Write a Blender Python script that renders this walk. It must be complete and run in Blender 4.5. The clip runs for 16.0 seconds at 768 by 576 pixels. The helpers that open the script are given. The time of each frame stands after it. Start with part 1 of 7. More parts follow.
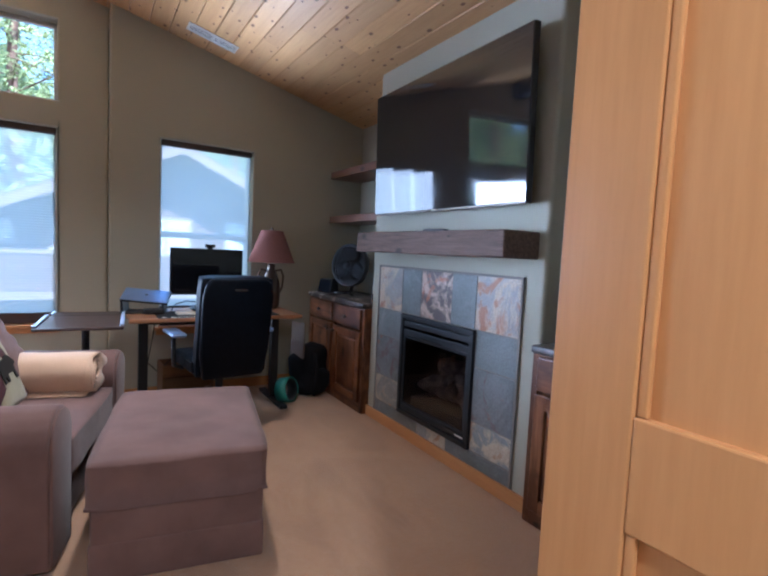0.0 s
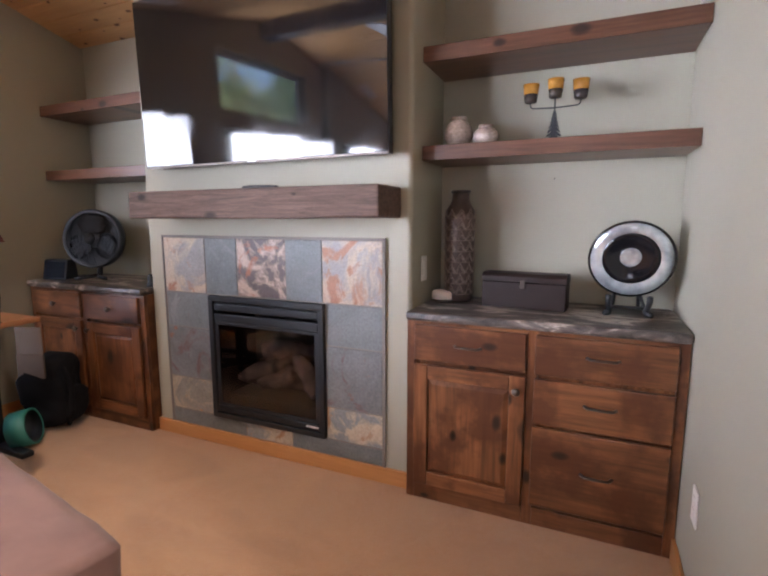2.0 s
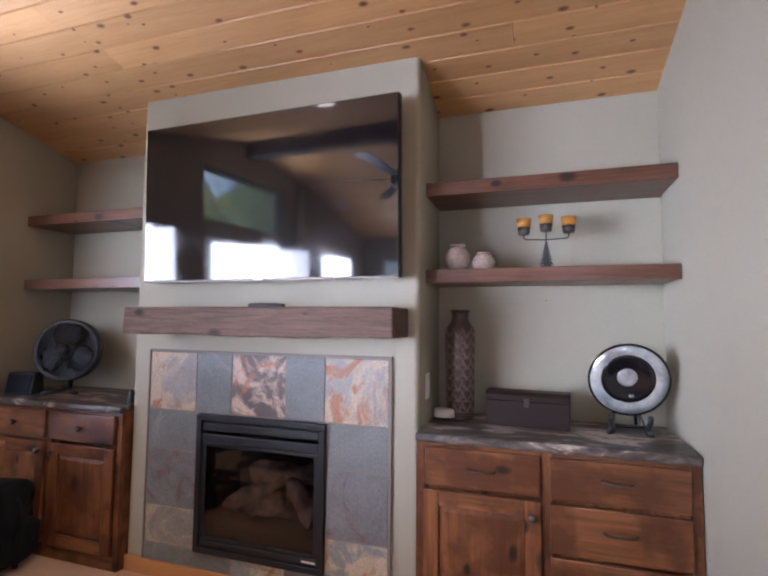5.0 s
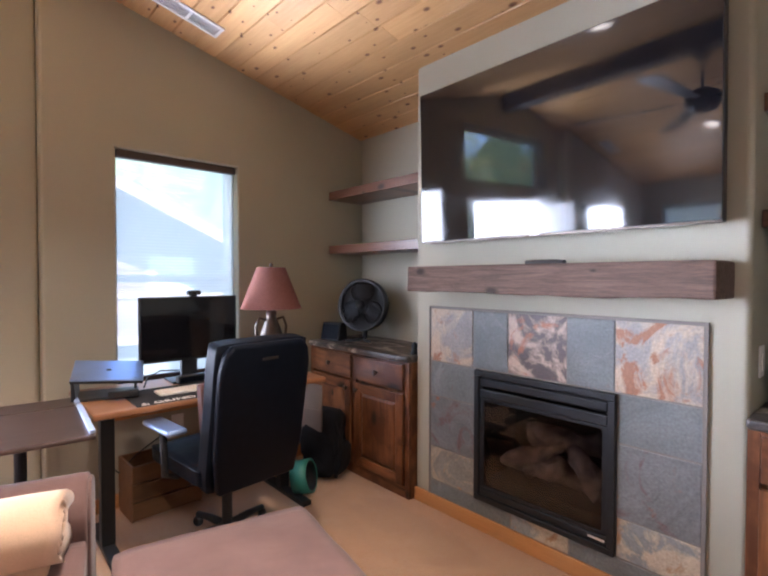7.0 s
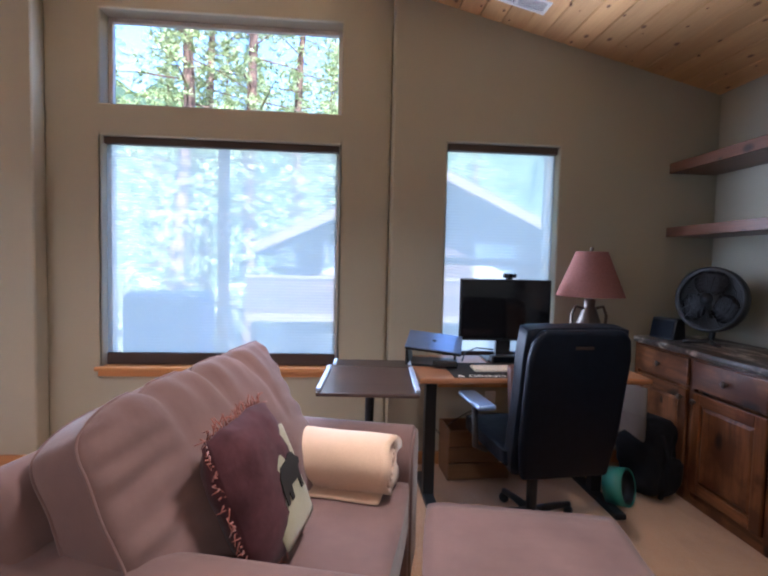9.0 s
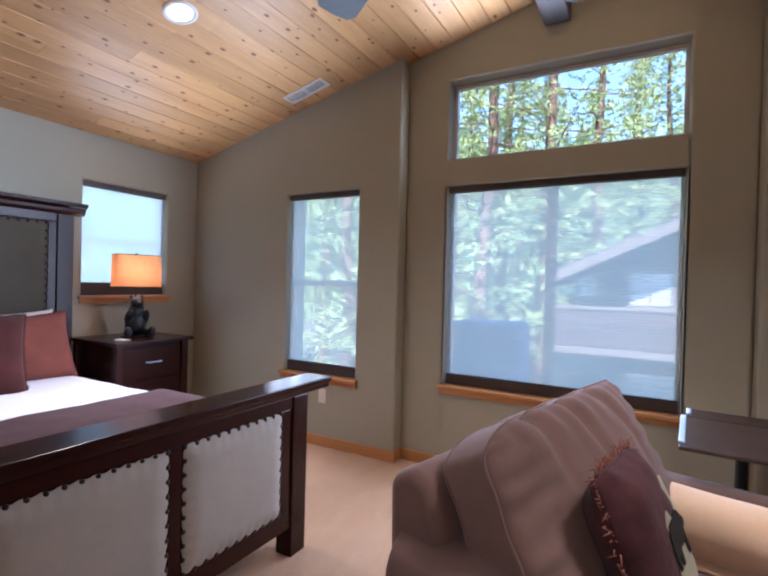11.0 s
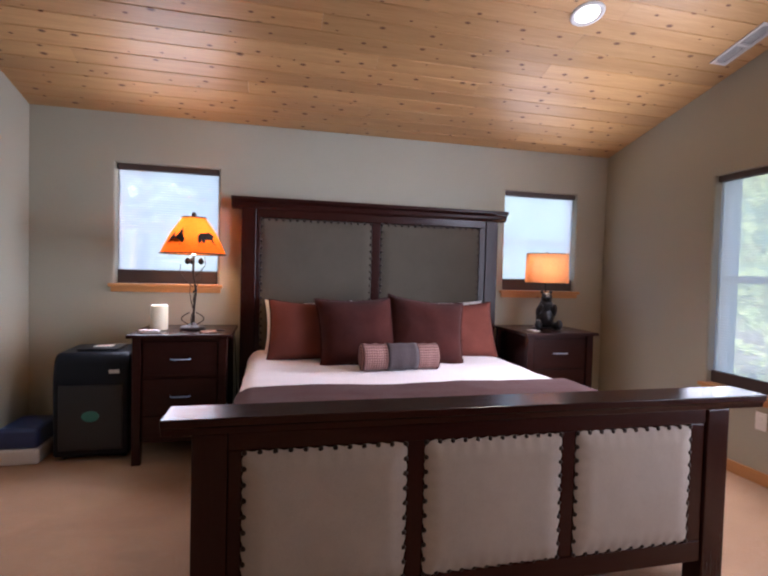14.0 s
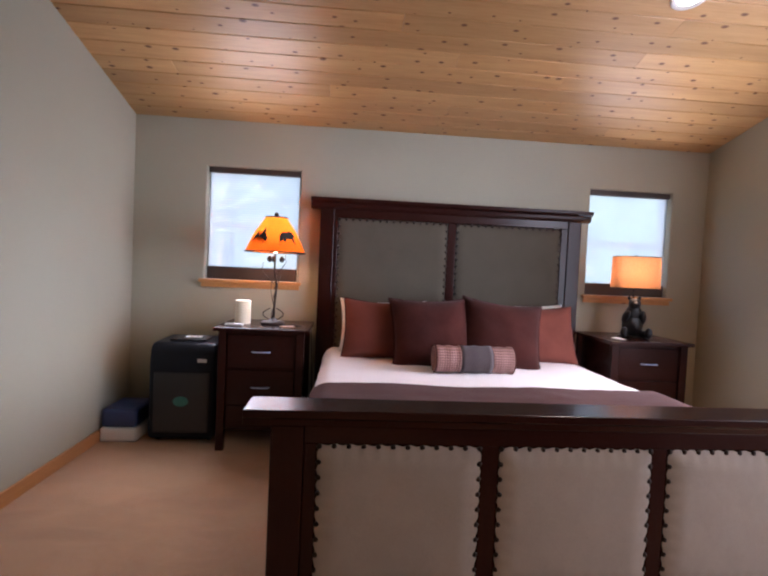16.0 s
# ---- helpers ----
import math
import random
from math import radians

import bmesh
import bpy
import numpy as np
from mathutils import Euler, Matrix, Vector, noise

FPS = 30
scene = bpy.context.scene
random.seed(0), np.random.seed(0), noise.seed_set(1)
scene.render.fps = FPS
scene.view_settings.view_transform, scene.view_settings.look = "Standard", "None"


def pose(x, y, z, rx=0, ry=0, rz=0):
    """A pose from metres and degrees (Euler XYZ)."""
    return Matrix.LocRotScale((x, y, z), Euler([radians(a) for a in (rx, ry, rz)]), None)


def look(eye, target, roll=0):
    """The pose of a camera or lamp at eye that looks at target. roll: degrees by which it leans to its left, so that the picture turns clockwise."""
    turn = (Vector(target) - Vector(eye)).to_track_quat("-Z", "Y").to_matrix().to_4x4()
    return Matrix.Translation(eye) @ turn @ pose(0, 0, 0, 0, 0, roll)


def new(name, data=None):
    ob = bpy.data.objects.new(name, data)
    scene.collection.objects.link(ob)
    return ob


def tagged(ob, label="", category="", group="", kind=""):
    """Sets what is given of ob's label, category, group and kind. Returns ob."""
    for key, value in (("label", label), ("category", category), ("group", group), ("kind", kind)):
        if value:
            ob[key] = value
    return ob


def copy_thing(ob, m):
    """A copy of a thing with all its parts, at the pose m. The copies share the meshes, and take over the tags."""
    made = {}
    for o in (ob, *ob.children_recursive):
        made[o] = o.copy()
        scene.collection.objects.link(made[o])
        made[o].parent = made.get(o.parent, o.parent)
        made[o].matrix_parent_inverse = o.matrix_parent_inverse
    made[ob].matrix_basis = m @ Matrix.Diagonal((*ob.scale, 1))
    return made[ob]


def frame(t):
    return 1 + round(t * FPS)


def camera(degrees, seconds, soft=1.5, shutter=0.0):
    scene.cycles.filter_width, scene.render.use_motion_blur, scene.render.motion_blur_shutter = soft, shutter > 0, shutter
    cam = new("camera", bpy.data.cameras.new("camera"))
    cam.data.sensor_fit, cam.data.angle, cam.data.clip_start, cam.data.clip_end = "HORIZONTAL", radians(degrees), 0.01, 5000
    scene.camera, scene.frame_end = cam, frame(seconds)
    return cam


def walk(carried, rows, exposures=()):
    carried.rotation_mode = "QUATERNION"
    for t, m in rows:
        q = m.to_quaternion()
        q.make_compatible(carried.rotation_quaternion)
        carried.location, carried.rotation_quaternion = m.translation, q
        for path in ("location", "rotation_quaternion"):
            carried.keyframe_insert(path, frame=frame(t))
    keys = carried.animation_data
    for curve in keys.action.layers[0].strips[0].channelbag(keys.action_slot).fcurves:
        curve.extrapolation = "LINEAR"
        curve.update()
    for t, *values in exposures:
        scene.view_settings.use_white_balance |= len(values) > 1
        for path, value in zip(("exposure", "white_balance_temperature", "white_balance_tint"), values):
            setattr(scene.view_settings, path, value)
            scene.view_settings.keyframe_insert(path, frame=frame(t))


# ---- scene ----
cam = camera(78.3, 16.0, soft=2.3)
PATH = [
    (0, (0.06, 0.939, 1.249), (1.12, 2.629, 1.101), 2.8),
    (0.5, (-0.058, 1.174, 1.236), (1.138, 2.759, 0.993), 1.2),
    (1, (-0.117, 1.364, 1.232), (1.356, 2.681, 0.926), -0.5),
    (1.5, (-0.065, 1.544, 1.239), (1.598, 2.615, 0.944), -0.4),
    (2, (-0.045, 1.702, 1.239), (1.768, 2.499, 0.958), -0.0),
    (2.5, (-0.055, 1.822, 1.244), (1.849, 2.381, 0.996), 0.2),
    (3, (-0.089, 1.895, 1.255), (1.856, 2.344, 1.123), 0.5),
    (3.2, (-0.102, 1.905, 1.265), (1.851, 2.333, 1.204), 0.7),
    (5.3, (-0.165, 1.916, 1.328), (1.713, 2.582, 1.494), 0.6),
    (5.5, (-0.167, 1.926, 1.325), (1.686, 2.663, 1.473), 0.5),
    (6, (-0.194, 1.964, 1.324), (1.56, 2.922, 1.41), 0.1),
    (6.5, (-0.204, 2.009, 1.32), (1.383, 3.226, 1.342), -0.0),
    (7, (-0.134, 2.063, 1.324), (1.204, 3.549, 1.28), 0.1),
    (7.5, (-0.056, 2.116, 1.311), (0.998, 3.813, 1.21), 0.5),
    (8, (-0.045, 2.137, 1.296), (0.711, 3.983, 1.154), 1.0),
    (8.2, (-0.038, 2.135, 1.295), (0.591, 4.027, 1.141), 1.1),
    (10.3, (-0.259, 2.045, 1.309), (-0.812, 3.967, 1.294), 1.8),
    (10.5, (-0.282, 2.03, 1.315), (-0.951, 3.914, 1.3), 1.7),
    (11, (-0.324, 1.987, 1.325), (-1.3, 3.732, 1.306), 1.5),
    (11.5, (-0.323, 2.011, 1.324), (-1.617, 3.537, 1.304), 1.4),
    (12, (-0.282, 2.049, 1.319), (-1.839, 3.304, 1.293), 1.6),
    (12.5, (-0.255, 2.057, 1.306), (-2.005, 3.024, 1.276), 1.6),
    (13, (-0.24, 2.038, 1.305), (-2.109, 2.748, 1.264), 1.5),
    (13.5, (-0.231, 2.004, 1.302), (-2.156, 2.544, 1.249), 1.4),
    (14, (-0.229, 2.004, 1.298), (-2.175, 2.461, 1.234), 1.5),
    (14.5, (-0.227, 2.039, 1.29), (-2.176, 2.481, 1.22), 1.8),
    (15, (-0.221, 2.043, 1.292), (-2.174, 2.467, 1.223), 2.1),
    (15.5, (-0.216, 2.043, 1.292), (-2.183, 2.401, 1.223), 2.4),
    (16, (-0.241, 1.993, 1.293), (-2.234, 2.148, 1.222), 2.6),
]
EXPOSURES = [(0.0, 2.3, 4690, 11), (1.0, 2.45, 5290, 19), (3.0, 3.23, 6040, 21), (5.5, 2.78, 5590, 23), (6.5, 3.0, 5690, 20), (8.0, 2.75, 5290, 18), (10.5, 2.05, 4950, 14), (12.5, 1.8, 6200, 20), (14.5, 1.9, 5750, 22), (16.0, 1.9, 5950, 22)]
walk(cam, [(t, look(eye, target, roll)) for t, eye, target, roll in PATH], EXPOSURES)

# ---- light ----
world = bpy.data.worlds.new("sky")
scene.world = world
world.use_nodes = True
_sky = world.node_tree.nodes.new("ShaderNodeTexSky")
_sky.sky_type, _sky.sun_disc = "NISHITA", False
_sky.sun_elevation, _sky.sun_rotation = radians(52), radians(166)
world.node_tree.links.new(_sky.outputs[0], world.node_tree.nodes["Background"].inputs[0])
world.node_tree.nodes["Background"].inputs[1].default_value = 0.15


def lamp(name, kind, m, energy, color, **kw):
    d = bpy.data.lights.new(name, kind)
    d.energy, d.color = energy, color
    for k, v in kw.items():
        if k == "size":
            d.size = v
        elif k == "size_y":
            d.shape, d.size_y = "RECTANGLE", v
        elif k == "radius":
            d.shadow_soft_size = v
        elif k == "angle":
            d.angle = v
        elif k == "disk":
            d.shape, d.size = "DISK", v
        elif k == "spread":
            d.spread = v
    ob = new(name, d)
    ob.matrix_world = m
    return ob


# the sun stands high in the south
lamp("sun", "SUN", look((3, -12, 16), (0, 0, 0)), 5.0, (1.0, 0.93, 0.82), angle=radians(0.5))


# ---- materials ----
class Nodes:
    """A small wrapper round a material's node tree."""

    def __init__(self, name, rough=0.6, metal=0.0):
        self.mat = bpy.data.materials.new(name)
        self.mat.use_nodes = True
        self.tree = self.mat.node_tree
        self.bsdf = self.tree.nodes["Principled BSDF"]
        self.bsdf.inputs["Roughness"].default_value = rough
        self.bsdf.inputs["Metallic"].default_value = metal
        self._co = None

    def add(self, kind, **inputs):
        n = self.tree.nodes.new(kind)
        for k, v in inputs.items():
            self.put(n.inputs[k.replace("_", " ")], v)
        return n

    def put(self, socket, v):
        if isinstance(v, bpy.types.NodeSocket):
            self.tree.links.new(v, socket)
        elif isinstance(v, tuple) and len(v) == 3 and socket.type == "RGBA":
            socket.default_value = (*v, 1)
        else:
            socket.default_value = v

    def co(self, scale=(1, 1, 1), object_space=True):
        """Object coordinates, stretched."""
        if self._co is None:
            self._co = self.add("ShaderNodeTexCoord").outputs["Object"]
        m = self.add("ShaderNodeMapping", Vector=self._co)
        m.inputs["Scale"].default_value = scale
        return m.outputs[0]

    def shifted(self, vec):
        """The coordinates moved on by a random step for each object and island."""
        r = self.add("ShaderNodeNewGeometry").outputs["Random Per Island"]
        o = self.add("ShaderNodeObjectInfo").outputs["Random"]
        s = self.math("ADD", r, o)
        s = self.math("MULTIPLY", s, 37.0)
        v = self.add("ShaderNodeCombineXYZ", X=s, Y=s, Z=s)
        a = self.add("ShaderNodeVectorMath")
        self.put(a.inputs[0], vec)
        self.put(a.inputs[1], v.outputs[0])
        return a.outputs[0]

    def math(self, op, a, b=0.5):
        n = self.add("ShaderNodeMath")
        n.operation = op
        self.put(n.inputs[0], a)
        self.put(n.inputs[1], b)
        return n.outputs[0]

    def noise(self, vec, scale, detail=4.0, rough=0.55, distort=0.0):
        return self.add("ShaderNodeTexNoise", Vector=vec, Scale=scale, Detail=detail, Roughness=rough, Distortion=distort).outputs["Fac"]

    def ramp(self, fac, stops):
        n = self.add("ShaderNodeValToRGB", Fac=fac)
        e = n.color_ramp.elements
        while len(e) < len(stops):
            e.new(0.5)
        for el, (p, c) in zip(e, stops):
            el.position = p
            el.color = (*c, 1) if isinstance(c, tuple) else (c, c, c, 1)
        return n.outputs[0]

    def mix(self, fac, a, b, mode="MIX"):
        n = self.add("ShaderNodeMix")
        n.data_type, n.blend_type = "RGBA", mode
        self.put(n.inputs[0], fac)
        self.put(n.inputs[6], a)
        self.put(n.inputs[7], b)
        return n.outputs[2]

    def bump(self, height, strength=0.3, dist=0.002):
        b = self.add("ShaderNodeBump", Height=height, Strength=strength, Distance=dist)
        self.put(self.bsdf.inputs["Normal"], b.outputs[0])

    def base(self, v):
        self.put(self.bsdf.inputs["Base Color"], v)
        return self

    def rough(self, v):
        self.put(self.bsdf.inputs["Roughness"], v)
        return self


def mul(c, f):
    return tuple(min(1.0, v * f) for v in c)


def plain(name, c, rough=0.6, metal=0.0, vary=0.12, scale=6.0, bump=0.1, fine=220.0, spec=0.5):
    n = Nodes(name, rough, metal)
    n.bsdf.inputs["Specular IOR Level"].default_value = spec
    v = n.shifted(n.co())
    f = n.noise(v, scale, 5.0)
    n.base(n.ramp(f, [(0.3, mul(c, 1 - vary)), (0.7, mul(c, 1 + vary))]))
    n.rough(n.ramp(f, [(0.3, max(rough - 0.06, 0.02)), (0.7, min(rough + 0.06, 1.0))]))
    if bump:
        n.bump(n.noise(v, fine, 2.0), bump)
    return n.mat


def wood(name, dark, light, rough=0.4, axis=1, grain=14.0, knots=0.0, knot_scale=3.0, vary=0.25, knot_color=None, coat=0.0, tint=None, plane="yz", relief=0.18, spec=0.5, swirl=0.6):
    """Boards with grain along one axis, a tone for each board and, if asked, knots."""
    n = Nodes(name, rough)
    sc = [1.0, 1.0, 1.0]
    sc[axis] = 0.07
    v = n.shifted(n.co(tuple(sc)))
    g = n.noise(v, grain, 6.0, 0.6, swirl)
    fine = n.noise(v, grain * 9, 3.0, 0.6)
    c = n.ramp(g, [(0.28, dark), (0.72, light)])
    c = n.mix(0.35, c, n.ramp(fine, [(0.3, dark), (0.7, light)]))
    r = n.math("ADD", n.add("ShaderNodeNewGeometry").outputs["Random Per Island"], n.add("ShaderNodeObjectInfo").outputs["Random"])
    r = n.math("FRACT", r, 0.0)
    c = n.mix(1.0, c, n.ramp(r, [(0.0, 1 - vary), (1.0, 1.0)]), "MULTIPLY")
    if tint:
        big = n.noise(n.shifted(n.co()), 4.5, 4.0)
        c = n.mix(n.ramp(big, [(0.47, 0.0), (0.58, 0.85)]), c, tint)
    if knots:
        sk = [1.0, 1.0, 1.0]
        sk[axis] = 0.55
        kv = n.shifted(n.co(tuple(sk)))
        if plane != "xy":
            sp = n.add("ShaderNodeSeparateXYZ", Vector=kv)
            kv = n.add("ShaderNodeCombineXYZ", X=sp.outputs["XYZ".index(plane[0].upper())], Y=sp.outputs["XYZ".index(plane[1].upper())]).outputs[0]
        vor = n.add("ShaderNodeTexVoronoi")
        vor.voronoi_dimensions = "2D"
        n.put(vor.inputs["Vector"], kv)
        n.put(vor.inputs["Scale"], knot_scale)
        sep = n.add("ShaderNodeSeparateColor", Color=vor.outputs["Color"])
        size = n.math("MULTIPLY", n.math("ADD", n.math("MULTIPLY", sep.outputs[0], 0.75), 0.25), knots)
        d = n.math("DIVIDE", vor.outputs["Distance"], n.math("ADD", size, 0.001))
        d = n.math("ADD", d, n.math("MULTIPLY", n.noise(kv, 30.0, 2.0), 0.35))
        k = n.ramp(d, [(0.45, 1.0), (0.95, 0.0)])
        halo = n.ramp(d, [(0.6, 0.45), (2.4, 0.0)])
        kc = knot_color or mul(dark, 0.35)
        c = n.mix(halo, c, mul(kc, 2.2))
        c = n.mix(k, c, kc)
    n.base(c)
    n.rough(n.ramp(fine, [(0.2, rough * 0.88), (0.8, min(rough * 1.15, 1.0))]))
    n.bump(fine, relief, 0.001)
    n.bsdf.inputs["Specular IOR Level"].default_value = spec
    if coat:
        n.bsdf.inputs["Coat Weight"].default_value = coat
        n.bsdf.inputs["Coat Roughness"].default_value = 0.18
    return n.mat


def fabric(name, c, rough=0.95, weave=700.0, vary=0.1, sheen=0.3, fold=5.0, bump=0.35):
    n = Nodes(name, rough)
    v = n.shifted(n.co())
    f = n.noise(v, fold, 4.0)
    w = n.noise(v, weave, 2.0)
    col = n.ramp(f, [(0.3, mul(c, 1 - vary)), (0.7, mul(c, 1 + vary))])
    n.base(n.mix(0.25, col, n.ramp(w, [(0.3, mul(c, 0.6)), (0.7, mul(c, 1.3))])))
    n.bsdf.inputs["Sheen Weight"].default_value = sheen
    n.bsdf.inputs["Specular IOR Level"].default_value = 0.12
    n.bsdf.inputs["Sheen Roughness"].default_value = 0.5
    n.bump(n.math("ADD", w, n.math("MULTIPLY", n.noise(v, fold * 3, 3.0), 4.0)), bump, 0.0015)
    return n.mat


def glow(name, c, strength):
    n = Nodes(name, 0.6)
    n.base(c)
    n.bsdf.inputs["Emission Color"].default_value = (*c, 1)
    n.bsdf.inputs["Emission Strength"].default_value = strength
    return n.mat


def paint_material():
    n = Nodes("wall_paint", 0.75)
    v = n.co()
    big = n.noise(v, 0.9, 3.0)
    tex = n.noise(v, 55.0, 4.0, 0.6)
    n.base(n.ramp(big, [(0.3, (0.362, 0.345, 0.266)), (0.7, (0.392, 0.373, 0.29))]))
    n.bump(tex, 0.25, 0.002)
    return n.mat


def carpet_material():
    n = Nodes("carpet", 1.0)
    v = n.co()
    big = n.noise(v, 1.6, 4.0, 0.6, 0.8)
    mid = n.noise(v, 48.0, 5.0, 0.75)
    fine = n.noise(v, 420.0, 3.0, 0.7)
    c = n.ramp(big, [(0.35, (0.56, 0.29, 0.135)), (0.65, (0.7, 0.4, 0.2))])
    c = n.mix(0.42, c, n.ramp(mid, [(0.3, (0.36, 0.19, 0.095)), (0.7, (0.64, 0.38, 0.21))]))
    c = n.mix(0.3, c, n.ramp(fine, [(0.3, (0.24, 0.13, 0.07)), (0.7, (0.7, 0.45, 0.27))]))
    # strokes of the vacuum cleaner: the pile lies this way and that; sunlight streaks are painted in with them
    turn = n.add("ShaderNodeMapping", Vector=v)
    turn.inputs["Rotation"].default_value = (0, 0, radians(32))
    turn.inputs["Scale"].default_value = (2.2, 0.9, 1.0)
    streak = n.noise(turn.outputs[0], 1.3, 3.0, 0.5, 0.5)
    c = n.mix(1.0, c, n.ramp(streak, [(0.4, 0.88), (0.47, 0.98), (0.56, 0.93), (0.62, 1.0)]), "MULTIPLY")
    n.base(c)
    n.bsdf.inputs["Sheen Weight"].default_value = 0.3
    n.bump(n.math("ADD", fine, n.math("MULTIPLY", mid, 2.0)), 0.8, 0.006)
    return n.mat


def stone_tile_material(name, a, b, c, spots):
    """Split slate: a ground tone, clouds of a second and rusty patches of a third."""
    n = Nodes(name, 0.5)
    v = n.shifted(n.co())
    big = n.noise(v, 3.5, 5.0, 0.6, 1.2)
    med = n.noise(v, 4.2, 6.0, 0.62, 1.4)
    fine = n.noise(v, 90.0, 4.0)
    col = n.ramp(big, [(0.35, mul(a, 0.85)), (0.6, mul(a, 1.1))])
    col = n.mix(n.ramp(med, [(0.6 - spots * 0.2, 0.0), (0.68 - spots * 0.17, 1.0)]), col, b)
    rust = n.noise(v, 5.0, 6.0, 0.62, 1.3)
    col = n.mix(n.ramp(rust, [(0.67 - spots * 0.16, 0.0), (0.74 - spots * 0.15, 0.95)]), col, c)
    col = n.mix(0.22, col, n.ramp(fine, [(0.3, 0.05), (0.7, 0.8)]), "OVERLAY")
    n.base(col)
    n.bump(n.math("ADD", fine, n.math("MULTIPLY", big, 6.0)), 0.5, 0.004)
    return n.mat


def laminate_material():
    n = Nodes("stone_laminate", 0.38)
    v = n.co((1.0, 0.35, 1.0))
    a = n.noise(v, 8.0, 7.0, 0.66, 1.5)
    b = n.noise(v, 26.0, 6.0, 0.7, 1.0)
    c = n.ramp(a, [(0.4, (0.016, 0.013, 0.012)), (0.49, (0.07, 0.055, 0.048)), (0.54, (0.16, 0.13, 0.11)), (0.6, (0.62, 0.55, 0.48))])
    c = n.mix(0.22, c, n.ramp(b, [(0.4, (0.02, 0.017, 0.016)), (0.68, (0.4, 0.35, 0.3))]))
    n.base(c)
    return n.mat


def shade_material(name, open_part):
    """A sheer white cellular shade: part of the light goes straight through, the rest is scattered."""
    n = Nodes(name, 0.9)
    out = n.tree.nodes["Material Output"]
    wv = n.noise(n.co((1, 1, 1)), 260.0, 2.0)
    tint = n.ramp(wv, [(0.3, (0.86, 0.93, 0.92)), (0.7, (0.93, 0.98, 0.97))])
    tr = n.add("ShaderNodeBsdfTranslucent", Color=tint)
    df = n.add("ShaderNodeBsdfDiffuse", Color=tint)
    cl = n.add("ShaderNodeBsdfRefraction", Color=(0.97, 0.99, 1.0), Roughness=0.27, IOR=1.03)
    m1 = n.add("ShaderNodeMixShader", Fac=0.2)
    n.put(m1.inputs[1], tr.outputs[0])
    n.put(m1.inputs[2], df.outputs[0])
    m2 = n.add("ShaderNodeMixShader", Fac=open_part)
    n.put(m2.inputs[1], m1.outputs[0])
    n.put(m2.inputs[2], cl.outputs[0])
    n.put(out.inputs[0], m2.outputs[0])
    return n.mat


def glass_material(name, tint=(0.96, 0.98, 1.0)):
    n = Nodes(name, 0.0)
    out = n.tree.nodes["Material Output"]
    g = n.add("ShaderNodeBsdfGlossy", Color=(1, 1, 1), Roughness=0.01)
    c = n.add("ShaderNodeBsdfTransparent", Color=tint)
    lw = n.add("ShaderNodeLayerWeight", Blend=0.5)
    gloss = n.math("ADD", n.math("MULTIPLY", n.math("POWER", lw.outputs["Facing"], 4.0), 0.6), 0.035)
    m = n.add("ShaderNodeMixShader", Fac=gloss)
    n.put(m.inputs[1], c.outputs[0])
    n.put(m.inputs[2], g.outputs[0])
    n.put(out.inputs[0], m.outputs[0])
    return n.mat


def lampshade_material(name, c, thin=0.55):
    n = Nodes(name, 0.9)
    out = n.tree.nodes["Material Output"]
    w = n.noise(n.co(), 120.0, 3.0)
    col = n.ramp(w, [(0.3, mul(c, 0.85)), (0.7, mul(c, 1.1))])
    a = n.add("ShaderNodeBsdfTranslucent", Color=col)
    b = n.add("ShaderNodeBsdfDiffuse", Color=col)
    m = n.add("ShaderNodeMixShader", Fac=1 - thin)
    n.put(m.inputs[1], a.outputs[0])
    n.put(m.inputs[2], b.outputs[0])
    n.put(out.inputs[0], m.outputs[0])
    return n.mat


PAINT = paint_material()
CARPET = carpet_material()
PINE = wood("knotty_pine", (0.47, 0.25, 0.092), (0.68, 0.41, 0.18), 0.38, plane="xy", axis=1, grain=9.0, knots=0.17, knot_scale=8.5, vary=0.24, knot_color=(0.13, 0.05, 0.018))
GROOVE = plain("pine_groove", (0.24, 0.12, 0.045), 0.6)
FIR = wood("fir_trim", (0.44, 0.19, 0.06), (0.62, 0.31, 0.11), 0.42, axis=1, grain=12.0, knots=0.1, knot_scale=3.5, vary=0.1, knot_color=(0.16, 0.05, 0.015))
FIR_X = wood("fir_trim_across", (0.44, 0.19, 0.06), (0.62, 0.31, 0.11), 0.42, axis=0, grain=12.0, vary=0.1)
DOOR_WOOD = wood("fir_door", (0.53, 0.255, 0.09), (0.68, 0.355, 0.14), 0.32, axis=2, grain=9.0, knots=0.05, knot_scale=2.2, vary=0.05, knot_color=(0.2, 0.08, 0.03))
ALDER = wood("stained_alder", (0.035, 0.011, 0.0045), (0.38, 0.152, 0.058), 0.33, axis=2, grain=7.0, knots=0.24, knot_scale=4.5, vary=0.3, knot_color=(0.012, 0.005, 0.003), coat=0.08, tint=(0.075, 0.024, 0.01), swirl=2.2)
ALDER_Y = wood("stained_alder_across", (0.035, 0.011, 0.0045), (0.38, 0.152, 0.058), 0.33, axis=1, grain=7.0, knots=0.24, knot_scale=4.5, vary=0.3, knot_color=(0.012, 0.005, 0.003), coat=0.08, tint=(0.075, 0.024, 0.01), swirl=2.2)
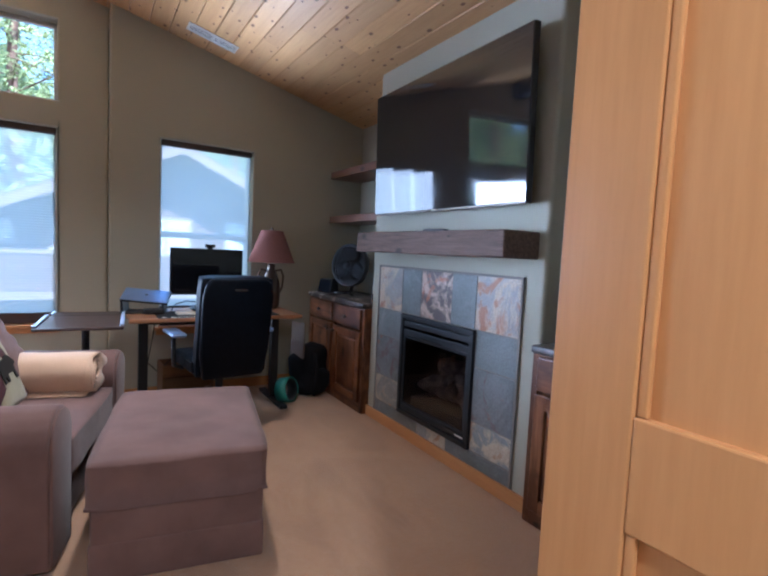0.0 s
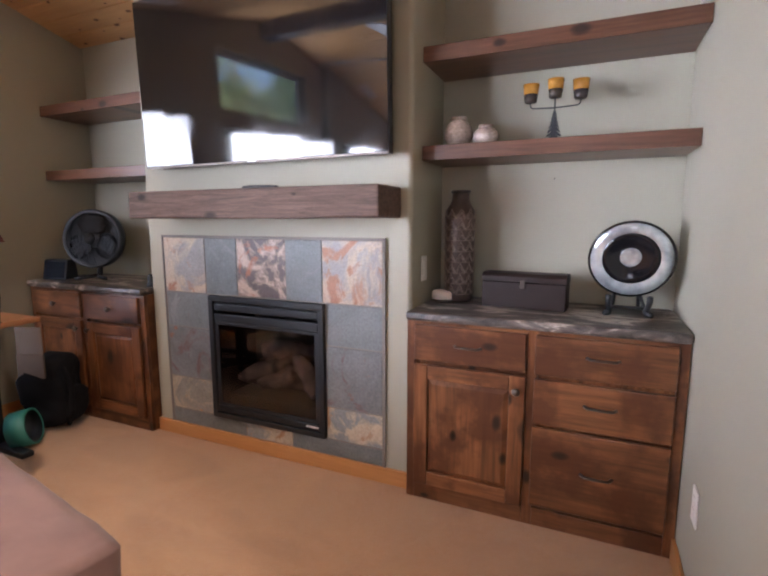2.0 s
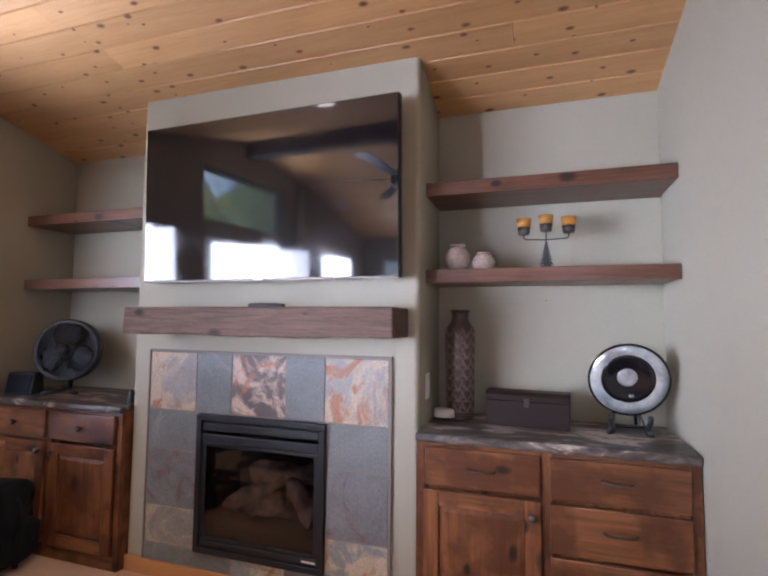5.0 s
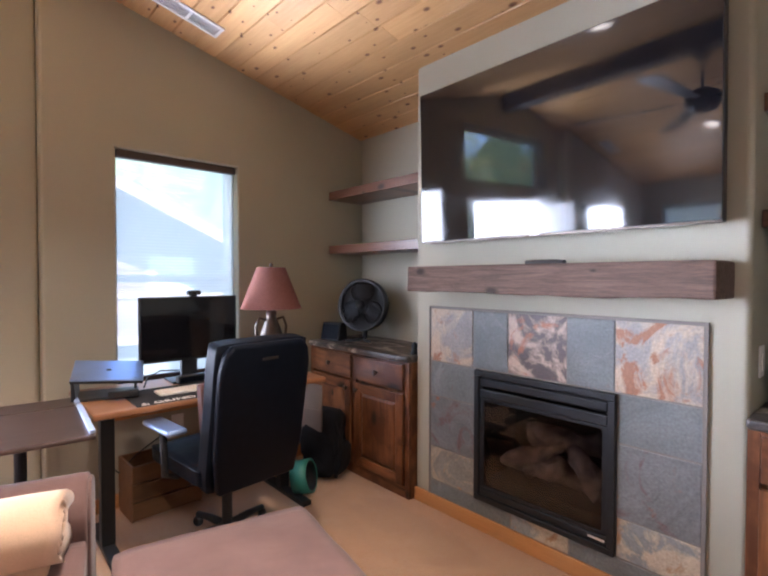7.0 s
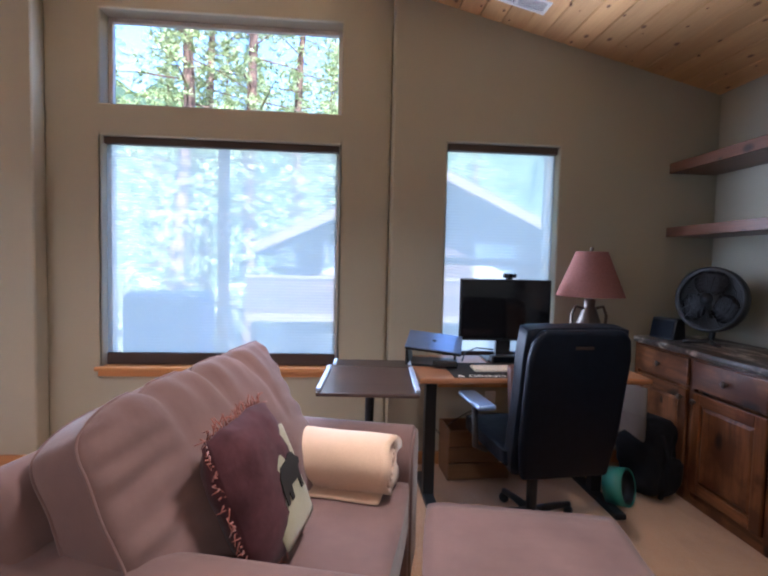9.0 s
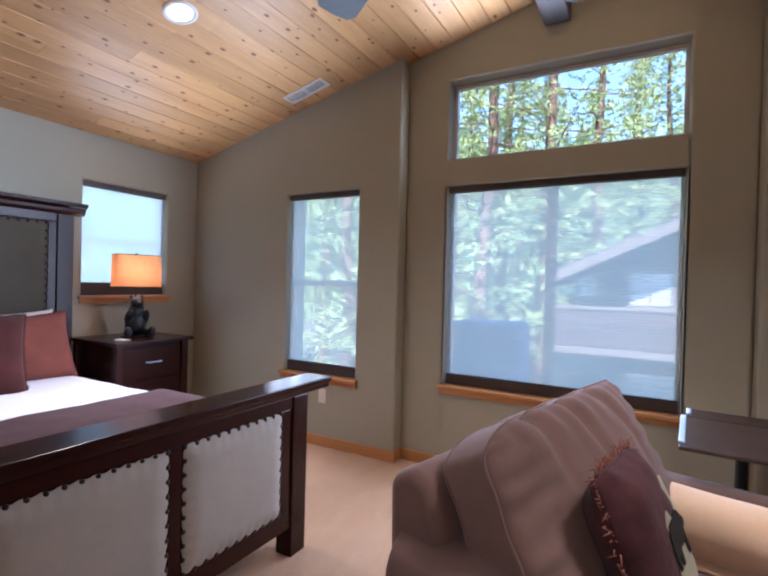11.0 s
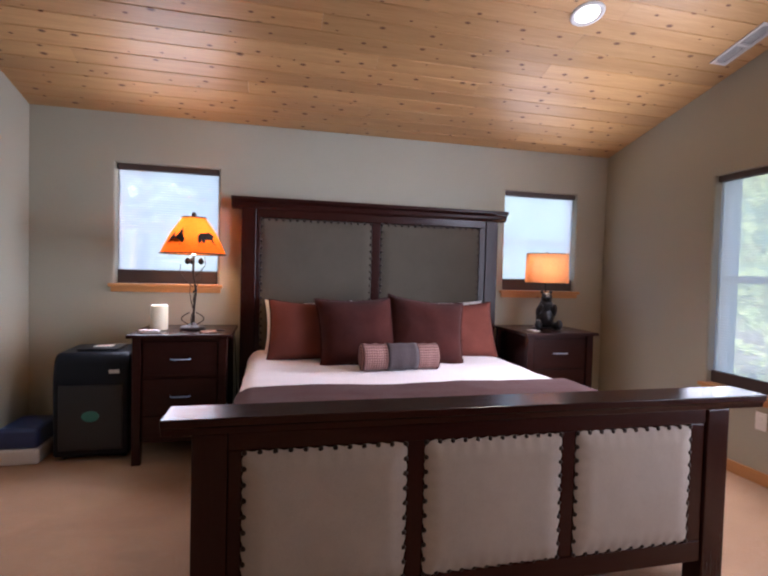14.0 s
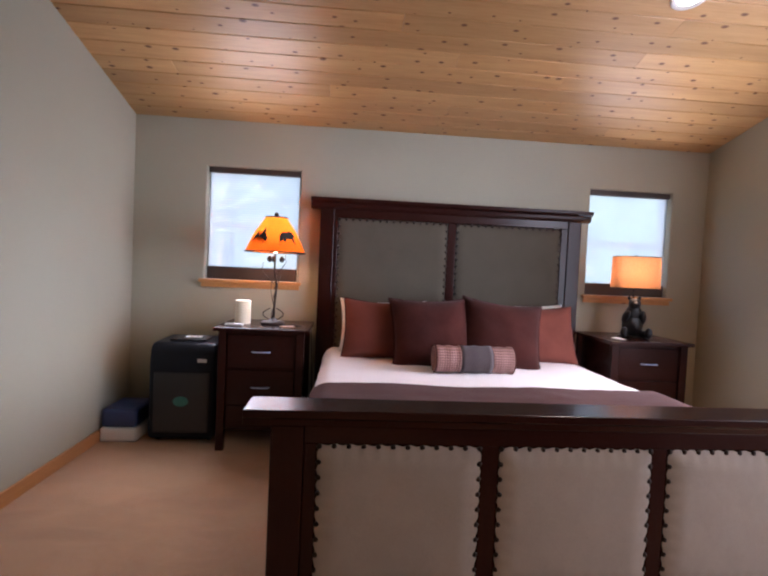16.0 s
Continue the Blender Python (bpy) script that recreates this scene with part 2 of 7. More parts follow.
SHELF_WOOD = wood("shelf_alder", (0.04, 0.014, 0.007), (0.21, 0.095, 0.052), 0.36, axis=1, grain=9.0, knots=0.16, knot_scale=4.0, vary=0.15, coat=0.1, knot_color=(0.012, 0.005, 0.003))
MANTEL_WOOD = wood("rough_beam", (0.02, 0.011, 0.008), (0.2, 0.125, 0.092), 0.8, axis=1, grain=62.0, relief=0.8, knots=0.12, knot_scale=3.5, vary=0.0, knot_color=(0.03, 0.018, 0.012))
BEAM_WOOD = wood("dark_beam", (0.022, 0.018, 0.017), (0.05, 0.04, 0.036), 0.5, axis=1, grain=12.0)
ESPRESSO = wood("espresso_wood", (0.022, 0.006, 0.0045), (0.03, 0.0085, 0.0062), 0.24, axis=1, grain=14.0, vary=0.12, relief=0.0, spec=0.2)
ESPRESSO_Z = wood("espresso_wood_upright", (0.022, 0.006, 0.0045), (0.03, 0.0085, 0.0062), 0.24, axis=2, grain=14.0, vary=0.12, relief=0.0, spec=0.2)
LAMINATE = laminate_material()
GLASS = glass_material("window_glass")
SHADE = shade_material("cellular_shade", 0.66)
ALMOND = plain("almond_vinyl", (0.66, 0.63, 0.57), 0.4)
VINYL = plain("grey_vinyl", (0.36, 0.36, 0.37), 0.45)
RAIL_DARK = plain("shade_rail", (0.05, 0.032, 0.026), 0.5)
WHITE_PLASTIC = plain("white_plastic", (0.78, 0.76, 0.72), 0.4, vary=0.03)
WHITE_METAL = plain("white_enamel", (0.6, 0.58, 0.55), 0.4, vary=0.04)
BLACK_PLASTIC = plain("black_plastic", (0.014, 0.015, 0.017), 0.45)
BLACK_METAL = plain("black_metal", (0.02, 0.022, 0.025), 0.42, 0.4)
PEWTER = plain("dark_pewter", (0.12, 0.10, 0.085), 0.38, 0.9)
GROUT = plain("grout", (0.22, 0.2, 0.18), 0.9)


# ---- building helpers ----
def mesh_of(name, bm, material, smooth=False):
    me = bpy.data.meshes.new(name)
    bm.normal_update()
    bm.to_mesh(me)
    bm.free()
    me.materials.append(material)
    if smooth:
        me.shade_smooth()
    return me


def part(name, bm, material, parent=None, label="", smooth=False):
    ob = new(name, mesh_of(name, bm, material, smooth))
    ob.parent = parent
    return tagged(ob, label)


def thing(name, m, label, category, group=""):
    ob = new(name)
    ob.empty_display_size = 0.1
    ob.matrix_world = m
    return tagged(ob, label, category, group)


def structure(name, bm, material, label="", category="", smooth=False):
    return tagged(part(name, bm, material, None, label, smooth), category=category, kind="structure")


def box(x0, x1, y0, y1, z0, z1, bevel=0.0, seg=2, bm=None, m=None):
    """A block, with rounded edges if asked; into bm if given."""
    b = bmesh.new()
    bmesh.ops.create_cube(b, size=1)
    bmesh.ops.transform(b, matrix=Matrix.Translation(((x0 + x1) / 2, (y0 + y1) / 2, (z0 + z1) / 2)) @ Matrix.Diagonal((x1 - x0, y1 - y0, z1 - z0, 1)), verts=b.verts)
    if bevel:
        bmesh.ops.bevel(b, geom=b.edges[:], offset=bevel, segments=seg, affect="EDGES", profile=0.5)
    if m is not None:
        bmesh.ops.transform(b, matrix=m, verts=b.verts)
    return join(bm, b)


def join(bm, b):
    if bm is None:
        return b
    me = bpy.data.meshes.new("scrap")
    b.to_mesh(me)
    b.free()
    bm.from_mesh(me)
    bpy.data.meshes.remove(me)
    return bm


def lathe(profile, n=28, bm=None, m=None, closed=True):
    """A turned shape from (radius, height) pairs."""
    b = bmesh.new()
    rings = []
    for r, z in profile:
        rings.append([b.verts.new((max(r, 1e-4) * math.cos(2 * math.pi * i / n), max(r, 1e-4) * math.sin(2 * math.pi * i / n), z)) for i in range(n)])
    for a, c in zip(rings, rings[1:]):
        for i in range(n):
            b.faces.new((a[i], a[(i + 1) % n], c[(i + 1) % n], c[i]))
    if closed:
        b.faces.new(rings[0][::-1])
        b.faces.new(rings[-1])
    bmesh.ops.recalc_face_normals(b, faces=b.faces)
    if m is not None:
        bmesh.ops.transform(b, matrix=m, verts=b.verts)
    return join(bm, b)


def tube(points, r, n=8, bm=None, r1=None):
    """A bent rod through points, tapering to r1."""
    b = bmesh.new()
    pts = [Vector(p) for p in points]
    rings = []
    for i, p in enumerate(pts):
        d = (pts[min(i + 1, len(pts) - 1)] - pts[max(i - 1, 0)]).normalized()
        u = d.orthogonal().normalized()
        if rings:
            u = (last - d * last.dot(d)).normalized()
        last = u
        w = d.cross(u)
        rr = r + ((r1 if r1 is not None else r) - r) * i / max(len(pts) - 1, 1)
        rings.append([b.verts.new(p + rr * (math.cos(2 * math.pi * k / n) * u + math.sin(2 * math.pi * k / n) * w)) for k in range(n)])
    for a, c in zip(rings, rings[1:]):
        for i in range(n):
            b.faces.new((a[i], a[(i + 1) % n], c[(i + 1) % n], c[i]))
    b.faces.new(rings[0][::-1])
    b.faces.new(rings[-1])
    bmesh.ops.recalc_face_normals(b, faces=b.faces)
    return join(bm, b)


def arc(c, r, a0, a1, n=12, plane="xz"):
    out = []
    for i in range(n + 1):
        a = radians(a0 + (a1 - a0) * i / n)
        u, v = r * math.cos(a), r * math.sin(a)
        out.append((c[0] + u, c[1], c[2] + v) if plane == "xz" else (c[0], c[1] + u, c[2] + v) if plane == "yz" else (c[0] + u, c[1] + v, c[2]))
    return out


def prism(outline, y0, y1, bevel=0.0, bm=None, m=None, seg=2):
    """A flat (x, z) outline, pulled along y."""
    b = bmesh.new()
    a = [b.verts.new((x, y0, z)) for x, z in outline]
    c = [b.verts.new((x, y1, z)) for x, z in outline]
    n = len(a)
    for i in range(n):
        b.faces.new((a[i], a[(i + 1) % n], c[(i + 1) % n], c[i]))
    b.faces.new(a[::-1])
    b.faces.new(c)
    bmesh.ops.recalc_face_normals(b, faces=b.faces)
    if bevel:
        bmesh.ops.bevel(b, geom=b.edges[:], offset=bevel, segments=seg, affect="EDGES", profile=0.5)
    if m is not None:
        bmesh.ops.transform(b, matrix=m, verts=b.verts)
    return join(bm, b)


def cushion(w, d, h, puff=0.35, n=14, lump=0.006, seed=0, m=None, bm=None, flat=False, pinch=0.0, channels=()):
    """A stuffed block w x d x h about the origin: crowned faces, thin sewn edges."""
    b = bmesh.new()
    bmesh.ops.create_cube(b, size=2)
    bmesh.ops.subdivide_edges(b, edges=b.edges[:], cuts=n, use_grid_fill=True)
    for v in b.verts:
        x, y, z = v.co
        ex, ey = abs(x), abs(y)
        crown = (1 - ex ** 4) * (1 - ey ** 4)
        hz = z * (h / 2) * ((1 - puff) + puff * crown)
        if flat and z < 0:
            hz = -h / 2
        px = x * w / 2 * (1 - 0.05 * (ey ** 6) * pinch)
        py = y * d / 2 * (1 - 0.05 * (ex ** 6) * pinch)
        corner = (ex * ey) ** 8
        px *= 1 - 0.03 * (1 - pinch) * corner
        py *= 1 - 0.03 * (1 - pinch) * corner
        for c in channels:
            hz -= math.copysign(0.016 * math.exp(-(((px - c) / 0.016) ** 2)), z) * abs(z)
            py *= 1 - 0.012 * math.exp(-(((px - c) / 0.025) ** 2))
        v.co = (px, py, hz)
    for v in b.verts:
        v.co += Vector(noise.noise_vector(v.co * 7 + Vector((seed * 3.1, 0, 0)))) * lump + Vector(noise.noise_vector(v.co * 19 + Vector((seed, 5, 0)))) * lump * 0.4
    if m is not None:
        bmesh.ops.transform(b, matrix=m, verts=b.verts)
    return join(bm, b)


# ---- the room ----
WEST, EAST, NORTH, NORTH_MID = -4.15, 2.33, 5.08, 5.19
SOUTH_BED, SOUTH_SIT, JOG = 0.28, 1.36, -0.70
RIDGE, EAVE, PITCH = -0.91, 2.44, 0.2475
OUT = 0.16


def ceil_z(x):
    return EAVE + PITCH * (min(x - WEST, EAST - x))


def wall(name, axis, face, back, a0, a1, openings=(), gable=False, top=EAVE, over=0.03):
    """A wall along x (axis 'x') or y, between face and back, with openings (a0, a1, z0, z1) that go through it."""
    cuts = sorted({a0, a1, *([RIDGE] if gable and a0 < RIDGE < a1 else []), *(v for o in openings for v in o[:2])})
    zs = sorted({0.0, *(v for o in openings for v in o[2:])} - {None})
    rows = zs + ["top"]
    b = bmesh.new()

    def solid(i, k):
        if not (0 <= i < len(cuts) - 1 and 0 <= k < len(rows) - 1):
            return False
        mid = (cuts[i] + cuts[i + 1]) / 2
        z = zs[k] + 1e-4
        return not any(o[0] < mid < o[1] and o[2] <= z < o[3] for o in openings)

    def height(a, k):
        if rows[k] != "top":
            return rows[k]
        return (ceil_z(a) if gable else top) + over

    def P(a, d, z):
        return b.verts.new((a, d, z) if axis == "x" else (d, a, z))

    for i in range(len(cuts) - 1):
        for k in range(len(rows) - 1):
            if not solid(i, k):
                continue
            a, c = cuts[i], cuts[i + 1]
            z = (height(a, k), height(c, k), height(c, k + 1), height(a, k + 1))
            for d in (face, back):
                b.faces.new([P(a, d, z[0]), P(c, d, z[1]), P(c, d, z[2]), P(a, d, z[3])])
            if not solid(i - 1, k):
                b.faces.new([P(a, face, z[0]), P(a, back, z[0]), P(a, back, z[3]), P(a, face, z[3])])
            if not solid(i + 1, k):
                b.faces.new([P(c, face, z[1]), P(c, back, z[1]), P(c, back, z[2]), P(c, face, z[2])])
            if not solid(i, k - 1):
                b.faces.new([P(a, face, z[0]), P(c, face, z[1]), P(c, back, z[1]), P(a, back, z[0])])
            if not solid(i, k + 1):
                b.faces.new([P(a, face, z[3]), P(c, face, z[2]), P(c, back, z[2]), P(a, back, z[3])])
    bmesh.ops.remove_doubles(b, verts=b.verts, dist=1e-5)
    bmesh.ops.recalc_face_normals(b, faces=b.faces)
    k = 1 if axis == "x" else 0
    rim = []
    for e in b.edges:
        p, q = (v.co for v in e.verts)
        if len(e.link_faces) == 2 and abs(p[k] - face) < 1e-4 and abs(q[k] - face) < 1e-4 and max(p.z, q.z) > 0.01 and e.calc_face_angle(0) > 1.2 and min(p.z, q.z) < 2.9:
            if all(abs(f.normal.z) < 0.9 or f.calc_center_median().z < 2.85 for f in e.link_faces):
                rim.append(e)
    rim = [e for e in rim if not (abs(e.verts[0].co.z - e.verts[1].co.z) < 0.4 and max(v.co.z for v in e.verts) > (ceil_z(0.5 * sum(v.co[0] for v in e.verts)) if gable else top) - 0.01)]
    bmesh.ops.bevel(b, geom=rim, offset=0.014, segments=4, affect="EDGES", profile=0.5)
    return structure(name, b, PAINT, "taupe painted drywall wall", "wall")


BUMP_W, BUMP_E = -1.94, 0.185
W1, W2, W3 = (-3.012, -2.298, 0.565, 2.055), (-1.61, -0.142, 0.6, 2.04), (0.533, 1.263, 0.565, 2.06)
TRANSOM = (-1.616, -0.138, 2.236, 2.80)
WA, WB = (0.838, 1.58, 1.165, 2.075), (4.03, 4.765, 1.165, 2.075)
N_OUT = NORTH + 0.26
wall("wall_north_1", "x", NORTH, N_OUT, WEST - OUT, BUMP_W, [W1], True)
wall("wall_north_2", "x", NORTH_MID, N_OUT, BUMP_W, BUMP_E, [W2, TRANSOM], True)
wall("wall_north_3", "x", NORTH, N_OUT, BUMP_E, EAST + OUT, [W3], True)
wall("wall_west", "y", WEST, WEST - OUT, SOUTH_BED - 0.12, NORTH, [WA, WB])
wall("wall_east", "y", EAST, EAST + OUT, SOUTH_SIT - 0.12, NORTH)
DOORWAY = (-0.38, 0.628, 0.0, 2.06)
wall("wall_south_1", "x", SOUTH_BED, SOUTH_BED - 0.12, WEST, JOG + 0.12, (), True)
wall("wall_south_2", "x", SOUTH_SIT, SOUTH_SIT - 0.12, JOG, EAST, [DOORWAY], True)
wall("wall_jog", "y", JOG, JOG + 0.12, SOUTH_BED, SOUTH_SIT - 0.12, (), False, ceil_z(JOG))
# the passage behind the doorway
wall("wall_hall_1", "y", JOG + 0.12, JOG, -1.3, SOUTH_BED - 0.12, (), False, 2.44)
wall("wall_hall_2", "y", 1.35, 1.47, -1.3, SOUTH_SIT - 0.12, (), False, 2.44)
wall("wall_hall_3", "x", -1.3, -1.42, JOG, 1.47, (), False, 2.44)
structure("ceiling_hall", box(JOG, 1.47, -1.42, SOUTH_SIT - 0.12, 2.44, 2.52), PAINT, "plain painted passage ceiling", "ceiling")
structure("floor", box(WEST - OUT, EAST + OUT, -1.42, N_OUT, -0.12, 0.0), CARPET, "tan cut-pile carpet with vacuum marks", "floor")


def ceiling(name, x0, x1, sign):
    """Tongue-and-groove boards under one slope, along the ridge."""
    b = bmesh.new()
    run = math.hypot(1, PITCH)
    count = 24
    w = (x1 - x0) / count
    rng = random.Random(5 + sign)
    low, high = SOUTH_BED - 0.12, N_OUT
    edge = x0 if sign > 0 else x1
    for i in range(count):
        xa, xb = x0 + i * w, x0 + (i + 1) * w
        ys = sorted([low, high] + [low + (high - low) * rng.uniform(0.12, 0.88) for _ in range(1)])
        for ya, yb in zip(ys, ys[1:]):
            g = 0.005
            top = 0.02
            za = EAVE + PITCH * (abs(xa + g - edge))
            zb = EAVE + PITCH * (abs(xb - g - edge))
            q = [(xa + g, za), (xb - g, zb), (xb, zb + 0.011), (xb, zb + top), (xa, za + top), (xa, za + 0.011)]
            lo = [b.verts.new((x, ya + 0.001, z)) for x, z in q]
            hi = [b.verts.new((x, yb - 0.001, z)) for x, z in q]
            n = len(q)
            for j in range(n):
                b.faces.new((lo[j], lo[(j + 1) % n], hi[(j + 1) % n], hi[j]))
            b.faces.new(lo[::-1])
            b.faces.new(hi)
    bmesh.ops.recalc_face_normals(b, faces=b.faces)
    ob = structure(name, b, PINE, "sloped knotty pine board ceiling with grooves", "ceiling")
    return ob


ceiling("ceiling_west", WEST, RIDGE, 1)
ceiling("ceiling_east", RIDGE, EAST, -1)
for nm, xa, xb, za, zb in (("roof_west", WEST - 0.5, RIDGE, EAVE - 0.5 * PITCH + 0.03, ceil_z(RIDGE) + 0.03), ("roof_east", RIDGE, EAST + 0.5, ceil_z(RIDGE) + 0.03, EAVE - 0.5 * PITCH + 0.03)):
    b = prism([(xa, za), (xb, zb), (xb, zb + 0.2), (xa, za + 0.2)], -1.42, N_OUT + 0.1)
    structure(nm, b, GROOVE, "insulated roof slope above the boards", "roof")
structure("trim_ridge_beam", box(RIDGE - 0.05, RIDGE + 0.11, SOUTH_BED - 0.1, NORTH_MID + 0.02, 3.035, 3.27, 0.008), BEAM_WOOD, "dark stained ridge beam", "beam")

# the chimney breast, with rounded corners
FIRE_X, FIRE_S, FIRE_N = 1.887, 2.42, 4.02
b = prism([(FIRE_X, 0.0), (EAST + 0.02, 0.0), (EAST + 0.02, EAVE + 0.01), (FIRE_X, ceil_z(FIRE_X) + 0.01)], FIRE_S, FIRE_N)
FIREBOX = (2.89, 3.54, 0.2, 0.812)
for co, no in (((0, FIREBOX[0], 0), (0, 1, 0)), ((0, FIREBOX[1], 0), (0, 1, 0)), ((0, 0, FIREBOX[2]), (0, 0, 1)), ((0, 0, FIREBOX[3]), (0, 0, 1))):
    bmesh.ops.bisect_plane(b, geom=b.verts[:] + b.edges[:] + b.faces[:], plane_co=co, plane_no=no)
hole = []
for f in b.faces:
    c = f.calc_center_median()
    if abs(c.x - FIRE_X) < 1e-4 and FIREBOX[0] < c.y < FIREBOX[1] and FIREBOX[2] < c.z < FIREBOX[3]:
        hole.append(f)
bmesh.ops.delete(b, geom=hole, context="FACES")
up = [e for e in b.edges if abs(e.verts[0].co.y - e.verts[1].co.y) < 1e-4 and min(abs(e.verts[0].co.y - FIRE_S), abs(e.verts[0].co.y - FIRE_N)) < 1e-3 and abs(e.verts[0].co.x - FIRE_X) < 1e-4 and abs(e.verts[1].co.x - FIRE_X) < 1e-4 and abs(e.verts[0].co.z - e.verts[1].co.z) > 0.05]
bmesh.ops.bevel(b, geom=up, offset=0.022, segments=5, affect="EDGES", profile=0.5)
structure("wall_chimney_breast", b, PAINT, "painted drywall chimney breast with rounded corners", "wall")


def board_run(name, axis, face, a0, a1, out, h=0.082, th=0.014, m=None):
    """A skirting board along a wall; out is the side (+1 or -1) on which the room lies."""
    d0, d1 = (face, face + out * th)
    lo, hi = min(d0, d1), max(d0, d1)
    bm = box(a0, a1, lo, hi, 0, h, 0.003) if axis == "x" else box(lo, hi, a0, a1, 0, h, 0.003)
    return structure(name, bm, m or (FIR_X if axis == "x" else FIR), "honey-coloured fir baseboard", "baseboard")


board_run("baseboard_1", "x", NORTH, WEST, BUMP_W, -1)
board_run("baseboard_2", "x", NORTH_MID, BUMP_W, BUMP_E, -1)
board_run("baseboard_3", "x", NORTH, BUMP_E, 1.85, -1)
board_run("baseboard_4", "y", BUMP_W, NORTH - 0.012, NORTH_MID - 0.014, 1)
board_run("baseboard_5", "y", BUMP_E, NORTH - 0.012, NORTH_MID - 0.014, -1)
board_run("baseboard_6", "y", WEST, SOUTH_BED + 0.014, NORTH - 0.014, 1)
board_run("baseboard_7", "x", SOUTH_BED, WEST, JOG, 1)
board_run("baseboard_8", "x", SOUTH_SIT, DOORWAY[1] + 0.01, 1.85, 1)
board_run("baseboard_9", "y", FIRE_X, FIRE_S + 0.004, FIRE_N - 0.004, -1, 0.078, 0.016)


# ---- windows ----
def window(name, axis, face, back, o, rail=None, shade_low=None, mullion=None, sill=True, label=""):
    """Frame, panes, sill and cellular shade in an opening o = (a0, a1, z0, z1). face: the room side of the wall."""
    a0, a1, z0, z1 = o
    s = 1 if back > face else -1
    w = tagged(new(name), label or "window with dark vinyl frame", "window", kind="structure")

    def B(p0, p1, d0, d1, q0, q1, bev=0.0, bm=None):
        lo, hi = min(d0, d1), max(d0, d1)
        return box(p0, p1, lo, hi, q0, q1, bev, 2, bm) if axis == "x" else box(lo, hi, p0, p1, q0, q1, bev, 2, bm)

    d0, d1 = face + s * 0.115, face + s * 0.155
    f = 0.026
    fb = B(a0, a1, d0, d1, z0, z0 + f, 0.003)
    B(a0, a1, d0, d1, z1 - f, z1, 0.003, fb)
    B(a0, a0 + f, d0, d1, z0 + f, z1 - f, 0.003, fb)
    B(a1 - f, a1, d0, d1, z0 + f, z1 - f, 0.003, fb)
    part("window_frame", fb, ALMOND, w)
    cells = [(a0 + f, a1 - f, z0 + f, z1 - f)]
    if rail:
        part("meeting_rail", B(a0 + f, a1 - f, d0 - s * 0.01, d1, rail - 0.025, rail + 0.025, 0.003), VINYL, w)
        cells = [(a0 + f, a1 - f, z0 + f, rail - 0.025), (a0 + f, a1 - f, rail + 0.025, z1 - f)]
    if mullion:
        part("mullion", B(mullion - 0.035, mullion + 0.035, d0, d1, z0 + f, z1 - f, 0.003), VINYL, w)
        cells = [(a0 + f, mullion - 0.035, z0 + f, z1 - f), (mullion + 0.035, a1 - f, z0 + f, z1 - f)]
    for c in cells:
        dm = (d0 + d1) / 2
        pane = part("pane", B(c[0], c[1], dm - 0.003, dm + 0.003, c[2], c[3]), GLASS, w)
        pane.visible_shadow = False
    if sill:
        sb = B(a0 - 0.035, a1 + 0.035, face - s * 0.04, face - s * 0.001, z0 - 0.022, z0 + 0.004, 0.005)
        B(a0 + 0.001, a1 - 0.001, face - s * 0.002, d0 - s * 0.001, z0 - 0.0, z0 + 0.004, 0.0, sb)
        part("window_sill", sb, FIR_X if axis == "x" else FIR, w, "honey-coloured fir sill")
        part("apron", B(a0 - 0.02, a1 + 0.02, face - s * 0.018, face - s * 0.001, z0 - 0.06, z0 - 0.0225, 0.003), FIR_X if axis == "x" else FIR, w)
    if shade_low:
        sh = tagged(new("window_shade"), "white sheer cellular window shade, lowered almost to the sill", "window shade", "window shades")
        top = z1 - 0.045
        part("head_rail", B(a0 + 0.008, a1 - 0.008, face + s * 0.02, face + s * 0.075, top, z1 - 0.002, 0.004), RAIL_DARK, sh)
        part("bottom_rail", B(a0 + 0.012, a1 - 0.012, face + s * 0.03, face + s * 0.062, z0 + 0.008, shade_low + 0.012, 0.004), RAIL_DARK, sh, "dark brown bottom rail")
        bm = bmesh.new()
        n = int((top - shade_low) / 0.019)
        prev = None
        for i in range(2 * n + 1):
            z = shade_low + 0.012 + (top - shade_low - 0.012) * i / (2 * n)
            d = face + s * (0.046 if i % 2 else 0.0465)
            row = [bm.verts.new((a, d, z) if axis == "x" else (d, a, z)) for a in (a0 + 0.012, a1 - 0.012)]
            if prev:
                bm.faces.new((prev[0], prev[1], row[1], row[0]))
            prev = row
        part("shade_cloth", bm, SHADE, sh)
    return w


